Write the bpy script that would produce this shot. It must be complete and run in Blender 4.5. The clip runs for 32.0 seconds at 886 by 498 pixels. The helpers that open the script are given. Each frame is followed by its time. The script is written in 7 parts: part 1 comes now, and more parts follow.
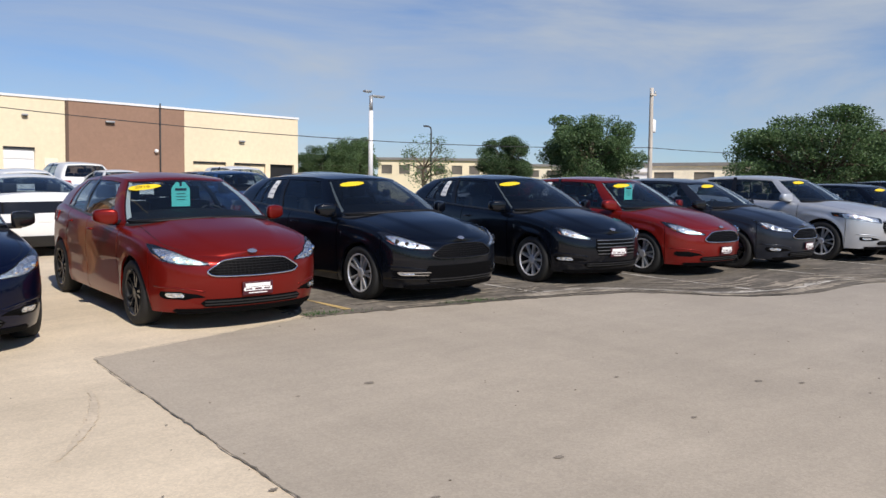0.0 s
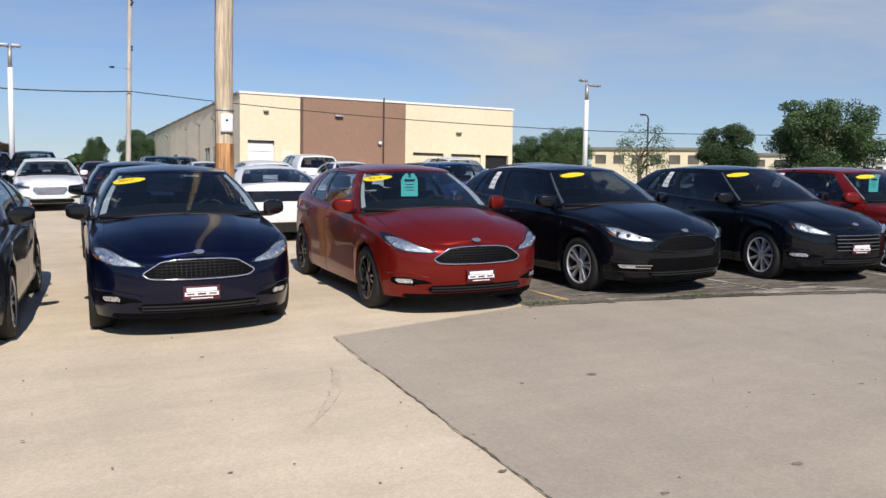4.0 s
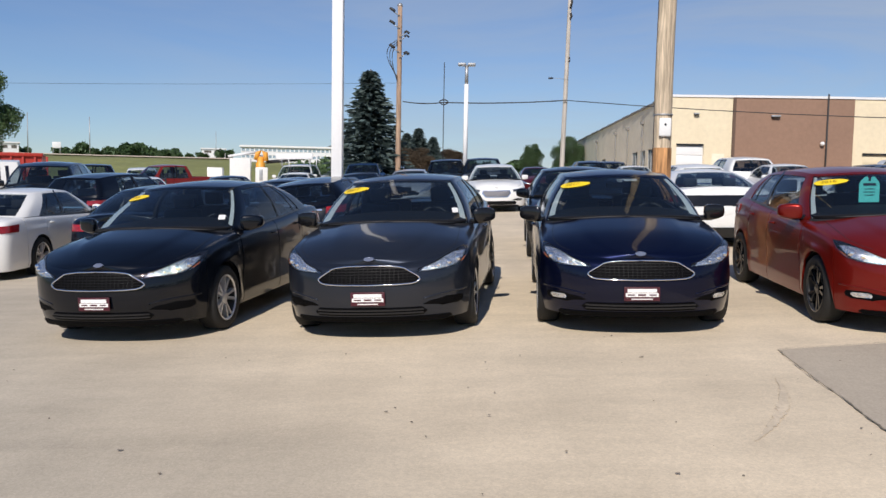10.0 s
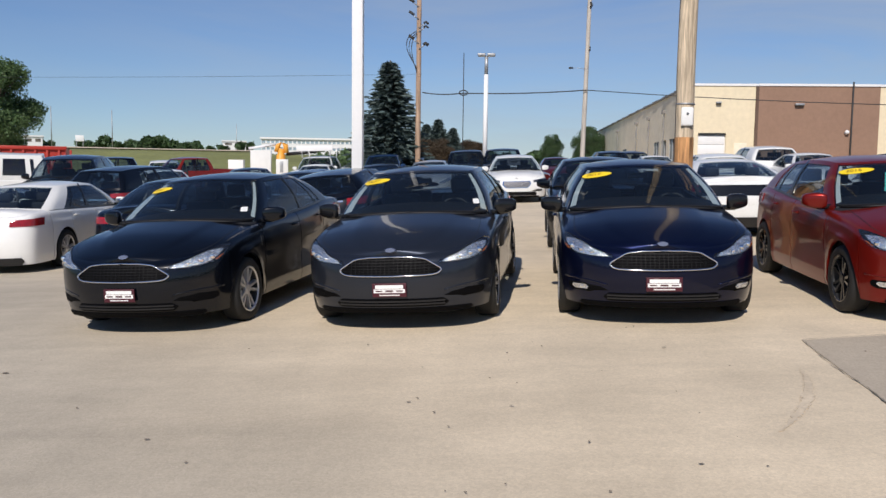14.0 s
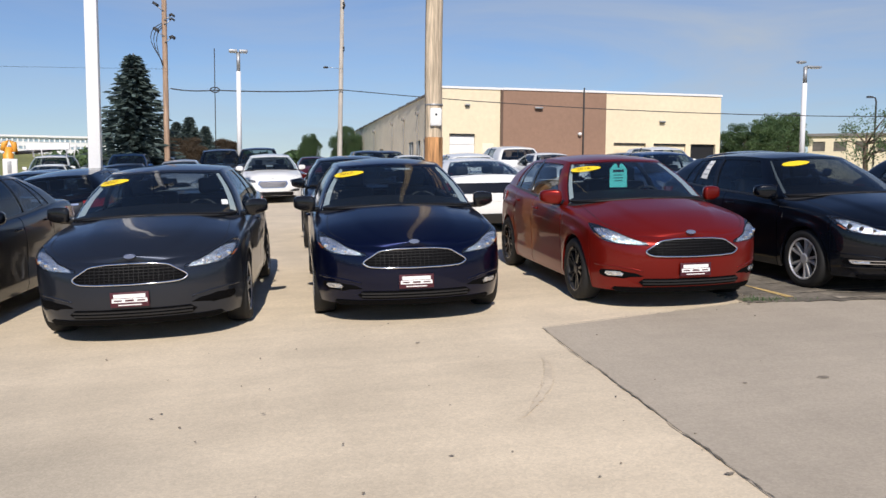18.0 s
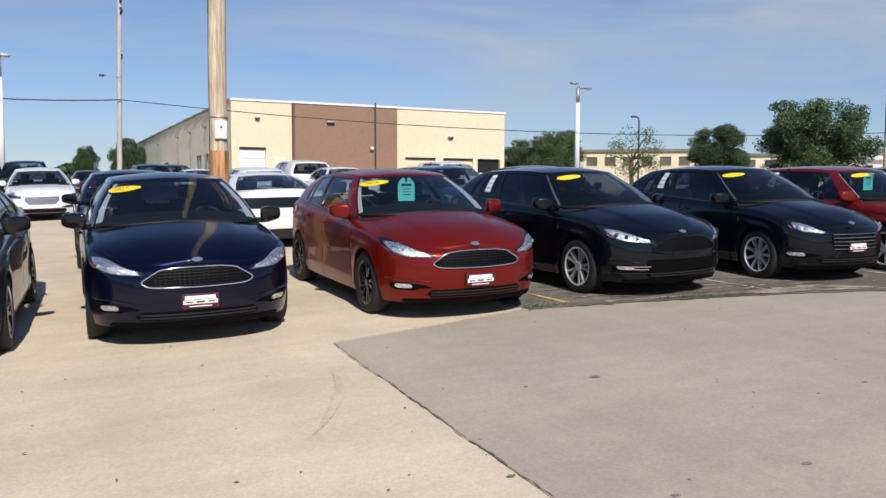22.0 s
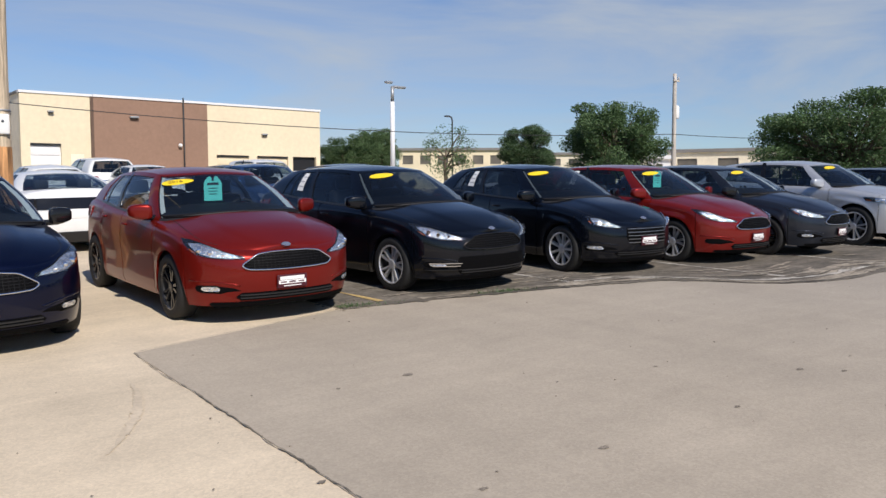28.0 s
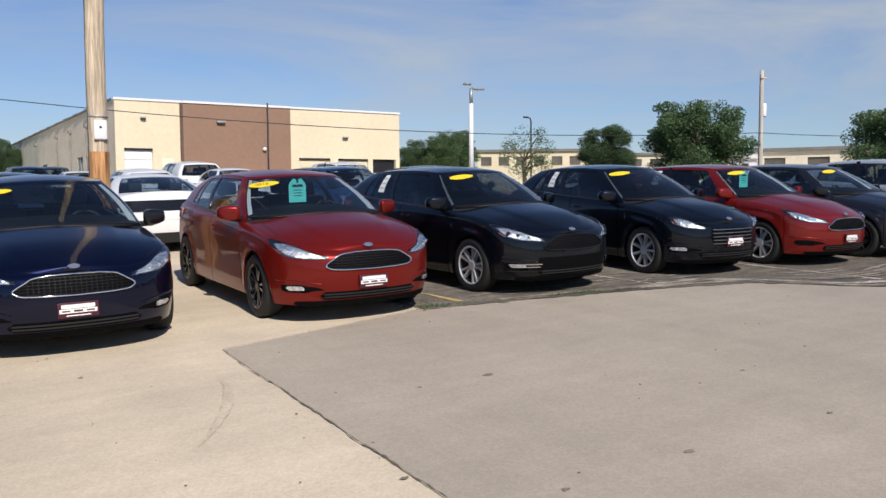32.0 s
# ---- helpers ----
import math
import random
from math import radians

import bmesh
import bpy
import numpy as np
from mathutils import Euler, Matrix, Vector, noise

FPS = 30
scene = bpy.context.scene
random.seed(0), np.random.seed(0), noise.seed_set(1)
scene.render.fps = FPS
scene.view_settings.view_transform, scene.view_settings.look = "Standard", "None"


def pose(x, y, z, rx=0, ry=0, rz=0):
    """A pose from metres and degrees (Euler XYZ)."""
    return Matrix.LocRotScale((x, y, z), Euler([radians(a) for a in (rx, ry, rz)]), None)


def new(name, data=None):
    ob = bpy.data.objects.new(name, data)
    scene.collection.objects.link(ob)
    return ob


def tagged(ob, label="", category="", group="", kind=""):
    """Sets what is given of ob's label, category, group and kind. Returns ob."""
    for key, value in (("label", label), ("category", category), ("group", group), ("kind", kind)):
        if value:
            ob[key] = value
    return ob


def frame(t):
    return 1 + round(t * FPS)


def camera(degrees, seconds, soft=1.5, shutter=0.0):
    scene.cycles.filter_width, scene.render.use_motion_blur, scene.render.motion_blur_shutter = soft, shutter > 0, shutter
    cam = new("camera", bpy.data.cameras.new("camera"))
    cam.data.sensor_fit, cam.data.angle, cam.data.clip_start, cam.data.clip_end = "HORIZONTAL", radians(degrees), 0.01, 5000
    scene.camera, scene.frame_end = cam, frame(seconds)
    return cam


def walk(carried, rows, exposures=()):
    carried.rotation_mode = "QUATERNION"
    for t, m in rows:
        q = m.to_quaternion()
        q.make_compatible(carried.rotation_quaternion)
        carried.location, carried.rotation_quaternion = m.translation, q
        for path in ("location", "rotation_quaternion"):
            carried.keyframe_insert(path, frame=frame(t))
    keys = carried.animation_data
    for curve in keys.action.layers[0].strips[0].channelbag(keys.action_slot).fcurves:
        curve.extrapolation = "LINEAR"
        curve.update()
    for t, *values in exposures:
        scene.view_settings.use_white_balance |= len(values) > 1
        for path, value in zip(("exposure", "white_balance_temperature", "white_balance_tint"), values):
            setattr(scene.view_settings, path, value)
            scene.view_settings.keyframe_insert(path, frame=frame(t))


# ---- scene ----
EXPOSURES = ((0.0, 0.0, 6630, 13), (5.0, 0.0, 6630, 13), (9.0, -0.08, 6630, 13), (13.0, -0.23, 6630, 13), (17.0, -0.05, 6630, 13), (20.0, 0.0, 6630, 13), (32.0, -0.05, 6630, 13))
cam = camera(56.08, 32.0)
ROWS = [
    (0.0, 0.000, 0.000, 1.587, -41.20, -3.42, -0.68),
    (0.5, -0.024, -0.008, 1.593, -39.82, -3.78, -0.96),
    (1.0, -0.034, -0.008, 1.592, -38.49, -3.77, -0.82),
    (1.5, -0.051, -0.015, 1.596, -36.94, -3.82, -0.73),
    (2.0, -0.061, -0.008, 1.592, -35.31, -3.81, -0.80),
    (2.5, -0.080, -0.008, 1.595, -33.33, -3.74, -0.92),
    (4.5, -0.150, 0.000, 1.593, -24.09, -4.34, -0.84),
    (5.0, -0.174, -0.001, 1.591, -21.15, -4.20, -0.80),
    (5.5, -0.200, -0.013, 1.593, -18.24, -4.12, -0.74),
    (6.0, -0.228, -0.025, 1.600, -15.40, -3.98, -0.59),
    (6.5, -0.251, -0.021, 1.597, -12.34, -3.80, -0.47),
    (7.0, -0.267, -0.014, 1.590, -9.74, -3.99, -0.27),
    (7.5, -0.271, -0.013, 1.590, -6.54, -4.00, -0.32),
    (8.0, -0.286, -0.019, 1.595, -4.47, -4.29, -1.06),
    (8.5, -0.304, -0.033, 1.590, -2.15, -4.60, -1.48),
    (9.0, -0.319, -0.050, 1.595, -0.09, -4.61, -1.27),
    (9.5, -0.329, -0.055, 1.589, 1.33, -4.48, -1.08),
    (10.0, -0.317, -0.040, 1.590, 1.76, -4.50, -1.02),
    (10.5, -0.324, -0.037, 1.591, 2.94, -4.54, -0.95),
    (11.0, -0.335, -0.051, 1.589, 4.70, -4.90, -0.84),
    (11.5, -0.333, -0.056, 1.589, 4.91, -5.01, -0.67),
    (12.0, -0.334, -0.059, 1.592, 4.84, -5.07, -0.87),
    (12.5, -0.323, -0.055, 1.591, 4.84, -5.14, -0.69),
    (13.0, -0.329, -0.068, 1.591, 4.10, -5.29, -0.88),
    (13.5, -0.333, -0.061, 1.588, 3.97, -5.24, -0.80),
    (15.5, -0.290, -0.007, 1.594, -3.29, -4.84, -0.70),
    (16.0, -0.280, 0.012, 1.589, -5.41, -4.90, -0.64),
    (16.5, -0.274, 0.039, 1.586, -7.24, -4.84, -0.78),
    (17.0, -0.260, 0.056, 1.576, -9.19, -4.89, -0.90),
    (17.5, -0.259, 0.044, 1.585, -10.54, -4.94, -0.64),
    (18.0, -0.244, 0.042, 1.586, -13.28, -5.00, -0.40),
    (18.5, -0.239, 0.057, 1.585, -15.37, -4.81, -0.53),
    (19.0, -0.229, 0.055, 1.584, -16.67, -4.60, -0.34),
    (19.5, -0.222, 0.056, 1.586, -18.78, -4.56, -0.37),
    (20.0, -0.209, 0.045, 1.583, -21.07, -4.40, -0.36),
    (20.5, -0.200, 0.034, 1.583, -22.66, -4.47, -0.09),
    (21.0, -0.180, 0.046, 1.586, -24.24, -4.35, 0.06),
    (21.5, -0.172, 0.051, 1.586, -25.91, -4.28, -0.03),
    (22.0, -0.173, 0.053, 1.589, -27.31, -3.98, -0.13),
    (22.5, -0.163, 0.049, 1.592, -28.38, -4.14, -0.05),
    (23.0, -0.159, 0.059, 1.593, -29.54, -4.08, -0.04),
    (23.5, -0.149, 0.061, 1.587, -30.72, -4.07, -0.17),
    (24.0, -0.134, 0.063, 1.594, -32.36, -4.11, -0.10),
    (24.5, -0.125, 0.071, 1.595, -34.05, -4.14, 0.03),
    (25.0, -0.104, 0.062, 1.593, -35.67, -4.26, 0.08),
    (25.5, -0.094, 0.073, 1.596, -37.30, -4.17, 0.03),
    (26.0, -0.080, 0.085, 1.591, -38.86, -3.98, 0.11),
    (26.5, -0.080, 0.076, 1.595, -39.92, -3.78, 0.19),
    (28.5, -0.081, 0.081, 1.594, -39.71, -4.16, 0.14),
    (29.0, -0.081, 0.084, 1.591, -39.60, -4.09, 0.16),
    (29.5, -0.082, 0.085, 1.591, -39.27, -4.05, 0.25),
    (30.0, -0.084, 0.089, 1.592, -38.79, -4.11, 0.36),
    (30.5, -0.096, 0.084, 1.591, -38.09, -3.94, 0.25),
    (31.0, -0.097, 0.077, 1.588, -37.04, -3.89, 0.40),
    (31.5, -0.102, 0.071, 1.590, -35.85, -3.93, 0.33),
    (32.0, -0.113, 0.069, 1.587, -34.41, -3.97, 0.41),
]
walk(cam, [(t, pose(x, y, z, 90 + pitch, roll, yaw)) for t, x, y, z, yaw, pitch, roll in ROWS], EXPOSURES)
# ---------------------------------------------------------------- world and sun
SUN_AZ, SUN_EL = 191.0, 40.0
world = bpy.data.worlds.new("sky")
scene.world = world
world.use_nodes = True
wn = world.node_tree.nodes
sky = wn.new("ShaderNodeTexSky")
sky.sky_type, sky.sun_disc = "NISHITA", False
sky.sun_elevation, sky.sun_rotation = radians(SUN_EL), radians(SUN_AZ)
sky.air_density, sky.dust_density, sky.ozone_density = 1.0, 0.05, 3.0
wn["Background"].inputs["Strength"].default_value = 0.088
tone = wn.new("ShaderNodeVectorMath")
tone.operation = "MULTIPLY"
tone.inputs[1].default_value = (0.73, 0.89, 1.14)
world.node_tree.links.new(sky.outputs[0], tone.inputs[0])
# thin cirrus streaks
wc = wn.new("ShaderNodeTexCoord")
wm = wn.new("ShaderNodeMapping")
wm.inputs["Scale"].default_value, wm.inputs["Rotation"].default_value = (1.0, 2.2, 7.0), (0.0, 0.12, 0.5)
wz = wn.new("ShaderNodeTexNoise")
wz.inputs["Scale"].default_value, wz.inputs["Detail"].default_value, wz.inputs["Roughness"].default_value, wz.inputs["Distortion"].default_value = 1.5, 7, 0.58, 0.5
wr = wn.new("ShaderNodeMapRange")
wr.inputs["From Min"].default_value, wr.inputs["From Max"].default_value, wr.inputs["To Max"].default_value = 0.32, 0.74, 0.74
wx = wn.new("ShaderNodeMix")
wx.data_type = "RGBA"
wx.inputs["B"].default_value = (5.35, 6.1, 6.85, 1)
wl = world.node_tree.links
wl.new(wc.outputs["Generated"], wm.inputs[0])
wl.new(wm.outputs[0], wz.inputs["Vector"])
wl.new(wz.outputs["Fac"], wr.inputs["Value"])
wsep = wn.new("ShaderNodeSeparateXYZ")
wl.new(wc.outputs["Generated"], wsep.inputs[0])
wg = wn.new("ShaderNodeMapRange")
wg.inputs["From Min"].default_value, wg.inputs["From Max"].default_value, wg.inputs["To Min"].default_value, wg.inputs["To Max"].default_value = -0.5, 0.5, 0.25, 1.4
wl.new(wsep.outputs["X"], wg.inputs["Value"])
wf = wn.new("ShaderNodeMath")
wf.operation, wf.use_clamp = "MULTIPLY", True
wl.new(wr.outputs[0], wf.inputs[0])
wl.new(wg.outputs[0], wf.inputs[1])
wthin = wn.new("ShaderNodeMapRange")
wthin.inputs["From Min"].default_value, wthin.inputs["From Max"].default_value, wthin.inputs["To Min"].default_value, wthin.inputs["To Max"].default_value = 0.22, 0.5, 1.0, 0.10
wl.new(wsep.outputs["Z"], wthin.inputs["Value"])
wh = wn.new("ShaderNodeMath")
wh.operation = "MULTIPLY"
wl.new(wf.outputs[0], wh.inputs[0])
wl.new(wthin.outputs[0], wh.inputs[1])
wl.new(wh.outputs[0], wx.inputs["Factor"])
wl.new(tone.outputs[0], wx.inputs["A"])
wl.new(wx.outputs["Result"], wn["Background"].inputs["Color"])
sun = new("sun", bpy.data.lights.new("sun", "SUN"))
sun.data.energy, sun.data.angle, sun.data.color = 4.9, radians(0.53), (1.0, 0.955, 0.88)
az, el = radians(SUN_AZ), radians(SUN_EL)
to_sun = Vector((math.sin(az) * math.cos(el), math.cos(az) * math.cos(el), math.sin(el)))
sun.matrix_world = Matrix.Translation((0, 0, 60)) @ to_sun.to_track_quat("Z", "Y").to_matrix().to_4x4()

# ---------------------------------------------------------------- materials


def mat(name, color, rough=0.5, metal=0.0, coat=0.0, **k):
    """A surface: k may give noise (scale, amount), fine (scale, amount), bump (scale, strength), spec."""
    m = bpy.data.materials.new(name)
    m.use_nodes = True
    nt = m.node_tree
    b = nt.nodes["Principled BSDF"]
    b.inputs["Base Color"].default_value = (*color, 1)
    b.inputs["Roughness"].default_value = rough
    b.inputs["Metallic"].default_value = metal
    b.inputs["Coat Weight"].default_value = coat
    b.inputs["Coat Roughness"].default_value = k.get("coat_rough", 0.03)
    if "spec" in k:
        b.inputs["Specular IOR Level"].default_value = k["spec"]
    co = nt.nodes.new("ShaderNodeTexCoord")
    out = co.outputs["Object"]
    if k.get("stretch"):
        mp = nt.nodes.new("ShaderNodeMapping")
        mp.inputs["Scale"].default_value = k["stretch"]
        nt.links.new(out, mp.inputs[0])
        out = mp.outputs[0]
    col = None
    for key in ("noise", "fine"):
        if key in k:
            sc, amt = k[key]
            n = nt.nodes.new("ShaderNodeTexNoise")
            n.inputs["Scale"].default_value = sc
            n.inputs["Detail"].default_value = 6
            n.inputs["Roughness"].default_value = 0.62
            nt.links.new(out, n.inputs["Vector"])
            r = nt.nodes.new("ShaderNodeMapRange")
            r.inputs["From Min"].default_value, r.inputs["From Max"].default_value = 0.3, 0.7
            r.inputs["To Min"].default_value, r.inputs["To Max"].default_value = 1 - amt, 1 + amt
            nt.links.new(n.outputs["Fac"], r.inputs["Value"])
            mul = nt.nodes.new("ShaderNodeVectorMath")
            mul.operation = "SCALE"
            if col is None:
                mul.inputs[0].default_value = color
            else:
                nt.links.new(col, mul.inputs[0])
            nt.links.new(r.outputs[0], mul.inputs["Scale"])
            col = mul.outputs[0]
    if col is not None:
        nt.links.new(col, b.inputs["Base Color"])
    if "bump" in k:
        sc, st = k["bump"]
        n = nt.nodes.new("ShaderNodeTexNoise")
        n.inputs["Scale"].default_value, n.inputs["Detail"].default_value = sc, 4
        nt.links.new(out, n.inputs["Vector"])
        bp = nt.nodes.new("ShaderNodeBump")
        bp.inputs["Strength"].default_value, bp.inputs["Distance"].default_value = st, k.get("depth", 0.01)
        nt.links.new(n.outputs["Fac"], bp.inputs["Height"])
        nt.links.new(bp.outputs[0], b.inputs["Normal"])
    return m


def glass(name, tint, gloss=0.02):
    m = bpy.data.materials.new(name)
    m.use_nodes = True
    nt = m.node_tree
    nt.nodes.clear()
    o = nt.nodes.new("ShaderNodeOutputMaterial")
    mix = nt.nodes.new("ShaderNodeMixShader")
    t = nt.nodes.new("ShaderNodeBsdfTransparent")
    t.inputs[0].default_value = (*tint, 1)
    g = nt.nodes.new("ShaderNodeBsdfGlossy")
    g.inputs["Roughness"].default_value = gloss
    f = nt.nodes.new("ShaderNodeLayerWeight")
    f.inputs["Blend"].default_value = 0.5
    p5 = nt.nodes.new("ShaderNodeMath")
    p5.operation = "POWER"
    p5.inputs[1].default_value = 5.0
    lift = nt.nodes.new("ShaderNodeMath")
    lift.operation = "MULTIPLY_ADD"
    lift.inputs[1].default_value, lift.inputs[2].default_value = 0.92, 0.08
    nt.links.new(f.outputs["Facing"], p5.inputs[0])
    nt.links.new(p5.outputs[0], lift.inputs[0])
    nt.links.new(lift.outputs[0], mix.inputs[0])
    nt.links.new(t.outputs[0], mix.inputs[1])
    nt.links.new(g.outputs[0], mix.inputs[2])
    # faint blue film colours the sky's hazy sheen into the glass
    haze = nt.nodes.new("ShaderNodeBsdfDiffuse")
    haze.inputs[0].default_value = (0.50, 0.68, 0.90, 1)
    film = nt.nodes.new("ShaderNodeMixShader")
    film.inputs[0].default_value = 0.004
    nt.links.new(mix.outputs[0], film.inputs[1])
    nt.links.new(haze.outputs[0], film.inputs[2])
    nt.links.new(film.outputs[0], o.inputs[0])
    return m


def paint(name, rgb, metal=0.35, coat=0.8):
    return mat(name, rgb, 0.30, metal, coat, noise=(1.3, 0.06), fine=(900, 0.10), coat_rough=0.03, spec=0.08)


MAT = dict(
    black=mat("black_plastic", (0.012, 0.012, 0.013), 0.6, bump=(300, 0.1)),
    gloss_black=mat("gloss_black", (0.008, 0.008, 0.009), 0.12),
    trim=mat("window_trim", (0.02, 0.02, 0.021), 0.3),
    glass=glass("car_glass", (0.60, 0.68, 0.72)),
    rear_glass=glass("tinted_car_glass", (0.48, 0.54, 0.57)),
    cabin=mat("cabin_cloth", (0.032, 0.034, 0.04), 0.8, bump=(120, 0.15)),
    dash=mat("dashboard_skin", (0.010, 0.010, 0.012), 0.75, bump=(200, 0.2), spec=0.2),
    pale_trim=mat("pale_trim", (0.66, 0.65, 0.61), 0.7, fine=(60, 0.06)),
    chrome=mat("chrome", (0.78, 0.78, 0.8), 0.08, 1.0),
    bowl=mat("lamp_bowl", (0.80, 0.82, 0.84), 0.16, 0.85, noise=(30, 0.5), bump=(42, 0.8), depth=0.02),
    dark_glass=glass("dark_glass", (0.10, 0.11, 0.12)),
    lens=glass("lamp_lens", (0.93, 0.94, 0.95)),
    amber=mat("amber_lens", (0.34, 0.085, 0.010), 0.15, 0.0, 0.6),
    tail=mat("tail_lens", (0.26, 0.008, 0.008), 0.12, 0.0, 0.8, noise=(18, 0.35)),
    mesh_black=mat("grille_mesh", (0.004, 0.004, 0.0045), 0.6, bump=(160, 0.6), spec=0.04),
    bar_grey=mat("bar_grey", (0.30, 0.30, 0.31), 0.3, 0.85, fine=(60, 0.1)),
    grille_web=mat("grille_web", (0.004, 0.004, 0.005), 0.5, bump=(200, 0.2), spec=0.2),
    steel_mesh=mat("steel_mesh", (0.13, 0.13, 0.14), 0.35, 0.8, bump=(120, 0.8)),
    badge=mat("badge", (0.34, 0.37, 0.45), 0.2, 0.7, 0.5),
    white_plain=mat("white_card", (0.78, 0.78, 0.76), 0.6, fine=(40, 0.04)),
    tyre=mat("tyre_rubber", (0.009, 0.009, 0.009), 0.75, noise=(6, 0.2), bump=(90, 0.3)),
    rim_alloy=mat("alloy", (0.66, 0.66, 0.67), 0.34, 0.65, fine=(30, 0.06)),
    rim_black=mat("black_alloy", (0.035, 0.035, 0.037), 0.22, 0.5, 0.3),
    brown_edge=mat("brown_edge", (0.12, 0.075, 0.055), 0.85, noise=(0.5, 0.15)),
    steel=mat("disc_steel", (0.10, 0.098, 0.095), 0.45, 0.8),
)
P_BLUE = paint("midnight_blue", (0.0026, 0.0048, 0.023), 0.6, 0.65)
P_BLACK = paint("black_paint", (0.0022, 0.0032, 0.0062), 0.1, 0.75)
P_GREY = paint("dark_grey_paint", (0.026, 0.031, 0.043), 0.6, 0.7)
P_RED = paint("copper_red", (0.165, 0.0095, 0.0060), 0.4, 0.5)
P_RED2 = paint("bright_red_paint", (0.19, 0.012, 0.009), 0.4)
P_SILVER = paint("silver_paint", (0.52, 0.54, 0.57), 0.5)
P_WHITE = paint("white_paint", (0.74, 0.74, 0.72), 0.0)
P_BLUEM = paint("mid_blue", (0.02, 0.06, 0.16), 0.4)
P_MAROON = paint("maroon", (0.10, 0.012, 0.014), 0.4)
P_TRUCKRED = paint("truck_red", (0.17, 0.014, 0.010), 0.1)


def worn(name, color, rough, layers, bump, grey_side):
    """A worn mineral surface: layers of (scale, amount, stretch, detail) noise that darken and lighten its colour, and pale and dark stones in it."""
    m = mat(name, color, rough, bump=bump, depth=0.006)
    nt = m.node_tree
    b = nt.nodes["Principled BSDF"]
    co = nt.nodes.new("ShaderNodeTexCoord")
    col = nt.nodes.new("ShaderNodeRGB")
    col.outputs[0].default_value = (*color, 1)
    out = col.outputs[0]
    for sc, amt, stretch, turn, detail in layers:
        mp = nt.nodes.new("ShaderNodeMapping")
        mp.inputs["Scale"].default_value, mp.inputs["Rotation"].default_value = stretch, (0, 0, turn)
        n = nt.nodes.new("ShaderNodeTexNoise")
        n.inputs["Scale"].default_value, n.inputs["Detail"].default_value, n.inputs["Roughness"].default_value = sc, detail, 0.6
        r = nt.nodes.new("ShaderNodeMapRange")
        r.inputs["From Min"].default_value, r.inputs["From Max"].default_value = 0.28, 0.72
        r.inputs["To Min"].default_value, r.inputs["To Max"].default_value = 1 - amt, 1 + amt
        mul = nt.nodes.new("ShaderNodeVectorMath")
        mul.operation = "SCALE"
        nt.links.new(co.outputs["Object"], mp.inputs[0])
        nt.links.new(mp.outputs[0], n.inputs["Vector"])
        nt.links.new(n.outputs["Fac"], r.inputs["Value"])
        nt.links.new(out, mul.inputs[0])
        nt.links.new(r.outputs[0], mul.inputs["Scale"])
        out = mul.outputs[0]
    # greyer tint towards one side with a cloudy edge: direction, start and end, tint
    way, v0, v1, tint = grey_side
    dot = nt.nodes.new("ShaderNodeVectorMath")
    dot.operation = "DOT_PRODUCT"
    dot.inputs[1].default_value = way
    wave = nt.nodes.new("ShaderNodeTexNoise")
    wave.inputs["Scale"].default_value, wave.inputs["Detail"].default_value = 0.5, 5
    shift = nt.nodes.new("ShaderNodeMath")
    shift.operation = "MULTIPLY_ADD"
    shift.inputs[1].default_value = 3.0
    rng = nt.nodes.new("ShaderNodeMapRange")
    rng.interpolation_type = "SMOOTHSTEP"
    rng.inputs["From Min"].default_value, rng.inputs["From Max"].default_value = v0 + 1.5, v1 + 1.5
    blend = nt.nodes.new("ShaderNodeMix")
    blend.data_type = "RGBA"
    blend.inputs["A"].default_value, blend.inputs["B"].default_value = (*tint, 1), (1, 1, 1, 1)
    greyed = nt.nodes.new("ShaderNodeVectorMath")
    greyed.operation = "MULTIPLY"
    nt.links.new(co.outputs["Object"], dot.inputs[0])
    nt.links.new(co.outputs["Object"], wave.inputs["Vector"])
    nt.links.new(wave.outputs["Fac"], shift.inputs[0])
    nt.links.new(dot.outputs["Value"], shift.inputs[2])
    nt.links.new(shift.outputs[0], rng.inputs["Value"])
    nt.links.new(rng.outputs[0], blend.inputs["Factor"])
    nt.links.new(out, greyed.inputs[0])
    nt.links.new(blend.outputs["Result"], greyed.inputs[1])
    out = greyed.outputs[0]
    v = nt.nodes.new("ShaderNodeTexVoronoi")
    v.inputs["Scale"].default_value = 80
    ramp = nt.nodes.new("ShaderNodeMapRange")
    ramp.inputs["From Min"].default_value, ramp.inputs["From Max"].default_value, ramp.inputs["To Min"].default_value, ramp.inputs["To Max"].default_value = 0.0, 1.0, 0.93, 1.08
    sep = nt.nodes.new("ShaderNodeSeparateColor")
    mul = nt.nodes.new("ShaderNodeVectorMath")
    mul.operation = "SCALE"
    nt.links.new(co.outputs["Object"], v.inputs["Vector"])
    nt.links.new(v.outputs["Color"], sep.inputs[0])
    nt.links.new(sep.outputs[0], ramp.inputs["Value"])
    nt.links.new(out, mul.inputs[0])
    nt.links.new(ramp.outputs[0], mul.inputs["Scale"])
    nt.links.new(mul.outputs[0], b.inputs["Base Color"])
    return m


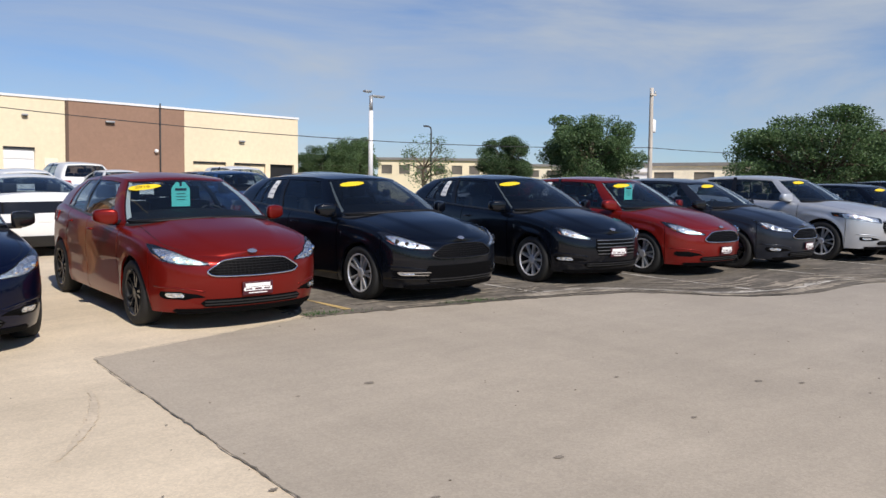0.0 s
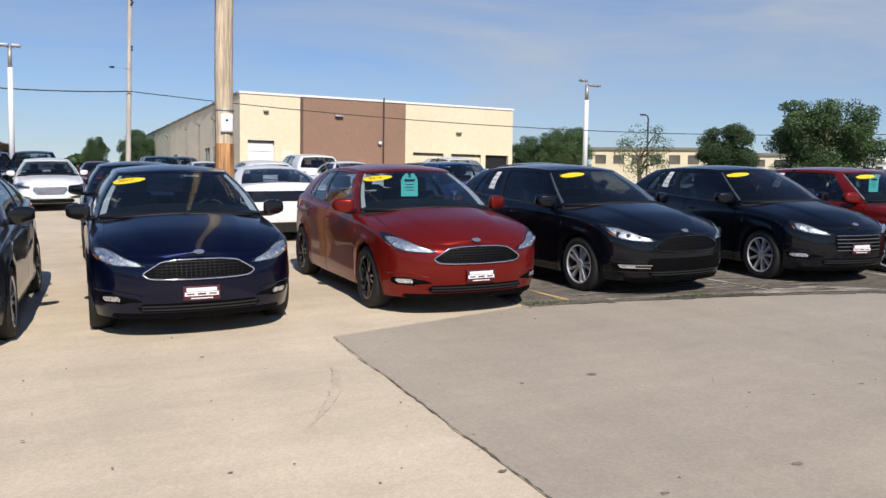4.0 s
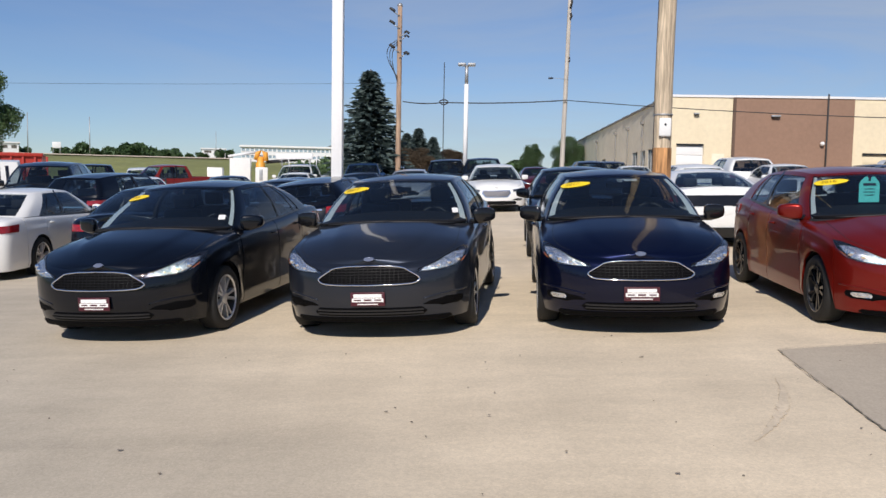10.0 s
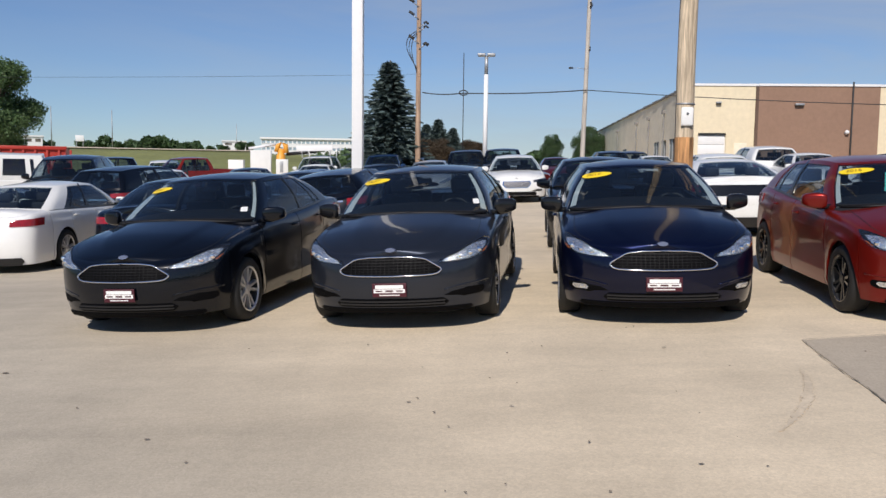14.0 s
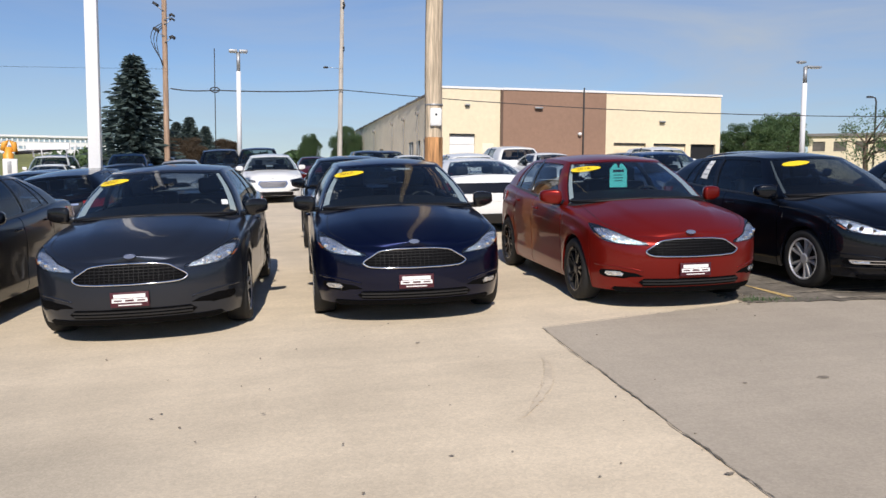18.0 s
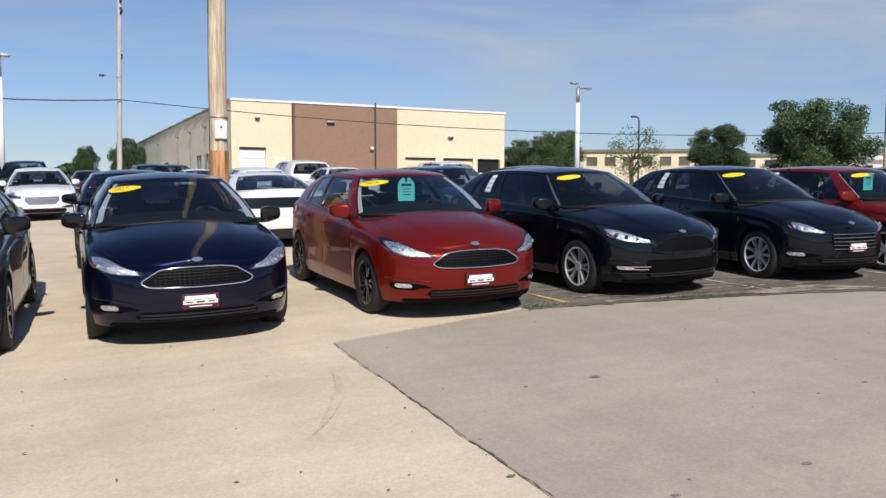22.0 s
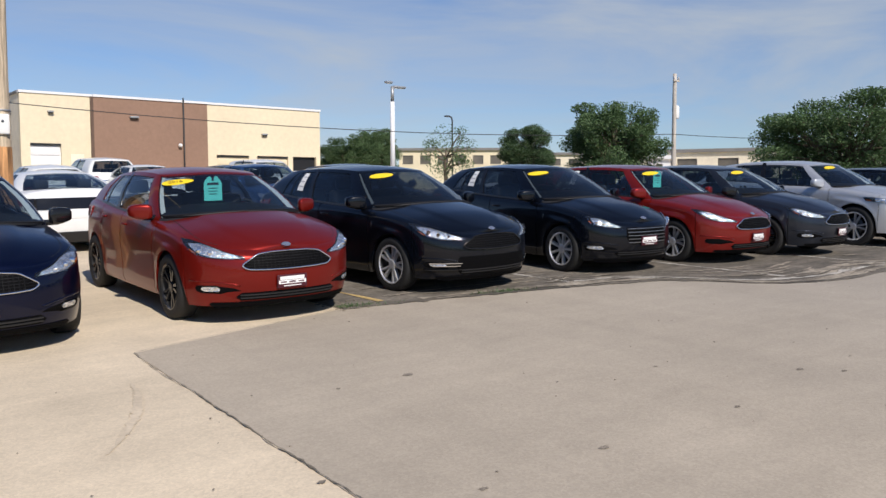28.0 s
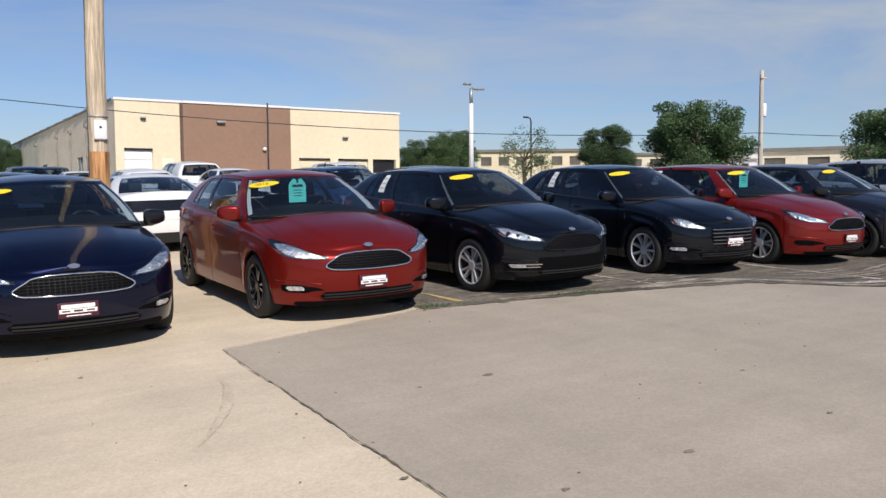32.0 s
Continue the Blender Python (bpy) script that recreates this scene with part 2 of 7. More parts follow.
CONCRETE = worn("concrete", (0.605, 0.505, 0.367), 0.9, [(0.35, 0.14, (1, 1, 1), 0.3, 5), (1.2, 0.05, (1.2, 0.12, 1), -0.5, 4), (1.1, 0.09, (0.35, 1.4, 1), 0.1, 6), (4.0, 0.06, (0.6, 1.3, 1), -0.2, 6), (26, 0.05, (1, 1, 1), 0, 4)], (60, 0.4), ((1.6, 1.0, 0), -0.5, 5.0, (0.71, 0.74, 0.79)))
CONCRETE2 = worn("grey_concrete", (0.405, 0.346, 0.268), 0.9, [(0.3, 0.10, (1, 1, 1), 0.8, 5), (1.0, 0.07, (1.3, 0.10, 1), 0.06, 4), (0.9, 0.07, (0.3, 1.5, 1), 0.45, 6), (4.0, 0.05, (0.6, 1.3, 1), 0.3, 6), (26, 0.04, (1, 1, 1), 0, 4)], (60, 0.35), ((-1.0, 0.25, 0), -11.0, -3.0, (0.82, 0.84, 0.88)))
ASPHALT = worn("old_asphalt", (0.135, 0.117, 0.092), 0.92, [(0.9, 0.45, (0.3, 1.5, 1), 0.1, 7), (3.5, 0.45, (0.5, 1.4, 1), 0.1, 6), (16, 0.35, (1, 1, 1), 0, 4)], (45, 0.8), ((0, 1, 0), -50, -49, (1, 1, 1)))
CRACK = mat("crack_dirt", (0.19, 0.162, 0.125), 0.95, fine=(20, 0.5))
DUST = mat("asphalt_dust", (0.30, 0.258, 0.20), 0.95, noise=(2, 0.4), fine=(14, 0.5))
GRASS = mat("grass", (0.18, 0.19, 0.06), 0.95, noise=(0.05, 0.3), fine=(1.2, 0.3))
CREAM = mat("cream_block", (0.72, 0.62, 0.44), 0.85, noise=(0.25, 0.05), fine=(4, 0.05), bump=(8, 0.15))
TAN = mat("tan_block", (0.76, 0.68, 0.53), 0.85, noise=(0.3, 0.10), fine=(3, 0.08), bump=(8, 0.2))
BROWN = mat("brown_block", (0.27, 0.165, 0.115), 0.85, noise=(0.3, 0.07), fine=(5, 0.07), bump=(8, 0.15))
DOORWHITE = mat("door_white", (0.74, 0.74, 0.74), 0.5, noise=(0.6, 0.05))
DARK = mat("dark_opening", (0.02, 0.02, 0.022), 0.3)
WOOD = mat("pole_wood", (0.52, 0.42, 0.30), 0.85, stretch=(1, 1, 0.05), noise=(16, 0.42), fine=(55, 0.42), bump=(60, 0.6))
WOODGREY = mat("weathered_pole", (0.50, 0.455, 0.40), 0.9, stretch=(1, 1, 0.06), noise=(8, 0.3), fine=(40, 0.2), bump=(60, 0.5))
RUSTWOOD = mat("preserved_wood", (0.42, 0.215, 0.09), 0.85, stretch=(1, 1, 0.07), noise=(14, 0.75), fine=(50, 0.35), bump=(60, 0.5))
WHITEPOLE = mat("white_enamel", (0.80, 0.80, 0.80), 0.4, noise=(0.8, 0.04), fine=(30, 0.03))
GALV = mat("galvanised", (0.38, 0.39, 0.40), 0.5, 0.6, noise=(3, 0.15))
CABLE = mat("cable", (0.03, 0.03, 0.032), 0.7)
BARK = mat("bark", (0.11, 0.085, 0.06), 0.9, noise=(6, 0.3), bump=(20, 0.6))
YELLOW = mat("yellow_vinyl", (0.86, 0.62, 0.02), 0.45, fine=(20, 0.04))
CYAN = mat("aqua_card", (0.16, 0.86, 0.74), 0.6, fine=(20, 0.05))
OCHRE = mat("brown_ink", (0.20, 0.11, 0.01), 0.6)
PRINTGREY = mat("grey_print", (0.30, 0.31, 0.33), 0.7)
INK = mat("dark_ink", (0.03, 0.04, 0.05), 0.7)
MAROONP = mat("maroon_print", (0.06, 0.006, 0.014), 0.5)
LINE = mat("yellow_line", (0.50, 0.35, 0.14), 0.9, noise=(5, 0.5), fine=(40, 0.25))
WHITELINE = mat("white_line", (0.42, 0.39, 0.34), 0.9, noise=(5, 0.5), fine=(30, 0.35))
ORANGE = mat("orange_steel", (0.75, 0.33, 0.04), 0.45, noise=(1.5, 0.1))
REDSTEEL = mat("red_steel", (0.36, 0.024, 0.013), 0.5, noise=(1.2, 0.12))
FARWIN = mat("far_window", (0.13, 0.115, 0.095), 0.3, fine=(0.8, 0.3))
ROOFGREY = mat("roof_grey", (0.20, 0.19, 0.18), 0.9, noise=(0.5, 0.15))


def leafy(name, rgb, warm):
    m = mat(name, rgb, 0.6)
    nt = m.node_tree
    b = nt.nodes["Principled BSDF"]
    g = nt.nodes.new("ShaderNodeNewGeometry")
    mix = nt.nodes.new("ShaderNodeMix")
    mix.data_type = "RGBA"
    mix.inputs["A"].default_value = (*[c * 0.55 for c in rgb], 1)
    mix.inputs["B"].default_value = (*[c * w for c, w in zip(rgb, warm)], 1)
    nt.links.new(g.outputs["Random Per Island"], mix.inputs["Factor"])
    nt.links.new(mix.outputs["Result"], b.inputs["Base Color"])
    thin = nt.nodes.new("ShaderNodeBsdfTranslucent")
    both = nt.nodes.new("ShaderNodeMixShader")
    both.inputs[0].default_value = 0.35
    nt.links.new(mix.outputs["Result"], thin.inputs[0])
    nt.links.new(b.outputs[0], both.inputs[1])
    nt.links.new(thin.outputs[0], both.inputs[2])
    nt.links.new(both.outputs[0], nt.nodes["Material Output"].inputs[0])
    return m


LEAF = leafy("leaves", (0.086, 0.152, 0.060), (1.5, 1.45, 1.35))
LEAF_DARK = leafy("dark_leaves", (0.062, 0.114, 0.046), (1.5, 1.45, 1.35))
NEEDLE = leafy("needles", (0.082, 0.118, 0.108), (1.6, 1.6, 1.65))
LEAF_RUST = leafy("rusty_leaves", (0.075, 0.055, 0.032), (1.5, 1.4, 1.4))


# ---------------------------------------------------------------- mesh helpers
def herm(*keys):
    """A smooth curve through (position, value) pairs."""
    xs = np.array([k[0] for k in keys], float)
    ys = np.array([k[1] for k in keys], float)
    d = np.diff(ys) / np.diff(xs)
    m = np.concatenate([[d[0]], (d[:-1] + d[1:]) / 2, [d[-1]]])

    def f(v):
        v = np.clip(np.asarray(v, float), xs[0], xs[-1])
        i = np.clip(np.searchsorted(xs, v) - 1, 0, len(xs) - 2)
        h = xs[i + 1] - xs[i]
        t = (v - xs[i]) / h
        return ((2 * t**3 - 3 * t**2 + 1) * ys[i] + (t**3 - 2 * t**2 + t) * h * m[i]
                + (-2 * t**3 + 3 * t**2) * ys[i + 1] + (t**3 - t**2) * h * m[i + 1])
    return f


def spline(*keys):
    """A curve through (position, value) pairs whose bend changes without a kink."""
    xs = np.array([k[0] for k in keys], float)
    ys = np.array([k[1] for k in keys], float)
    n, h = len(xs), np.diff(xs)
    A, r = np.eye(n), np.zeros(n)
    for i in range(1, n - 1):
        A[i, i - 1:i + 2] = h[i - 1], 2 * (h[i - 1] + h[i]), h[i]
        r[i] = 6 * ((ys[i + 1] - ys[i]) / h[i] - (ys[i] - ys[i - 1]) / h[i - 1])
    m = np.linalg.solve(A, r)

    def f(v):
        v = np.clip(np.asarray(v, float), xs[0], xs[-1])
        i = np.clip(np.searchsorted(xs, v) - 1, 0, n - 2)
        a, b, d = xs[i + 1] - v, v - xs[i], h[i]
        return (m[i] * a**3 + m[i + 1] * b**3) / (6 * d) + (ys[i] / d - m[i] * d / 6) * a + (ys[i + 1] / d - m[i + 1] * d / 6) * b
    return f


def mesh_of(name, verts, faces, smooth=True):
    me = bpy.data.meshes.new(name)
    me.from_pydata([tuple(map(float, v)) for v in verts], [], [tuple(int(i) for i in f) for f in faces])
    if smooth:
        me.polygons.foreach_set("use_smooth", [True] * len(me.polygons))
    me.update()
    return me


def grid_data(P, lip=0.0, outward=None):
    """Vertices and faces of a sheet of points (nu, nv, 3), with its rim turned inwards by lip."""
    nu, nv = P.shape[:2]
    verts = P.reshape(-1, 3)
    idx = np.arange(nu * nv).reshape(nu, nv)
    faces = np.stack([idx[:-1, :-1], idx[1:, :-1], idx[1:, 1:], idx[:-1, 1:]], -1).reshape(-1, 4)
    N = np.cross(np.gradient(P, axis=0), np.gradient(P, axis=1))
    N /= np.linalg.norm(N, axis=2, keepdims=True) + 1e-9
    if outward is not None and (N * outward).sum() < 0:
        N = -N
        faces = faces[:, ::-1]
    faces = [tuple(f) for f in faces]
    if lip:
        rim = np.concatenate([idx[:, 0], idx[-1, 1:], idx[-2::-1, -1], idx[0, -2:0:-1]])
        Q = verts[rim] - N.reshape(-1, 3)[rim] * lip
        k = len(verts)
        verts = np.concatenate([verts, verts[rim], Q])
        n = len(rim)
        faces += [(k + i, k + (i + 1) % n, k + n + (i + 1) % n, k + n + i) for i in range(n)]
    return verts, faces


def joined(name, pieces, smooth=True):
    vs, fs, k = [], [], 0
    for v, f in pieces:
        v = np.asarray(v, float).reshape(-1, 3)
        vs.append(v)
        fs += [tuple(i + k for i in q) for q in f]
        k += len(v)
    return mesh_of(name, np.concatenate(vs), fs, smooth)


def box_data(x0, x1, y0, y1, z0, z1, b=0.0):
    """A box; b cuts its edges."""
    if not b:
        v = [(x, y, z) for z in (z0, z1) for x, y in ((x0, y0), (x1, y0), (x1, y1), (x0, y1))]
        return v, [(3, 2, 1, 0), (4, 5, 6, 7), (0, 1, 5, 4), (1, 2, 6, 5), (2, 3, 7, 6), (3, 0, 4, 7)]
    bm = bmesh.new()
    bmesh.ops.create_cube(bm, size=1, matrix=Matrix.Translation(((x0 + x1) / 2, (y0 + y1) / 2, (z0 + z1) / 2)) @ Matrix.Diagonal((x1 - x0, y1 - y0, z1 - z0, 1)))
    bmesh.ops.bevel(bm, geom=bm.edges[:], offset=b, segments=2, profile=0.6, affect="EDGES")
    v = [tuple(p.co) for p in bm.verts]
    f = [tuple(p.index for p in q.verts) for q in bm.faces]
    bm.free()
    return v, f


def lathe_data(profile, n=24, axis="z", at=(0, 0, 0)):
    """A turned form: profile of (radius, height)."""
    a = np.linspace(0, 2 * np.pi, n, endpoint=False)
    vs = []
    for r, h in profile:
        c, s_, z = r * np.cos(a), r * np.sin(a), np.full(n, h)
        vs.append(np.stack({"z": (c, s_, z), "x": (z, c, s_), "y": (c, z, s_)}[axis], 1))
    vs = np.concatenate(vs) + np.array(at)
    fs = []
    for j in range(len(profile) - 1):
        for i in range(n):
            k = (i + 1) % n
            fs.append((j * n + i, j * n + k, (j + 1) * n + k, (j + 1) * n + i))
    return vs, fs


def tube_data(points, radius, n=8):
    """A round bar along points; radius is one number or one a point."""
    pts = np.array(points, float)
    rr = np.full(len(pts), radius) if np.isscalar(radius) else np.array(radius, float)
    d = np.gradient(pts, axis=0)
    d /= np.linalg.norm(d, axis=1, keepdims=True) + 1e-9
    up = np.array((0, 0, 1.0)) if abs(d[0][2]) < 0.9 else np.array((1.0, 0, 0))
    vs, fs = [], []
    a = np.linspace(0, 2 * np.pi, n, endpoint=False)
    for p, q, r in zip(pts, d, rr):
        u = np.cross(q, up)
        u /= np.linalg.norm(u) + 1e-9
        w = np.cross(q, u)
        vs.append(p + r * (np.cos(a)[:, None] * u + np.sin(a)[:, None] * w))
    for j in range(len(pts) - 1):
        for i in range(n):
            k = (i + 1) % n
            fs.append((j * n + i, j * n + k, (j + 1) * n + k, (j + 1) * n + i))
    fs.append(tuple(range(n))[::-1])
    fs.append(tuple((len(pts) - 1) * n + i for i in range(n)))
    return np.concatenate(vs), fs


def part(name, me, mat, parent, label="", m=None):
    """Links a mesh as one part of a thing."""
    ob = new(name, me)
    ob.parent = parent
    if not me.materials:
        me.materials.append(None)
    ob.material_slots[0].link = "OBJECT"
    ob.material_slots[0].material = mat
    if m is not None:
        ob.matrix_basis = m
    if label:
        ob["label"] = label
    return ob


def empty(name, m, label, category, group="", kind=""):
    ob = new(name)
    ob.empty_display_size = 0.2
    ob.matrix_basis = m
    return tagged(ob, label, category, group, kind)


# ---------------------------------------------------------------- vehicles
BASE = dict(
    L=4.36, W=0.905, df=0.64, dr=0.50, nf=2.35, nr=2.7, axles=(0.88, 3.53), R=0.322, arch=0.362, sill=0.19, taper=0.06, soft=True,
    zs=((0, 0.70), (0.25, 0.755), (0.6, 0.84), (1.1, 0.925), (1.6, 0.965), (2.6, 1.01), (3.5, 1.07), (4.0, 1.07), (4.36, 1.0)),
    zc=((0, 0.70), (0.14, 0.765), (0.35, 0.858), (0.8, 0.972), (1.15, 1.03), (2, 1.06), (3, 1.06), (3.9, 1.05), (4.36, 0.98)),
    nose=((0.12, 0.13), (0.22, 0.05), (0.35, 0.01), (0.48, 0.0), (0.62, 0.02), (0.72, 0.06), (0.85, 0.16)),
    tail=((0.15, 0.10), (0.3, 0.03), (0.55, 0.0), (0.8, 0.04), (1.05, 0.12)),
    wz=((0.12, 0.93), (0.3, 0.972), (0.55, 1.0), (0.8, 0.985), (1.05, 0.945), (1.3, 0.93)),
    wb=0.825, yb=(0.98, 0.56, 4.18, 0.34), wt=0.575, yt=(1.87, 0.22, 3.80, 0.22),
    roof=((1.6, 1.365), (2.0, 1.440), (2.5, 1.470), (3.2, 1.45), (3.9, 1.365), (4.2, 1.31)), crown=0.05,
    doors=(1.33, 2.40, 3.22), posts=(0.50, 0.83), grille="hex", rear="hatch", bed=None, mirror=1.48, spokes=5)


def spec(**k):
    s = dict(BASE)
    s.update(k)
    for n in ("zs", "zc", "nose", "tail", "wz", "roof"):
        s["f_" + n] = (spline if s["soft"] and n in ("zs", "zc", "roof") else herm)(*s[n])
    return s


SPECS = dict(
    hatch=spec(),
    sedan=spec(L=4.53, dr=0.5, rear="boot", yb=(0.98, 0.56, 3.98, 0.30), yt=(1.87, 0.22, 3.36, 0.22),
               zs=((0, 0.70), (0.25, 0.755), (0.6, 0.84), (1.1, 0.925), (1.6, 0.965), (2.6, 1.01), (3.6, 1.07), (4.2, 1.07), (4.53, 1.03)),
               zc=((0, 0.70), (0.14, 0.765), (0.35, 0.858), (0.8, 0.972), (1.15, 1.03), (2, 1.06), (3.8, 1.10), (4.3, 1.12), (4.53, 1.08)),
               roof=((1.6, 1.365), (2.0, 1.440), (2.5, 1.470), (3.1, 1.44), (3.6, 1.35), (4.2, 1.2)), doors=(1.33, 2.40, 3.25), posts=(0.52, 0.88)),
    small_sedan=spec(L=4.40, W=0.86, wb=0.79, wt=0.55, axles=(0.82, 3.31), rear="hatch", yb=(0.94, 0.56, 4.15, 0.3), yt=(1.92, 0.22, 3.70, 0.18), grille="bars", posts=(0.5, 0.84)),
    big_sedan=spec(taper=0.04, nr=3.0, L=5.1, W=0.965, dr=0.45, axles=(0.98, 3.85), R=0.345, arch=0.395, rear="boot", doors=(1.5, 2.65, 3.6), grille="wide", wb=0.89, wt=0.62,
                   yb=(1.15, 0.55, 4.55, 0.45), yt=(1.95, 0.22, 3.55, 0.28), posts=(0.5, 0.86), mirror=1.7,
                   zs=((0, 0.72), (0.3, 0.80), (0.7, 0.88), (1.2, 0.97), (2, 1.02), (3.6, 1.07), (4.6, 1.06), (5.1, 1.0)),
                   zc=((0, 0.74), (0.15, 0.83), (0.4, 0.92), (0.9, 0.99), (1.3, 1.03), (2.5, 1.05), (4.3, 1.11), (4.8, 1.12), (5.1, 1.06)),
                   roof=((1.8, 1.43), (2.3, 1.52), (2.8, 1.54), (3.5, 1.50), (4.0, 1.41), (4.5, 1.25))),
    coupe=spec(taper=0.02, nr=3.4, L=4.78, W=0.955, dr=0.4, axles=(0.88, 3.60), R=0.34, arch=0.39, rear="boot", doors=(1.75, 3.1, 3.12), grille="wide", wb=0.86, wt=0.56,
               yb=(1.35, 0.5, 4.28, 0.3), yt=(2.1, 0.2, 3.25, 0.25), posts=(0.62, 0.9), mirror=1.9,
               zs=((0, 0.70), (0.3, 0.80), (0.7, 0.88), (1.3, 0.95), (2, 0.98), (3.6, 1.03), (4.4, 1.02), (4.78, 0.98)),
               zc=((0, 0.72), (0.15, 0.82), (0.5, 0.92), (1.3, 0.99), (2.5, 1.0), (4.2, 1.06), (4.5, 1.08), (4.78, 1.05)),
               roof=((2.0, 1.29), (2.4, 1.365), (2.8, 1.38), (3.3, 1.34), (3.8, 1.24), (4.3, 1.1))),
    suv=spec(taper=0.02, nr=3.4, dr=0.36, L=4.78, W=0.96, axles=(0.95, 3.80), R=0.37, arch=0.42, sill=0.27, grille="bars", doors=(1.45, 2.55, 3.5), wb=0.88, wt=0.66, mirror=1.65,
             yb=(1.12, 0.5, 4.66, 0.2), yt=(1.85, 0.2, 4.35, 0.15), posts=(0.42, 0.74),
             zs=((0, 0.84), (0.25, 0.93), (0.7, 1.02), (1.2, 1.08), (2.5, 1.13), (3.8, 1.19), (4.78, 1.15)),
             zc=((0, 0.86), (0.12, 0.97), (0.4, 1.06), (0.9, 1.12), (1.3, 1.15), (2.5, 1.15), (4.78, 1.14)),
             nose=((0.2, 0.13), (0.32, 0.05), (0.5, 0.0), (0.75, 0.0), (0.9, 0.04), (1.1, 0.16)),
             wz=((0.2, 0.95), (0.4, 0.985), (0.7, 1.0), (1.0, 0.985), (1.25, 0.95)), tail=((0.2, 0.08), (0.5, 0), (0.9, 0.02), (1.3, 0.08)),
             roof=((1.7, 1.60), (2.2, 1.70), (2.8, 1.735), (3.8, 1.71), (4.5, 1.63))),
    crossover=spec(taper=0.0, nr=3.4, dr=0.36, L=4.7, W=0.95, axles=(0.95, 3.76), R=0.37, arch=0.42, sill=0.27, grille="bars", doors=(1.45, 2.55, 3.5), wb=0.87, wt=0.62, mirror=1.65,
                   yb=(1.08, 0.55, 4.55, 0.24), yt=(1.95, 0.22, 4.10, 0.15), posts=(0.46, 0.80),
                   zs=((0, 0.80), (0.25, 0.89), (0.7, 0.98), (1.2, 1.05), (2.5, 1.10), (3.8, 1.16), (4.7, 1.10)),
                   zc=((0, 0.82), (0.12, 0.93), (0.4, 1.02), (0.9, 1.09), (1.3, 1.12), (2.5, 1.12), (4.7, 1.10)),
                   nose=((0.2, 0.13), (0.32, 0.05), (0.5, 0.0), (0.75, 0.0), (0.9, 0.05), (1.05, 0.18)),
                   wz=((0.2, 0.95), (0.4, 0.985), (0.7, 1.0), (1.0, 0.985), (1.25, 0.95)), tail=((0.2, 0.08), (0.5, 0), (0.9, 0.03), (1.3, 0.10)),
                   roof=((1.7, 1.48), (2.2, 1.56), (2.8, 1.585), (3.6, 1.55), (4.4, 1.43))),
    van=spec(soft=False, taper=0.0, nr=3.4, dr=0.36, L=5.6, W=1.0, axles=(0.95, 4.35), R=0.37, arch=0.42, sill=0.30, grille="bars", doors=(1.3, 2.4, 3.7), wb=0.95, wt=0.83, mirror=1.5, nf=3.4,
             yb=(0.78, 0.45, 5.55, 0.12), yt=(1.45, 0.2, 5.45, 0.12), posts=(0.34, 0.93),
             zs=((0, 0.9), (0.3, 1.02), (0.8, 1.12), (1.3, 1.16), (5.6, 1.16)), zc=((0, 0.92), (0.15, 1.05), (0.5, 1.14), (0.9, 1.2), (5.6, 1.16)),
             nose=((0.2, 0.1), (0.35, 0.02), (0.6, 0.0), (0.9, 0.02), (1.1, 0.1)), tail=((0.2, 0.03), (1.2, 0.0), (1.4, 0.0)),
             wz=((0.2, 0.96), (0.5, 1.0), (1.2, 0.985)), roof=((1.3, 2.0), (1.8, 2.08), (5.6, 2.05)), crown=0.07),
    pickup=spec(soft=False, taper=0.0, nr=3.4, dr=0.36, L=5.8, W=1.0, axles=(0.98, 4.62), R=0.39, arch=0.45, sill=0.40, nf=3.2, grille="bars", doors=(1.45, 2.6, 3.55), wb=0.90, wt=0.72, mirror=1.65, bed=3.75,
                yb=(1.3, 0.42, 3.72, 0.1), yt=(1.95, 0.2, 3.5, 0.12), posts=(0.55, 0.9), rear="bed",
                zs=((0, 0.98), (0.25, 1.08), (0.7, 1.15), (1.3, 1.2), (3.6, 1.24), (3.8, 1.27), (5.8, 1.27)), zc=((0, 1.0), (0.12, 1.1), (0.5, 1.19), (1.3, 1.24), (5.8, 1.24)),
                nose=((0.3, 0.08), (0.5, 0.0), (0.9, 0.0), (1.05, 0.04), (1.2, 0.12)), tail=((0.3, 0.02), (1.3, 0.0)),
                wz=((0.3, 0.97), (0.6, 1.0), (1.0, 0.99), (1.3, 0.965)), roof=((1.8, 1.78), (2.3, 1.87), (2.9, 1.89), (3.6, 1.85))),
)


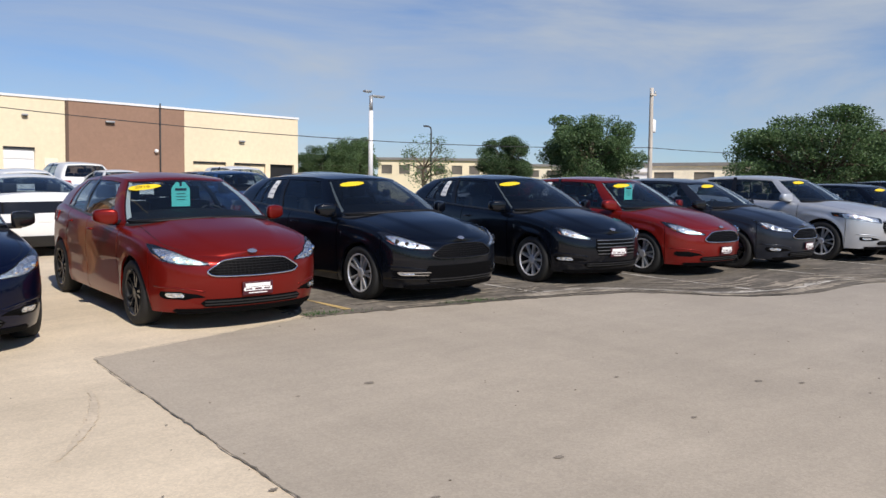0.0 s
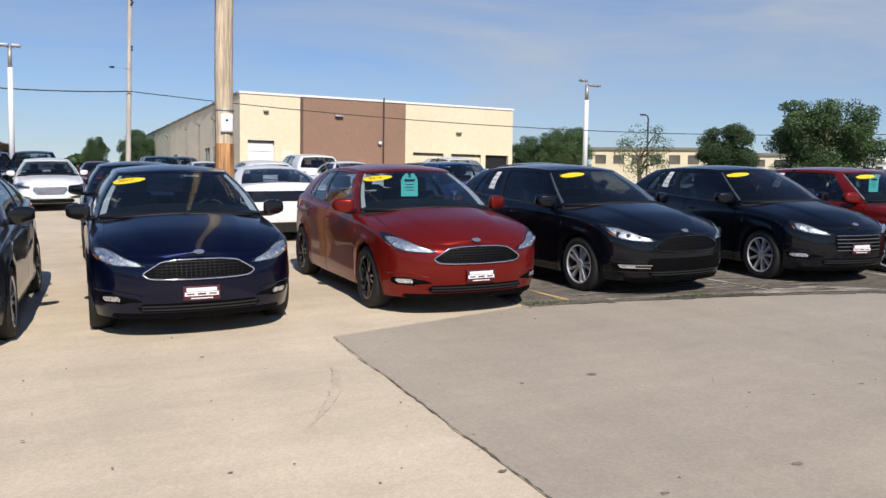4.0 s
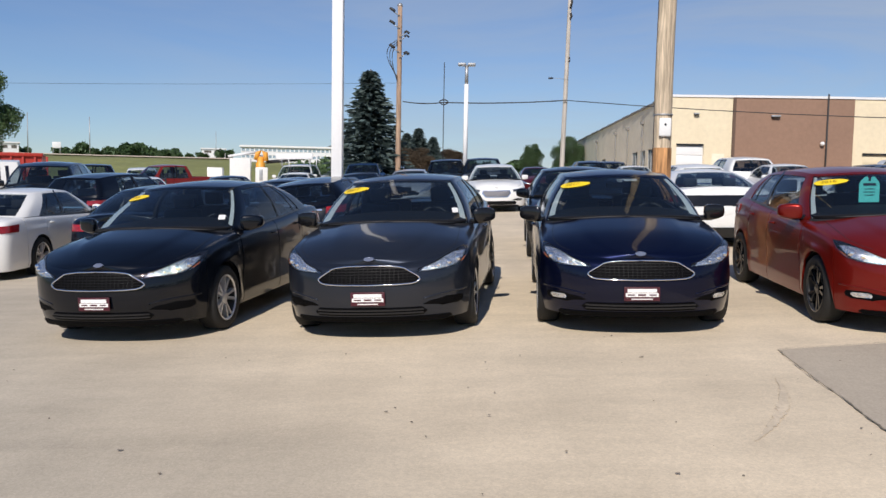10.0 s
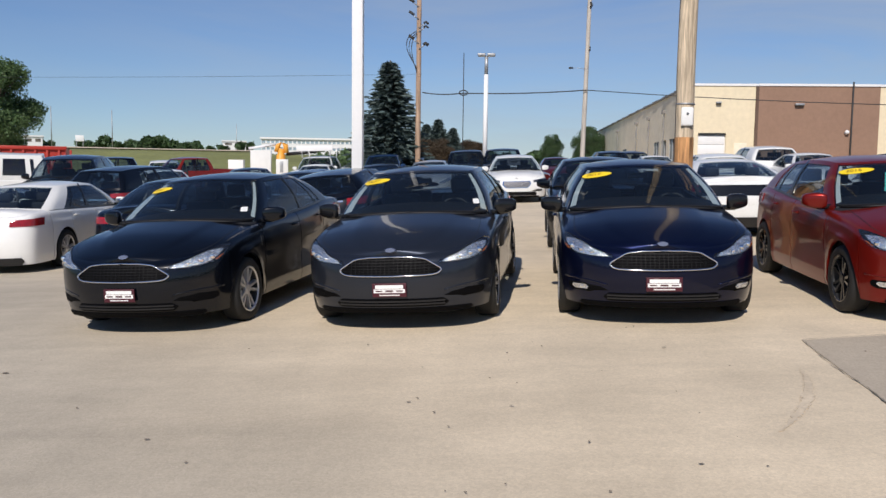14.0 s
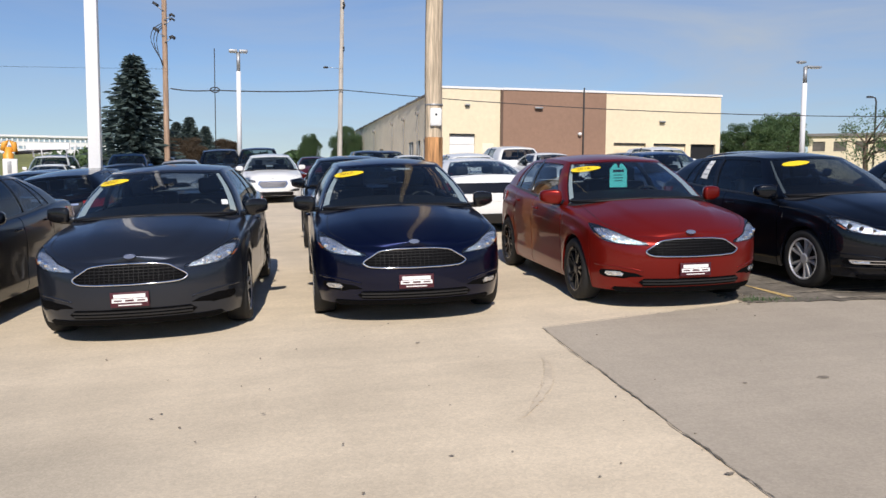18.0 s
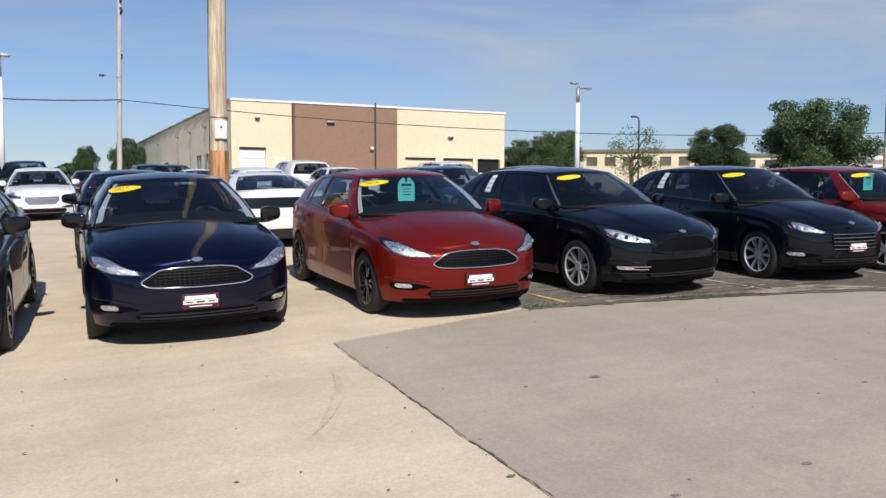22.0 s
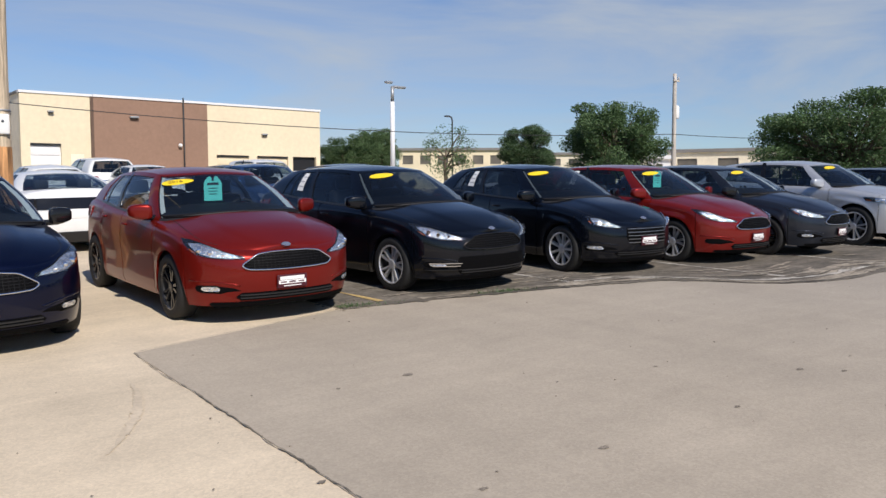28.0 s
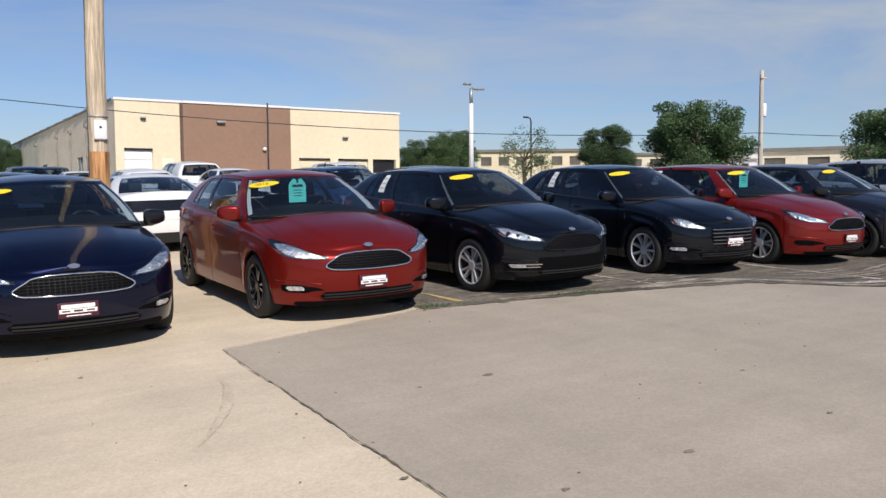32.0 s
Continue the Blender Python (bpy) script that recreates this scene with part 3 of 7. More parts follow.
class Shell:
    """The skin of a vehicle: s runs round half its outline from nose (0) to tail (1), negative on the other side."""

    def __init__(self, S):
        self.S = S

    def ring(self, s, z, off=0.0):
        S = self.S
        s, z = np.broadcast_arrays(np.asarray(s, float), np.asarray(z, float))
        s = np.where(s > 1, s - 2, s)
        sg, a = np.where(s < 0, -1.0, 1.0), np.abs(s)
        th = np.clip(a / 0.25, 0, 1) * np.pi / 2
        tr = np.clip((a - 0.8) / 0.2, 0, 1) * np.pi / 2
        L, df, dr = S["L"], S["df"], S["dr"]
        x = np.where(a <= 0.25, np.sin(th) ** (2 / S["nf"]), np.where(a > 0.8, np.abs(np.cos(tr)) ** (2 / S["nr"]), 1.0))
        yf = df * (1 - np.abs(np.cos(th)) ** (2 / S["nf"])) + S["f_nose"](z) * np.cos(th)
        yr = L - dr + dr * np.sin(tr) ** (2 / S["nr"]) - S["f_tail"](z) * np.sin(tr)
        y = np.where(a <= 0.25, yf, np.where(a > 0.8, yr, df + (a - 0.25) / 0.55 * (L - df - dr)))
        x = x * S["W"] * S["f_wz"](z) * (1 - 0.035 * ((y - L * 0.52) / (L / 2)) ** 2 - S["taper"] * np.clip((y - L * 0.6) / (L * 0.4), 0, 1) ** 2)
        dx = np.where(a <= 0.25, np.sin(th), np.cos(tr))
        dy = np.where(a <= 0.25, -np.cos(th), np.sin(tr))
        return np.stack([sg * (x + dx * off), y + dy * off, z], -1)

    def s_of_y(self, y):
        S = self.S
        return 0.25 + 0.55 * (y - S["df"]) / (S["L"] - S["df"] - S["dr"])

    def s_of_x(self, x, rear=False):
        S = self.S
        q = np.clip(np.abs(x) / (S["W"] * 0.985), 0, 1)
        sg = np.where(np.asarray(x) < 0, -1.0, 1.0)
        if rear:
            return sg * (0.8 + 0.2 * np.arccos(np.clip(q ** (S["nr"] / 2), 0, 1)) / (np.pi / 2))
        return sg * 0.25 * np.arcsin(q ** (S["nf"] / 2)) / (np.pi / 2)

    def low(self, y):
        S = self.S
        z = np.full(np.shape(y), S["sill"])
        for c in S["axles"]:
            d = np.abs(y - c)
            z = np.where(d < S["arch"], np.maximum(z, S["R"] + np.sqrt(np.maximum(S["arch"] ** 2 - d**2, 0))), z)
        return z

    def roll(self, s):
        """How far the shoulder turns over, in radians: less round the bonnet, which goes on rising."""
        a = np.abs(np.where(np.asarray(s) > 1, np.asarray(s) - 2, s))
        q = np.clip((a - 0.26) / 0.12, 0, 1)
        return np.radians(60 + 8 * np.clip((a - 0.1) / 0.15, 0, 1) + 22 * q * q * (3 - 2 * q))

    def wall(self, s, t, off=0.0, r=0.085, ri=0.10):
        s, t = np.meshgrid(s, t, indexing="ij")
        y = self.ring(s, 0.6)[..., 1]
        lo, hi = self.low(y), self.S["f_zs"](y)
        um = self.roll(s)
        up = np.clip((t - 0.8) / 0.2, 0, 1) * um
        base = hi - r * np.sin(um)
        z = np.where(t < 0.8, lo + (base - lo) * t / 0.8, base + r * np.sin(up))
        a = np.abs(np.where(s > 1, s - 2, s))
        flank = np.clip((a - 0.24) / 0.06, 0, 1) * np.clip((0.84 - a) / 0.06, 0, 1)
        h = (z - self.S["sill"]) / (hi - self.S["sill"])
        off = off + flank * (0.012 * np.exp(-((h - 0.74) / 0.05) ** 2) - 0.014 * np.exp(-((h - 0.36) / 0.16) ** 2) + 0.010 * np.exp(-((h - 0.10) / 0.07) ** 2))
        for c in self.S["axles"]:
            d = np.sqrt((y - c) ** 2 + (z - self.S["R"]) ** 2) - self.S["arch"]
            off = off + 0.012 * np.exp(-(d / 0.05) ** 2) * (np.abs(y - c) < 0.6)
        return self.ring(s, z, off - ri * (1 - np.cos(up)))

    def top_edge(self, s):
        return self.wall(np.atleast_1d(s), np.array([1.0]))[:, 0]

    def deck(self, s, k, drop=0.0):
        E = self.top_edge(s)
        x = np.abs(E[:, :1]) * k[None, :]
        y = np.repeat(E[:, 1:2], len(k), 1)
        z = E[:, 2:3] + (self.S["f_zc"](y) - E[:, 2:3]) * (1 - np.abs(k[None, :]) ** 2.4) - drop
        return np.stack([x, y, z], -1)

    def outline(self, s, top):
        S = self.S
        w = S["wt"] if top else S["wb"]
        y0, d0, y1, d1 = S["yt"] if top else S["yb"]
        s = np.where(s > 1, s - 2, s)
        sg, a = np.where(s < 0, -1.0, 1.0), np.abs(s)
        th = np.clip(a / 0.25, 0, 1) * np.pi / 2
        tr = np.clip((a - 0.8) / 0.2, 0, 1) * np.pi / 2
        n = 2.5
        x = np.where(a <= 0.25, np.sin(th) ** (2 / n), np.where(a > 0.8, np.abs(np.cos(tr)) ** (2 / n), 1.0)) * w
        y = np.where(a <= 0.25, y0 + d0 * (1 - np.abs(np.cos(th)) ** (2 / n)), np.where(a > 0.8, y1 - d1 + d1 * np.sin(tr) ** (2 / n), y0 + d0 + (a - 0.25) / 0.55 * (y1 - d1 - y0 - d0)))
        x = x * (1 - 1.6 * S["taper"] * np.clip((y - S["L"] * 0.5) / (S["L"] * 0.45), 0, 1) ** 2)
        if top:
            x = x * (1 - 0.05 * ((y - (y0 + y1) / 2) / ((y1 - y0) / 2)) ** 2)
            z = S["f_roof"](y) - S["crown"] * (x / w) ** 2
        else:
            zs, zc = S["f_zs"](y), S["f_zc"](y)
            z = np.where((a > 0.25) & (a < 0.8), zs, zs + (zc - zs) * (1 - (x / w) ** 2)) - 0.012
        dx = np.where(a <= 0.25, np.sin(th), np.cos(tr))
        dy = np.where(a <= 0.25, -np.cos(th), np.sin(tr))
        return np.stack([sg * x, y, z], -1), np.stack([sg * dx, dy, 0.3 * np.ones_like(dx)], -1)

    def house(self, s, t, off=0.0):
        B, D = self.outline(np.asarray(s, float), False)
        T, _ = self.outline(np.asarray(s, float), True)
        t = np.asarray(t, float)[None, :, None]
        return B[:, None] * (1 - t) + T[:, None] * t + D[:, None] * (0.035 * np.sin(np.pi * t) + off)

    def cap(self, s, k):
        T, _ = self.outline(s, True)
        x = np.abs(T[:, :1]) * k[None, :]
        y = np.repeat(T[:, 1:2], len(k), 1)
        return np.stack([x, y, self.S["f_roof"](y) - self.S["crown"] * (x / self.S["wt"]) ** 2], -1)


def wheel_meshes(R, fine, spokes, steel=False):
    n = 40 if fine else 20
    w = 0.105
    ri = R * 0.70
    tyre = lathe_data([(ri, -w * 0.9), (R * 0.80, -w), (R * 0.93, -w * 0.98), (R * 0.985, -w * 0.8), (R, -w * 0.4), (R, w * 0.4), (R * 0.985, w * 0.8), (R * 0.93, w * 0.98), (R * 0.80, w), (ri, w * 0.9)], n, "x")
    barrel = lathe_data([(ri, w * 0.92), (ri * 0.96, w * 0.9), (ri * 0.93, w * 0.6), (ri * 0.9, -w * 0.6), (0.05, -w * 0.6)], n, "x")
    disc = lathe_data([(ri * 0.62, w * 0.10), (ri * 0.60, w * 0.14), (0.03, w * 0.14)], n, "x")
    pieces = [lathe_data([(0.062, w * 0.45), (0.06, w * 0.72), (0.045, w * 0.8), (0.001, w * 0.8)], 16, "x")]
    for i in range(spokes):
        a = 2 * np.pi * i / spokes
        for side in ((-0.17, 0.17) if spokes <= 6 else (0.0,)):
            b, c = a + side, a + side * 1.25
            hw = 0.0105 if spokes <= 6 else 0.012
            p0 = np.array([w * 0.72, 0.045 * np.cos(b), 0.045 * np.sin(b)])
            p1 = np.array([w * 0.84, ri * 0.96 * np.cos(c), ri * 0.96 * np.sin(c)])
            q = np.array([0, -np.sin(b), np.cos(b)]) * hw
            deep = np.array([-0.04, 0, 0])
            v = np.array([p0 - q, p0 + q, p1 + q * 1.3, p1 - q * 1.3, p0 - q * 1.4 + deep, p0 + q * 1.4 + deep, p1 + q * 1.9 + deep, p1 - q * 1.9 + deep])
            pieces.append((v, [(0, 1, 2, 3), (7, 6, 5, 4), (0, 4, 5, 1), (1, 5, 6, 2), (2, 6, 7, 3), (3, 7, 4, 0)]))
    lip = lathe_data([(ri * 1.0, w * 0.86), (ri * 1.02, w * 0.95), (ri * 0.97, w * 0.97), (ri * 0.93, w * 0.86)], n, "x")
    return mesh_of("tyre", *tyre), joined("barrel", [barrel]), mesh_of("disc", *disc), joined("rim", pieces + [lip], False)


def patch(sh, rows, off, n=14, rear=False, lip=0.012):
    """A piece of the nose or tail between heights: rows of (z, x0, x1)."""
    P = []
    for z, x0, x1 in rows:
        xs = np.linspace(x0, x1, n)
        P.append(sh.ring(sh.s_of_x(xs, rear), np.full(n, z), off))
    P = np.array(P)
    return grid_data(P, lip, np.array((0, 1.0 if rear else -1.0, 0.2)))


def corner_patch(sh, c00, c01, c10, c11, off, side, nu=14, nv=7, lip=0.012, bulge=(0.0, 0.0)):
    """A lamp on a corner: four (s, z) corners, inner low, inner high, outer low, outer high."""
    u, v = np.meshgrid(np.linspace(0, 1, nu), np.linspace(0, 1, nv), indexing="ij")
    mix = lambda i: (1 - u) * (1 - v) * c00[i] + (1 - u) * v * c01[i] + u * (1 - v) * c10[i] + u * v * c11[i]
    s, z = mix(0) * side, mix(1) + np.sin(np.pi * u ** 1.3) * (bulge[1] * v - bulge[0] * (1 - v))
    hi = sh.S["f_zs"](sh.ring(s, 0.6)[..., 1])
    um = sh.roll(s)
    up = np.arcsin(np.clip((z - hi) / 0.085 + np.sin(um), 0, np.sin(um)))
    P = sh.ring(s, z, off - 0.10 * (1 - np.cos(up)))
    return grid_data(P, lip, np.array((side, -0.5 if c00[0] < 0.5 else 0.5, 0.2)))


def inset(c, u0, u1, v0, v1):
    """Part of a lamp's four corners."""
    at = lambda u, v: tuple((1 - u) * ((1 - v) * c[0][i] + v * c[1][i]) + u * ((1 - v) * c[2][i] + v * c[3][i]) for i in (0, 1))
    return at(u0, v0), at(u0, v1), at(u1, v0), at(u1, v1)


TEMPLATES = {}


def template(kind, fine):
    """All meshes of a kind of vehicle: rows of name, mesh, material key, label, parent's name, pose."""
    if (kind, fine) in TEMPLATES:
        return TEMPLATES[kind, fine]
    S = SPECS[kind]
    sh = Shell(S)
    L, W, R = S["L"], S["W"], S["R"]
    yf, yr = S["axles"]
    out = []
    nt = 15 if fine else 9
    step = 0.035 if fine else 0.08
    g = 0.0011 if fine else 0.0016
    T = np.concatenate([np.linspace(0, 0.8, nt - 5), np.linspace(0.8, 1, 6)[1:]])

    def add(name, data, mat, label="", up="", m=None, smooth=True):
        me = data if isinstance(data, bpy.types.Mesh) else mesh_of(name, *data, smooth)
        out.append((name, me, mat, label, up, m))

    def seg(a, b):
        n = max(4, int((b - a) / 0.55 * (L - 0.9) / step))
        s = np.linspace(a + g, b - g, n)
        extra = []
        for c in S["axles"]:
            for e in (-1, 1):
                q = sh.s_of_y(c + e * S["arch"])
                extra += [q - 0.0004, q + 0.0004]
        return np.array(sorted(set(s) | {e for e in extra if a + g < e < b - g}))

    cuts = [S["df"] - 0.12, *S["doors"], L - S["dr"] - 0.12]
    sf = max(0.2, sh.s_of_y(max(yf - S["arch"] - 0.05, 0.3)))
    sb = min(0.86, sh.s_of_y(min(yr + S["arch"] + 0.05, L - 0.25)))
    both = np.linspace(-sf + g, sf - g, 61 if fine else 29)
    add("front_bumper", grid_data(sh.wall(both, T), 0.02, None), "paint")
    out_dir = np.array((1.0, 0, 0.1))
    d1, d2, d3 = (sh.s_of_y(v) for v in S["doors"])
    names = [("front_fender", sf, d1), ("front_door", d1, d2), ("rear_door", d2, d3), ("rear_quarter", d3, sb)]
    for nm, a, b in names:
        if b - a < 0.02:
            continue
        for side in (1, -1):
            s = seg(a, b) * side
            add(nm, grid_data(sh.wall(s, T), 0.02, out_dir * side), "paint")
            if fine and nm in ("front_door", "rear_door"):
                y0 = sh.ring(b - 0.012, 0.6)[1] - 0.17
                z0 = float(S["f_zs"](y0)) - 0.13
                h = sh.ring(np.array([sh.s_of_y(y0 + 0.02 * i) for i in range(9)]) * side, z0, 0.0)
                h[:, 0] += side * 0.035 * np.sin(np.linspace(0.25, np.pi - 0.25, 9))
                add("door_handle", tube_data(h, 0.012, 8), "handle", "", nm + str(side))
    rear_s = np.linspace(sb + g, 2 - sb - g, 49 if fine else 25)
    add("rear_bumper", grid_data(sh.wall(rear_s, T), 0.02, np.array((0, 1.0, 0))), "paint")
    # inner lining, floor pan, wheel wells
    inner = np.concatenate([np.linspace(0, 0.25, 10), np.linspace(0.25, 0.8, 46)[1:], np.linspace(0.8, 1, 8)[1:]])
    lining = [grid_data(sh.wall(inner * e, np.array([0, 0.3, 0.6, 0.85]), -0.035)) for e in (1, -1)]
    lining.append(box_data(-W * 0.84, W * 0.84, 0.62, L - 0.55, S["sill"] + 0.0, S["sill"] + 0.04))
    for c in S["axles"]:
        for e in (1, -1):
            a = np.linspace(-0.25, np.pi + 0.25, 15)
            arc = np.stack([np.zeros(15), c + (S["arch"] + 0.012) * np.cos(a), R + (S["arch"] + 0.012) * np.sin(a)], 1)
            lining.append(grid_data(np.stack([arc + (e * (W * 0.93), 0, 0), arc + (e * (W - 0.36), 0, 0)], 1)))
            lining.append(([(e * (W - 0.36), c + 0.5 * (S["arch"] + 0.01) * i, z) for i, z in ((-2, S["sill"]), (2, S["sill"]), (2, R + S["arch"]), (-2, R + S["arch"]))], [(0, 1, 2, 3)]))
    add("underbody", joined("underbody", lining), "black")
    # bonnet, boot or bed
    n_k = 49 if fine else 13
    cowl = sh.s_of_y(S["yb"][0] + S["yb"][1] + 0.02)
    hood_s = np.concatenate([0.25 * np.linspace(0.0, 1, 26 if fine else 13) ** 1.5, np.linspace(0.25, cowl, 14 if fine else 7)[1:]])
    H = sh.deck(hood_s, np.linspace(-1, 1, n_k))
    k = np.abs(np.linspace(-1, 1, n_k))[None, :]
    edge = 0.50 + 0.14 * np.clip(H[..., 1] / 1.2, 0, 1)
    H[..., 2] += 0.011 / (1 + np.exp(np.clip((k - edge) / 0.022, -40, 40))) * np.clip((H[..., 1] - 0.12) / 0.4, 0, 1)
    add("bonnet", grid_data(H, 0.0, np.array((0, 0, 1.0))), "paint")
    if fine:
        for side in (1, -1):
            gap = sh.deck(hood_s[17:], np.array([0.925, 0.932]) * side, -0.0025)
            add("shut_line", grid_data(gap), "black", "", "bonnet")
    if S["rear"] == "bed":
        b0 = S["bed"]
        bed = [box_data(-W + 0.16, W - 0.16, b0, L - 0.1, 0.72, 0.76)]
        for e in (1, -1):
            bed.append(box_data(min(e * (W - 0.17), e * (W - 0.09)), max(e * (W - 0.17), e * (W - 0.09)), b0, L - 0.1, 0.72, 1.262))
        bed.append(box_data(-W + 0.1, W - 0.1, L - 0.13, L - 0.05, 0.72, 1.262))
        bed.append(box_data(-W + 0.1, W - 0.1, b0 - 0.05, b0, 0.72, 1.25))
        add("cargo_bed", joined("cargo_bed", bed, False), "black")
        add("cab_back", box_data(-S["wb"] + 0.02, S["wb"] - 0.02, S["yb"][2] - 0.05, S["yb"][2] + 0.01, 0.6, 1.24), "paint")
    else:
        ds = np.concatenate([np.linspace(sh.s_of_y(S["yb"][2] - S["yb"][3] - 0.05), 0.8, 6), 0.8 + 0.2 * (1 - np.linspace(1, 0, 14) ** 1.5)[1:]]) if S["rear"] == "boot" else 1 - (1 - sh.s_of_y(L - S["dr"] - 0.2)) * np.linspace(1, 0, 12) ** 1.5
        add("boot_lid" if S["rear"] == "boot" else "tailgate_top", grid_data(sh.deck(np.sort(ds), np.linspace(-1, 1, n_k)), 0.0, np.array((0, 0, 1.0))), "paint")
    # roof and pillars
    cs = np.concatenate([np.linspace(0.02, 0.25, 8), np.linspace(0.25, 0.8, 14)[1:], np.linspace(0.8, 0.985, 8)[1:]])
    add("roof", grid_data(sh.cap(cs, np.linspace(-1, 1, n_k)), 0.0, np.array((0, 0, 1.0))), "paint")
    p1, p2 = S["posts"]
    sa = lambda f: 0.25 + 0.55 * f
    tt = np.linspace(0, 1, 9)
    a0, a1 = 0.202, 0.262
    ends = 0.80 if S["rear"] != "boot" else 0.79
    for side in (1, -1):
        o = np.array((side * 1.0, 0, 0.2))
        add("a_pillar", grid_data(sh.house(np.linspace(a0, a1, 8) * side, tt), 0.03, o), "paint")
        add("b_pillar", grid_data(sh.house(np.linspace(sa(p1) - 0.012, sa(p1) + 0.012, 4) * side, tt, 0.002), 0.03, o), "gloss_black")
        add("c_pillar", grid_data(sh.house(np.linspace(sa(p2), 0.87, 10) * side, tt), 0.03, o), "paint")
        add("roof_rail", grid_data(sh.house(np.linspace(a1, sa(p2), 14) * side, np.linspace(0.90, 1.0, 3), 0.001), 0.02, o), "paint")
        add("window_strip", grid_data(sh.house(np.linspace(a1, sa(p2), 14) * side, np.linspace(-0.01, 0.045, 3), 0.003), 0.02, o), "trim" if kind != "van" else "paint")
        if kind == "van":
            add("front_side_window", grid_data(sh.house(np.linspace(a1 + 0.002, sa(p1) - 0.012, 8) * side, np.linspace(0.04, 0.90, 7), -0.006), 0, o), "glass")
            add("rear_side_window", grid_data(sh.house(np.linspace(sa(p1) + 0.02, sa(p2), 8) * side, np.linspace(0.10, 0.88, 7), -0.004), 0, o), "glass")
            for q in (0.40, 0.60, 0.64, 0.86):
                add("side_post", grid_data(sh.house(np.linspace(sa(q), sa(q) + 0.022, 3) * side, np.linspace(0, 1, 5), 0.002), 0.03, o), "paint")
            for q0, q1 in ((0.0, 0.16), (0.84, 1.0)):
                add("side_band", grid_data(sh.house(np.linspace(a1, sa(p2), 12) * side, np.linspace(q0, q1, 3), 0.003), 0.03, o), "paint")
        else:
            add("front_side_window", grid_data(sh.house(np.linspace(a1, sa(p1) - 0.012, 10) * side, np.linspace(0.04, 0.91, 8), -0.006), 0, o), "glass")
            add("rear_side_window", grid_data(sh.house(np.linspace(sa(p1) + 0.012, sa(p2), 10) * side, np.linspace(0.04, 0.91, 8), -0.006), 0, o), "rear_glass")
            if fine:
                add("window_divider", grid_data(sh.house(np.linspace(sa(p2 - 0.10), sa(p2 - 0.085), 3) * side, np.linspace(0.04, 0.91, 6), 0.0), 0.01, o), "gloss_black")
    add("windscreen", grid_data(sh.house(np.linspace(-a0 - 0.004, a0 + 0.004, 31), np.linspace(0.0, 0.965, 12), -0.004), 0, np.array((0, -1.0, 0.5))), "glass")
    add("roof_header", grid_data(sh.house(np.linspace(-a0, a0, 31), np.linspace(0.955, 1.0, 3), 0.0), 0.02, np.array((0, -1.0, 0.5))), "paint")
    add("rear_window", grid_data(sh.house(np.linspace(0.868, 2 - 0.868, 25), np.linspace(0.05 if S["rear"] == "boot" else 0.12, 0.92, 9), -0.004), 0, np.array((0, 1.0, 0.5))), "rear_glass")
    add("rear_header", grid_data(sh.house(np.linspace(0.868, 2 - 0.868, 21), np.linspace(0.91, 1.0, 3)), 0.02, np.array((0, 1.0, 0.5))), "paint")
    add("rear_window_base", grid_data(sh.house(np.linspace(0.868, 2 - 0.868, 21), np.linspace(-0.02, 0.13 if S["rear"] != "boot" else 0.055, 3)), 0.02, np.array((0, 1.0, 0.5))), "paint")
    # cabin
    y0, y1 = S["yb"][0], min(S["yb"][2], L - 0.35)
    belt = float(S["f_zs"](2.0))
    dash_y = S["yt"][0] - 0.12
    add("dashboard", box_data(-W * 0.80, W * 0.80, y0 + 0.18, dash_y, 0.55, belt - 0.035, 0.03), "cabin", "dark dashboard")
    # dashboard top up to the foot of the windscreen
    gx = np.linspace(-0.93, 0.93, 25) * S["wb"]
    foot = S["yb"][0] + S["yb"][1] * (1 - (1 - np.abs(gx / S["wb"]) ** 2.5) ** (1 / 2.5)) + 0.035
    gu = np.linspace(0, 1, 8)
    gy = foot[:, None] + (max(dash_y + 0.05, float(foot.max()) + 0.1) - foot[:, None]) * gu[None, :]
    gz0, gz1 = S["f_zs"](gy), S["f_zc"](gy)
    top_z = gz0 + (gz1 - gz0) * (1 - np.abs(gx[:, None] / (S["wb"] + 0.06)) ** 2.4) + 0.016
    add("dashboard_top", grid_data(np.stack([np.repeat(gx[:, None], 8, 1), gy, top_z], -1), 0.02, np.array((0, 0, 1.0))), "dash", "dark soft dashboard top")
    add("cabin_floor", box_data(-W * 0.84, W * 0.84, y0 + 0.2, y1, 0.30, 0.36), "cabin")
    row = [(0.36, S["yt"][0] + 0.42), (-0.36, S["yt"][0] + 0.42)]
    second = S["yt"][0] + 1.28
    if second < y1 - 0.4:
        row += [(0.36, second), (-0.36, second)]
    zr = float(S["f_roof"](2.3)) - 1.47
    for x, y in row:
        add("seat", joined("seat", [box_data(x - 0.24, x + 0.24, y - 0.28, y + 0.24, 0.36, 0.60 + zr, 0.05), box_data(x - 0.23, x + 0.23, y + 0.16, y + 0.32, 0.52, 1.14 + zr * 0.8, 0.05),
                                    box_data(x - 0.12, x + 0.12, y + 0.22, y + 0.32, 1.15 + zr * 0.8, 1.31 + zr * 0.8, 0.035)]), "cabin")
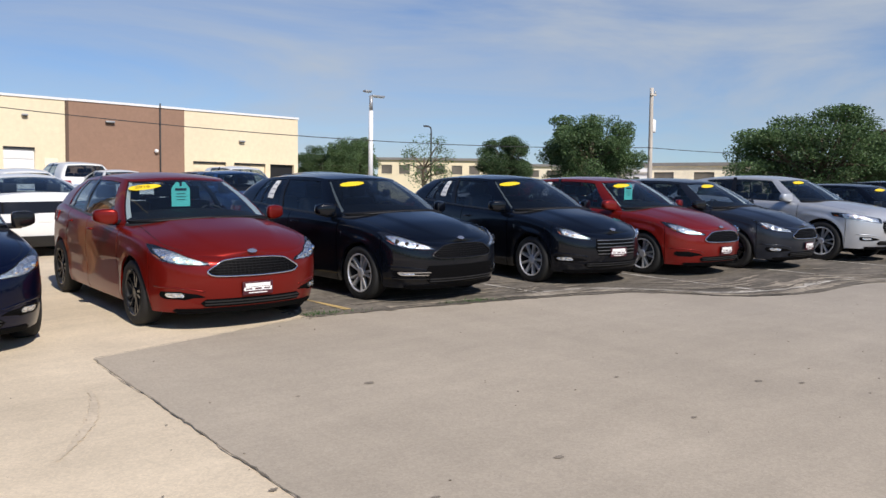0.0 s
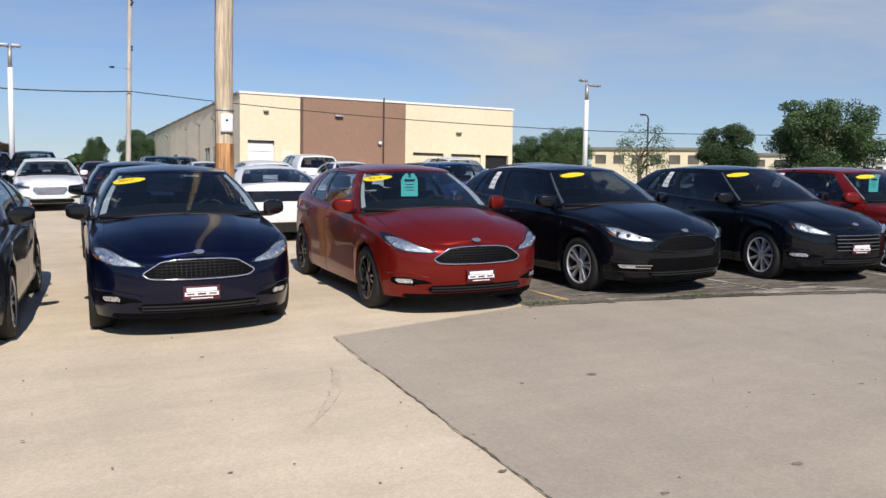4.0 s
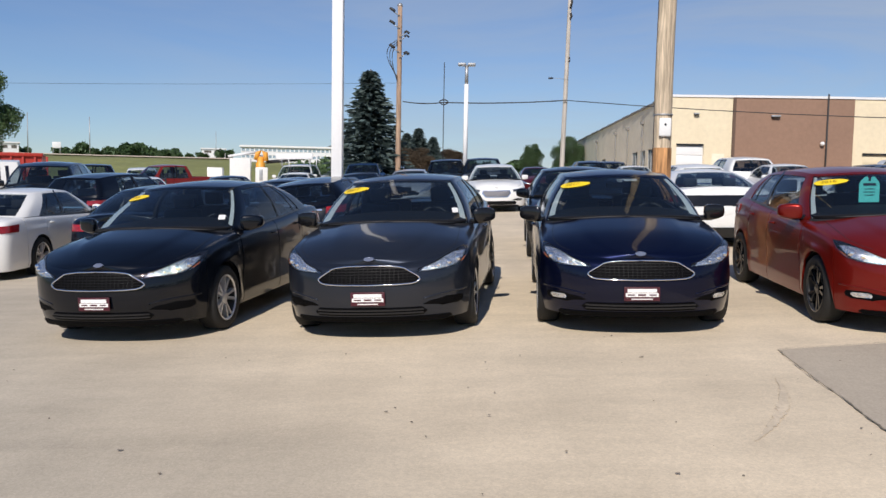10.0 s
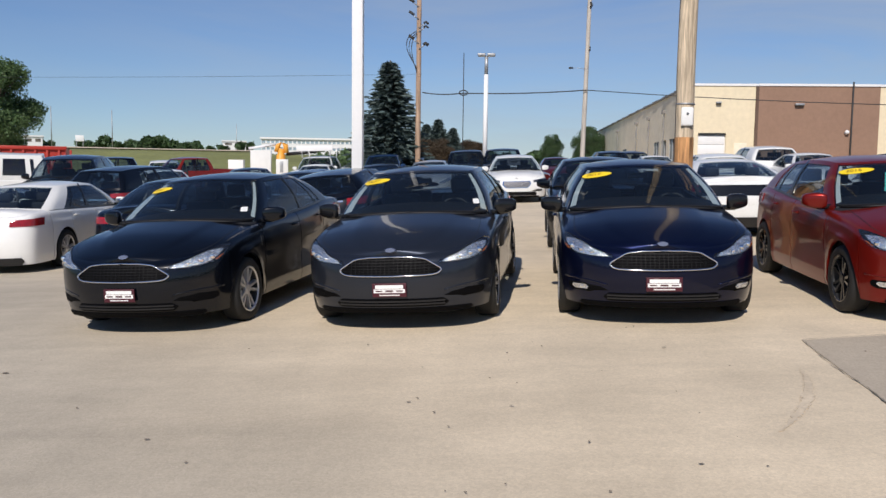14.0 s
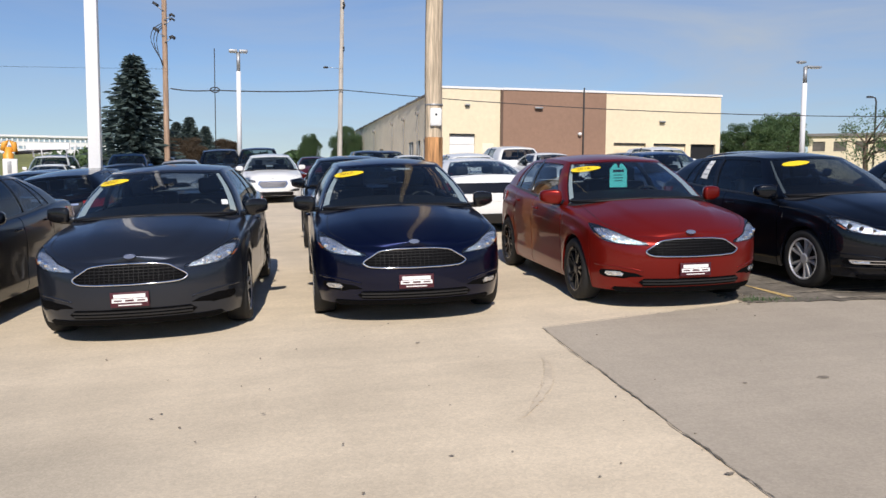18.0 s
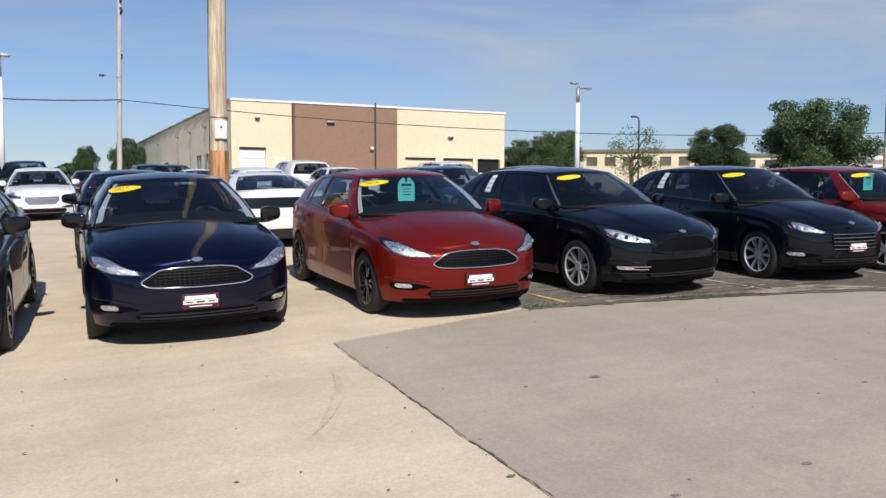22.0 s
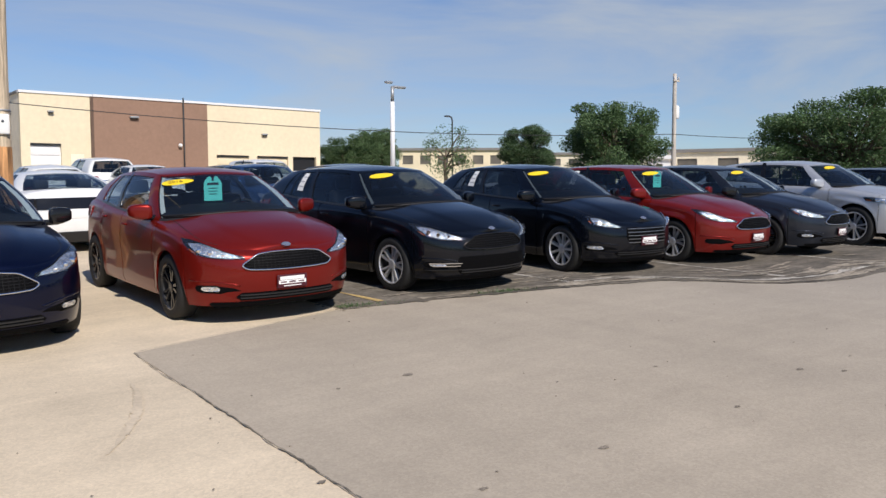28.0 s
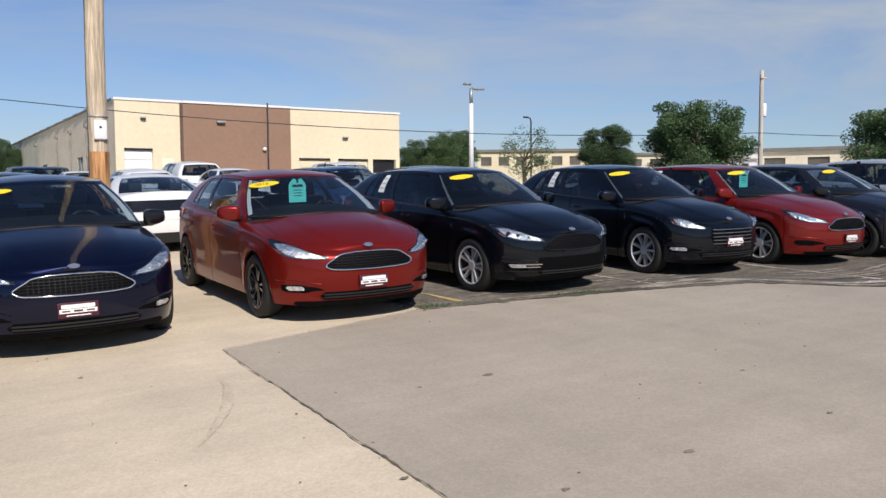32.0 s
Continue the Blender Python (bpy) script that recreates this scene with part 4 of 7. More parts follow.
    if fine:
        a = np.linspace(0, 2 * np.pi, 25)
        wc = np.stack([0.36 + 0.18 * np.cos(a), dash_y + 0.12 + 0.06 * np.sin(a), 0.93 + 0.17 * np.sin(a)], 1)
        add("steering_wheel", tube_data(wc, 0.016, 6), "black")
        add("rear_mirror", box_data(-0.11, 0.11, S["yt"][0] + 0.08, S["yt"][0] + 0.11, 1.27, 1.33, 0.012), "black")
        for side in (1, -1):
            q = sh.house(np.array([a0 - 0.004]) * side, np.linspace(0.05, 0.93, 8), -0.012)[0]
            wide_trim = np.linspace(0.062, 0.035, 8)[:, None] * np.array((-side, 0.45, 0.0))
            P = np.stack([q, q + wide_trim * 0.6, q + wide_trim], 0)
            add("pillar_trim", grid_data(P), "pale_trim", "pale grey inner pillar trim")
        for x0, x1, yy in ((-0.62, 0.02, 0.05), (0.0, 0.66, 0.04)):
            pts = sh.house(np.array([np.sign(v) * 0.25 * np.arcsin(min(1, abs(v) / S["wb"]) ** 1.25) / (np.pi / 2) for v in np.linspace(x0, x1, 9)]), np.array([yy]), 0.022)[:, 0]
            add("wiper", tube_data(pts, 0.009, 6), "black")
        add("cowl_panel", grid_data(sh.house(np.linspace(-a0, a0, 31), np.linspace(-0.03, 0.035, 3), 0.006), 0.01, np.array((0, -1.0, 0.5))), "black", "black cowl under the windscreen")
    # door mirrors
    ym, zm = S["mirror"], float(S["f_zs"](S["mirror"])) + 0.072
    for side in (1, -1):
        pu, pv = np.meshgrid(np.linspace(0, 2 * np.pi, 21), np.linspace(-np.pi / 2, np.pi / 2, 11), indexing="ij")
        pw = lambda q: np.sign(q) * np.abs(q) ** 0.5
        b = grid_data(np.stack([0.112 * pw(np.cos(pu)) * pw(np.cos(pv)), 0.056 * pw(np.sin(pu)) * pw(np.cos(pv)), 0.080 * pw(np.sin(pv))], -1))
        v = np.array(b[0])
        v[:, 2] *= np.where(v[:, 2] < 0, 1 - 3.0 * np.clip(v[:, 0] * side, 0, 1), 1 - 1.0 * np.clip(v[:, 0] * side, 0, 1))
        v[:, 1] += 0.35 * v[:, 0] * side
        v += (side * (W + 0.045), ym, zm)
        add("door_mirror", (v, b[1]), "mirror_paint")
        add("mirror_foot", box_data(min(side * (W - 0.13), side * (W + 0.03)), max(side * (W - 0.13), side * (W + 0.03)), ym - 0.03, ym + 0.05, zm - 0.088, zm - 0.035, 0.012), "gloss_black", "", "door_mirror" + str(side))
        add("mirror_glass", box_data(side * (W + 0.055) - 0.08, side * (W + 0.055) + 0.08, ym + 0.055, ym + 0.066, zm - 0.04, zm + 0.045), "chrome", "", "door_mirror" + str(side))
    # lamps
    zf = float(S["f_zs"](0.3))
    bulge = (0.0, 0.012)
    for side in (1, -1):
        if S["grille"] in ("bars",):
            c = [(sh.s_of_x(W * 0.50), zf - 0.17), (sh.s_of_x(W * 0.50), zf - 0.075), (sh.s_of_y(S["df"] + 0.10), zf - 0.06), (sh.s_of_y(S["df"] + 0.16), zf + 0.015)]
            if kind == "small_sedan":
                c = [(sh.s_of_x(0.42), zf - 0.135), (sh.s_of_x(0.45), zf - 0.105), (sh.s_of_x(0.775), zf - 0.07), (sh.s_of_x(0.81), zf + 0.028)]
                bulge = (0.018, 0.028)
        elif S["grille"] == "wide":
            c = [(sh.s_of_x(W * 0.56), zf - 0.15), (sh.s_of_x(W * 0.56), zf - 0.08), (sh.s_of_y(S["df"] + 0.02), zf - 0.09), (sh.s_of_y(S["df"] + 0.08), zf - 0.01)]
        else:
            c = [(sh.s_of_x(0.440), zf - 0.134), (sh.s_of_x(0.455), zf - 0.106), (sh.s_of_x(0.815), zf - 0.084), (sh.s_of_y(0.60), zf + 0.056)]
            bulge = (0.016, 0.030)
        c = [(float(a), float(b)) for a, b in c]
        add("headlamp", corner_patch(sh, *c, 0.016, side, lip=0.016, bulge=bulge), "lens", "clear headlamp")
        if fine and S["grille"] in ("hex", "bars"):
            add("headlamp_housing", corner_patch(sh, *c, 0.003, side, bulge=bulge), "gloss_black", "", "headlamp" + str(side))
            add("headlamp_bowl", corner_patch(sh, *inset(c, 0.07, 0.84, 0.12, 0.88), 0.008, side, bulge=(0.014, 0.028)), "bowl", "", "headlamp" + str(side))
        else:
            add("headlamp_bowl", corner_patch(sh, *c, 0.006, side, bulge=bulge), "bowl", "", "headlamp" + str(side))
        if fine:
            for f, sz in ((0.30, 0.024), (0.50, 0.040), (0.70, 0.044)):
                q = [(1 - f) * 0.5 * (c[0][i] + c[1][i]) + f * 0.5 * (c[2][i] + c[3][i]) for i in (0, 1)]
                hi = float(S["f_zs"](sh.ring(q[0] * side, 0.6)[1]))
                um = float(sh.roll(q[0]))
                up = math.asin(min(math.sin(um), max(0, (q[1] - hi) / 0.085 + math.sin(um))))
                p = sh.ring(q[0] * side, q[1], 0.008 - 0.10 * (1 - math.cos(up)))
                add("lamp_reflector", lathe_data([(sz * 0.62, 0.004), (sz * 0.60, -0.004), (sz * 0.5, -0.010 - sz * 0.12), (sz * 0.3, -0.010 - sz * 0.26), (sz * 0.12, -0.010 - sz * 0.32), (0.001, -0.010 - sz * 0.33)], 16, "y", p), "chrome", "", "headlamp" + str(side))
            ci = inset(c, 0.92, 0.98, 0.10, 0.40)
            add("side_marker", corner_patch(sh, *ci, 0.011, side, 6, 5), "amber", "amber side marker", "headlamp" + str(side))
        zt = float(S["f_zs"](L - 0.3))
        if S["rear"] == "bed":
            r = [(sh.s_of_x(W * 0.86, True), zt - 0.40), (sh.s_of_x(W * 0.86, True), zt - 0.06), (sh.s_of_y(L - S["dr"] - 0.02), zt - 0.40), (sh.s_of_y(L - S["dr"] - 0.02), zt - 0.06)]
        else:
            r = [(sh.s_of_x(W * 0.62, True), zt - 0.20), (sh.s_of_x(W * 0.64, True), zt - 0.09), (sh.s_of_y(L - S["dr"] - 0.10), zt - 0.20), (sh.s_of_y(L - S["dr"] - 0.16), zt - 0.07)]
        r = [(float(a), float(b)) for a, b in r]
        add("tail_lamp", corner_patch(sh, *r, 0.012, side), "tail", "red tail lamp")
    # nose
    gz = zf - 0.045
    if S["grille"] == "hex":
        z0 = zf - 0.235
        half = [(0.0, 0.163), (0.20, 0.160), (0.315, 0.148), (0.355, 0.138), (0.475, 0.068), (0.497, 0.050), (0.495, 0.036), (0.462, 0.014), (0.42, 0.004), (0.30, -0.002), (0.0, -0.006)]
        hexa = lambda e: [(z0 + q, -0.94 * w, 0.94 * w) for q, w in ((-0.003, 0.30), (0.006, 0.42), (0.018, 0.462), (0.034, 0.488), (0.050, 0.490), (0.070, 0.466), (0.105, 0.408), (0.136, 0.352), (0.150, 0.30), (0.158, 0.18))]
        add("grille", patch(sh, hexa(0.0), 0.006, 31, lip=0.02), "mesh_black", "black honeycomb grille")
        rim = []
        half = [(x * 0.94, z) for x, z in half]
        for (xa, za), (xb, zb) in zip(half, half[1:]):
            rim += [(xa + (xb - xa) * q, za + (zb - za) * q) for q in (0.0, 0.25, 0.5, 0.75)]
        rim = rim + [half[-1]] + [(-x, z) for x, z in rim[:0:-1]] + [rim[0]]
        rim = [sh.ring(float(sh.s_of_x(x)), z0 + z, 0.013) for x, z in rim]
        add("grille_surround", tube_data(rim, 0.0075, 8), "chrome", "thin chrome grille surround")
        if fine:
            wide = (0, 0.018, 0.05, 0.07, 0.105, 0.15), (0.36, 0.43, 0.458, 0.438, 0.383, 0.28)
            for i in range(6):
                z = z0 + 0.012 + i * 0.0255
                hw = float(np.interp(z - z0, *wide)) - 0.012
                add("grille_bar", patch(sh, [(z - 0.003, -hw, hw), (z + 0.003, -hw, hw)], 0.013, 31, lip=0.008), "grille_web", "", "grille")
            for i in range(19):
                x = -0.36 + 0.04 * i
                top, bot = (0.150 - max(0, abs(x) - 0.30) * 0.58, 0.004)
                add("grille_bar", patch(sh, [(z0 + bot, x - 0.003, x + 0.003), (z0 + top, x - 0.003, x + 0.003)], 0.012, 3, lip=0.006), "grille_web", "", "grille")
        low_w, low_z = 0.50, (0.245, 0.315)
    elif S["grille"] == "bars":
        z0 = gz - 0.30
        gw = 0.38 if kind == "small_sedan" else 0.46
        rows = [(z0, -gw * 0.87, gw * 0.87), (z0 + 0.10, -gw, gw), (z0 + 0.22, -gw * 0.96, gw * 0.96)]
        add("grille", patch(sh, rows, 0.010, 21, lip=0.02), "mesh_black", "black grille")
        for i in range(5):
            z = z0 + 0.02 + i * 0.046
            add("grille_bar", patch(sh, [(z - 0.004, -gw + 0.03, gw - 0.03), (z, -gw + 0.02, gw - 0.02), (z + 0.004, -gw + 0.03, gw - 0.03)], 0.020, 21), "bar_grey", "", "grille")
        low_w, low_z = 0.5, (S["sill"] + 0.07, S["sill"] + 0.14)
    else:
        z0 = gz - 0.26
        add("grille_surround", patch(sh, [(z0 - 0.02, -0.36, 0.36), (z0 + 0.1, -0.46, 0.46), (z0 + 0.20, -0.44, 0.44)], 0.008, 21), "chrome")
        add("grille", patch(sh, [(z0, -0.34, 0.34), (z0 + 0.1, -0.43, 0.43), (z0 + 0.18, -0.41, 0.41)], 0.016, 21, lip=0.02), "steel_mesh")
        low_w, low_z = 0.62, (S["sill"] + 0.05, S["sill"] + 0.17)
    if fine:
        add("lower_intake", patch(sh, [(low_z[0], -low_w, low_w), ((low_z[0] + low_z[1]) / 2, -low_w * 1.08, low_w * 1.08), (low_z[1], -low_w * 0.98, low_w * 0.98)], 0.008, 25), "mesh_black", "black lower air intake")
        for j in (0.3, 0.7):
            z = low_z[0] + (low_z[1] - low_z[0]) * j
            add("intake_slat", patch(sh, [(z - 0.006, -low_w, low_w), (z, -low_w, low_w), (z + 0.006, -low_w, low_w)], 0.022, 25), "black", "", "lower_intake")
        add("chin", patch(sh, [(S["sill"] - 0.012, -0.72, 0.72), (S["sill"] + 0.018, -0.76, 0.76), (S["sill"] + 0.034, -0.74, 0.74)], 0.010, 41), "mesh_black", "black chin spoiler")
        for side in (1, -1):
            z = low_z[1] + 0.045
            wedge = lambda rows: [(zz, *sorted((side * p, side * q))) for zz, p, q in rows]
            add("fog_recess", patch(sh, wedge([(z - 0.040, 0.67, 0.80), (z - 0.022, 0.50, 0.83), (z + 0.006, 0.56, 0.835), (z + 0.032, 0.70, 0.825)]), 0.005, 14), "mesh_black", "dark wedge-shaped bumper recess")
            add("fog_lamp", patch(sh, wedge([(z - 0.022, 0.675, 0.78), (z, 0.665, 0.80), (z + 0.020, 0.69, 0.79)]), 0.012, 8), "bowl", "clear fog lamp")
            add("bumper_crease", tube_data(sh.ring(sh.s_of_x(np.linspace(0.50, 0.86, 12) * side), np.linspace(z + 0.028, z + 0.075, 12) + 0.012 * np.sin(np.linspace(0, np.pi, 12)), -0.004), 0.0095, 6), "paint")
        a = np.linspace(0, 2 * np.pi, 24, endpoint=False)
        ez = zf - 0.03 if S["grille"] == "hex" else zf - 0.02
        ey = float(sh.ring(0, ez)[1])
        em = [((0.045 if q else 0.050) * np.cos(i), ey + 0.026 + 0.014 * np.sin(i) + (-0.014 if q else 0), ez + 0.012 + (0.016 if q else 0.020) * np.sin(i)) for q in (0, 1) for i in a]
        add("badge", (em, [tuple(range(47, 23, -1)), *[(i, (i + 1) % 24, 24 + (i + 1) % 24, 24 + i) for i in range(24)]]), "badge", "oval bonnet badge", "", None, False)
    # exhaust side: number plate recess on the tail
    zp = (0.80 if S["rear"] not in ("boot",) else 0.66) if S["rear"] != "bed" else 0.62
    py = float(sh.ring(1.0, zp)[1])
    add("rear_plate", box_data(-0.16, 0.16, py - 0.004, py + 0.012, zp - 0.08, zp + 0.08, 0.004), "white_plain", "white paper plate")
    if S["rear"] in ("boot", "hatch") and kind not in ("coupe", "big_sedan"):
        z = zp + 0.16 if S["rear"] == "boot" else zp + 0.13
        add("boot_strip", patch(sh, [(z - 0.014, -0.5, 0.5), (z + 0.014, -0.5, 0.5)], 0.016, 13, True), "chrome", "chrome boot strip")
    rw, rh = (0.80, 0.12) if kind == "big_sedan" else (0.74, 0.17)
    add("rear_valance", patch(sh, [(S["sill"] - 0.01, -rw + 0.04, rw - 0.04), (S["sill"] + rh * 0.5, -rw, rw), (S["sill"] + rh, -rw + 0.04, rw - 0.04)], 0.022, 25, True), "black")
    if kind == "coupe":
        add("tail_panel", patch(sh, [(0.74, -0.84, 0.84), (0.84, -0.86, 0.86), (0.93, -0.84, 0.84)], 0.014, 25, True), "gloss_black", "black panel between the tail lamps")
    TEMPLATES[kind, fine] = out
    return out


WHEELS = {}


def car(kind, paint, m, label, fine=False, category="car", group="parked cars", mats=None, rim="rim_alloy", spokes=5, name="parked_car"):
    """A parked vehicle; m puts its nose, which looks towards -y, on the ground."""
    S = SPECS[kind]
    root = empty(name, m, label, category, group)
    use = dict(MAT)
    use["paint"] = paint
    use["mirror_paint"] = MAT["gloss_black"] if paint in (P_BLUE, P_GREY) else paint
    use["handle"] = paint
    use.update(mats or {})
    made = {}
    for nm, me, key, lab, up, mm in template(kind, fine):
        parent = made.get(up, root) if up else root
        ob = part(nm, me, use[key], parent, lab, mm)
        c = me.vertices[0].co.x if len(me.vertices) else 0
        made[nm + str(1 if c > 0 else -1)] = ob
        made[nm] = ob
    key = (S["R"], fine, spokes)
    if key not in WHEELS:
        WHEELS[key] = wheel_meshes(S["R"], fine, spokes)
    ty, ba, di, ri = WHEELS[key]
    for y in S["axles"]:
        for side in (1, -1):
            w = part("wheel", ba, use["black"], root, "", pose(side * (S["W"] - 0.115), y, S["R"], 0, 0, 0 if side > 0 else 180))
            part("tyre", ty, use["tyre"], w)
            part("rim", ri, use[rim], w, "alloy rim" if rim == "rim_alloy" else "")
            if fine:
                part("brake_disc", di, use["steel"], w)
    return root, made


# ---------------------------------------------------------------- ground
def gz(x, y):
    """The lot's height: it rises gently to the east and to the north."""
    dip = 0.22 / (1 + math.exp(min(40, (x + 3.4) / 0.8))) / (1 + math.exp(min(40, (11.5 - y) / 0.9))) * math.exp(-(max(0, y - 16) / 14) ** 2)
    return (0.031 if x > 0 else 0.052) * 12 * math.tanh(x / 12) + 0.029 * 45 * math.tanh(y / 45) - dip


def on_lot(x, y, turn=0.0, up=0.0):
    """A pose on the lot's slope, turned about the upright."""
    n = Vector((-(gz(x + 0.5, y) - gz(x - 0.5, y)), -(gz(x, y + 0.5) - gz(x, y - 0.5)), 1)).normalized()
    q = Vector((0, 0, 1)).rotation_difference(n)
    return Matrix.Translation((x, y, gz(x, y) + up)) @ q.to_matrix().to_4x4() @ pose(0, 0, 0, 0, 0, turn)


def spot(azimuth, d):
    return d * math.sin(radians(azimuth)) - 0.2, d * math.cos(radians(azimuth))


def terrain(x, y):
    r, a = math.hypot(x, y), math.degrees(math.atan2(x, y))
    hill = 0.5 - 0.5 * math.cos(math.pi * min(1, max(0, (r - 85) / 120)))
    side = 0.5 - 0.5 * math.cos(math.pi * min(1, max(0, (-a + 4) / 14)))
    side *= 0.5 + 0.5 * math.cos(math.pi * min(1, max(0, (-a - 100) / 40)))
    return gz(x, y) + 5.8 * hill * side


rad = np.concatenate([np.linspace(0.5, 40, 40), np.geomspace(44, 3500, 46)])
ang = np.linspace(0, 2 * np.pi, 145)[:-1]
gv = [(0, 0, gz(0, 0) - 0.03)] + [(r * math.sin(a), r * math.cos(a), terrain(r * math.sin(a), r * math.cos(a)) - 0.03) for r in rad for a in ang]
gf = [(0, 1 + (i + 1) % 144, 1 + i) for i in range(144)]
gf += [(1 + j * 144 + i, 1 + j * 144 + (i + 1) % 144, 1 + (j + 1) * 144 + (i + 1) % 144, 1 + (j + 1) * 144 + i) for j in range(len(rad) - 1) for i in range(144)]
ground = new("ground", mesh_of("ground", gv, gf))
ground.data.materials.append(GRASS)
tagged(ground, "dry green grass reaching to the horizon", "ground", kind="structure")


def sheet(name, c00, c10, c11, c01, up, material, n=24, label="", category="pavement"):
    """A paved sheet between four corners, laid on the lot's slope."""
    u, v = np.meshgrid(np.linspace(0, 1, n), np.linspace(0, 1, n), indexing="ij")
    xy = [(1 - u) * (1 - v) * c00[i] + u * (1 - v) * c10[i] + u * v * c11[i] + (1 - u) * v * c01[i] for i in (0, 1)]
    z = np.vectorize(gz)(xy[0], xy[1]) + up
    me = mesh_of(name, *grid_data(np.stack([xy[0], xy[1], z], -1), 0.03, np.array((0, 0, 1.0))))
    me.materials.append(material)
    return tagged(new(name, me), label, category, kind="structure")


sheet("pavement", (-60, -45), (75, -45), (75, 78), (-60, 78), 0.0, CONCRETE, 90, "worn beige concrete lot with fine grit")
EDGE = lambda x: 7.40 - 0.135 * (x - 4.65)


def lip_y(x):
    """The asphalt's near edge, which swings towards the drive aisle."""
    u = min(x - 4.65, 10)
    step = lambda a, b: (lambda q: q * q * (3 - 2 * q))(min(1, max(0, (x - a) / (b - a))))
    return 7.30 - 0.135 * (x - 4.65) - 0.019 * u * u - 0.85 * step(8.7, 9.9) * (1 - step(10.4, 13.0))
sheet("pavement_grey", (-0.76, -40), (4.75, -40), (4.75, EDGE(4.75)), (2.26, 6.83), 0.006, CONCRETE2, 60, "greyer concrete slab beside the lot's joint")
sheet("pavement_grey", (4.75, -40), (70, -40), (70, EDGE(70)), (4.75, EDGE(4.75)), 0.006, CONCRETE2, 60, "greyer concrete slab running along the row")
ax = np.concatenate([np.linspace(4.60, 20, 60), np.linspace(20, 60, 14)[1:]])
av = np.linspace(0, 1, 40)
A = np.array([[(x + 0.3 * v, lip_y(x) + (44 - lip_y(x)) * v, gz(x + 0.3 * v, lip_y(x) + (44 - lip_y(x)) * v) + 0.010) for v in av] for x in ax])
asphalt = new("pavement_asphalt", mesh_of("pavement_asphalt", *grid_data(A, 0.03, np.array((0, 0, 1.0)))))
asphalt.data.materials.append(ASPHALT)
tagged(asphalt, "old crumbling dark asphalt under the parked row", "pavement", kind="structure")



# ---------------------------------------------------------------- front row
def bars(root, at_m, w, h, rows, material, d=0.004):
    """Plain printed bars on a card: rows of (x, z, width, height) in parts of the card."""
    for x, z, bw, bh in rows:
        me = mesh_of("print_bar", *box_data((x - bw / 2) * w, (x + bw / 2) * w, -d - 0.002, -d, (z - bh / 2) * h, (z + bh / 2) * h), False)
        part("print_bar", me, material, root, "", at_m)


def dealer_plate(root, y, z):
    m = pose(0, y, z)
    part("front_plate", mesh_of("front_plate", *box_data(-0.155, 0.155, -0.004, 0.008, -0.062, 0.062, 0.003)), MAROONP, root, "dealer plate, white bars on maroon", m)
    bars(root, m, 0.31, 0.124, [(0, 0.24, 0.82, 0.26), (0, -0.06, 0.92, 0.27), (0, -0.36, 0.6, 0.07)], MAT["white_plain"])
    bars(root, m, 0.31, 0.124, [(-0.3, -0.06, 0.2, 0.09), (0.3, -0.06, 0.2, 0.09), (0, -0.06, 0.22, 0.12)], MAROONP, 0.0062)


def on_screen(kind, s, t, w, h, name, root, material, label, oval=True, off=0.006, shape=None, tilt=0.0):
    """A sticker laid on the windscreen, following its curve."""
    sh = Shell(SPECS[kind])
    S = SPECS[kind]
    c = sh.house(np.array([s]), np.array([t]), off)[0, 0]
    du = sh.house(np.array([s + 0.01]), np.array([t]), off)[0, 0] - c
    dv = sh.house(np.array([s]), np.array([t + 0.02]), off)[0, 0] - c
    lu, lv = np.linalg.norm(du), np.linalg.norm(dv)
    pts = []
    rr = (0.03, 0.3, 0.55, 0.8, 1.0)
    n = 28
    ct, st = math.cos(radians(tilt)), math.sin(radians(tilt))
    for r in rr:
        for i in range(n):
            a = 2 * np.pi * i / n
            if shape:
                px, pz = shape(a)
            else:
                px, pz = np.cos(a), np.sin(a)
                px, pz = (px * w * ct - pz * h * st) / w, (px * w * st + pz * h * ct) / h
            p = sh.house(np.array([s + 0.01 * r * px * w / 2 / lu]), np.array([t + 0.02 * r * pz * h / 2 / lv]), off)[0, 0]
            pts.append(p)
    fs = [(j * n + i, j * n + (i + 1) % n, (j + 1) * n + (i + 1) % n, (j + 1) * n + i) for j in range(4) for i in range(n)] + [tuple(range(n))]
    ob = part(name, mesh_of(name, pts, fs), material, root, label)
    return ob, c, du / lu, dv / lv


def year_text(root, c, du, dv, size, body):
    cu = bpy.data.curves.new("year", "FONT")
    cu.body, cu.size, cu.align_x, cu.align_y = body, size, "CENTER", "CENTER"
    ob = bpy.data.objects.new("year", cu)
    scene.collection.objects.link(ob)
    me = bpy.data.meshes.new_from_object(ob.evaluated_get(bpy.context.evaluated_depsgraph_get()))
    bpy.data.objects.remove(ob)
    u, v = Vector(du).normalized(), Vector(dv).normalized()
    n = u.cross(v).normalized()
    v = n.cross(u)
    m = Matrix((u, v, n)).transposed().to_4x4()
    if n.y > 0:
        n = -n
    m.translation = Vector(c) + n * 0.006
    part("year_print", me, OCHRE, root, "year printed in dark digits", m)


def tag_shape(a):
    x, z = math.cos(a), math.sin(a)
    k = 1 / max(abs(x), abs(z))
    x, z = x * k, z * k
    if z > 0.72 and abs(x) > 0.15:
        z -= 0.35 * max(0, abs(x) - 0.55) / 0.45
    if z > 0.9 and abs(x) < 0.2:
        z -= 0.16
    return x * (0.86 + 0.14 * (z < 0.5)), z


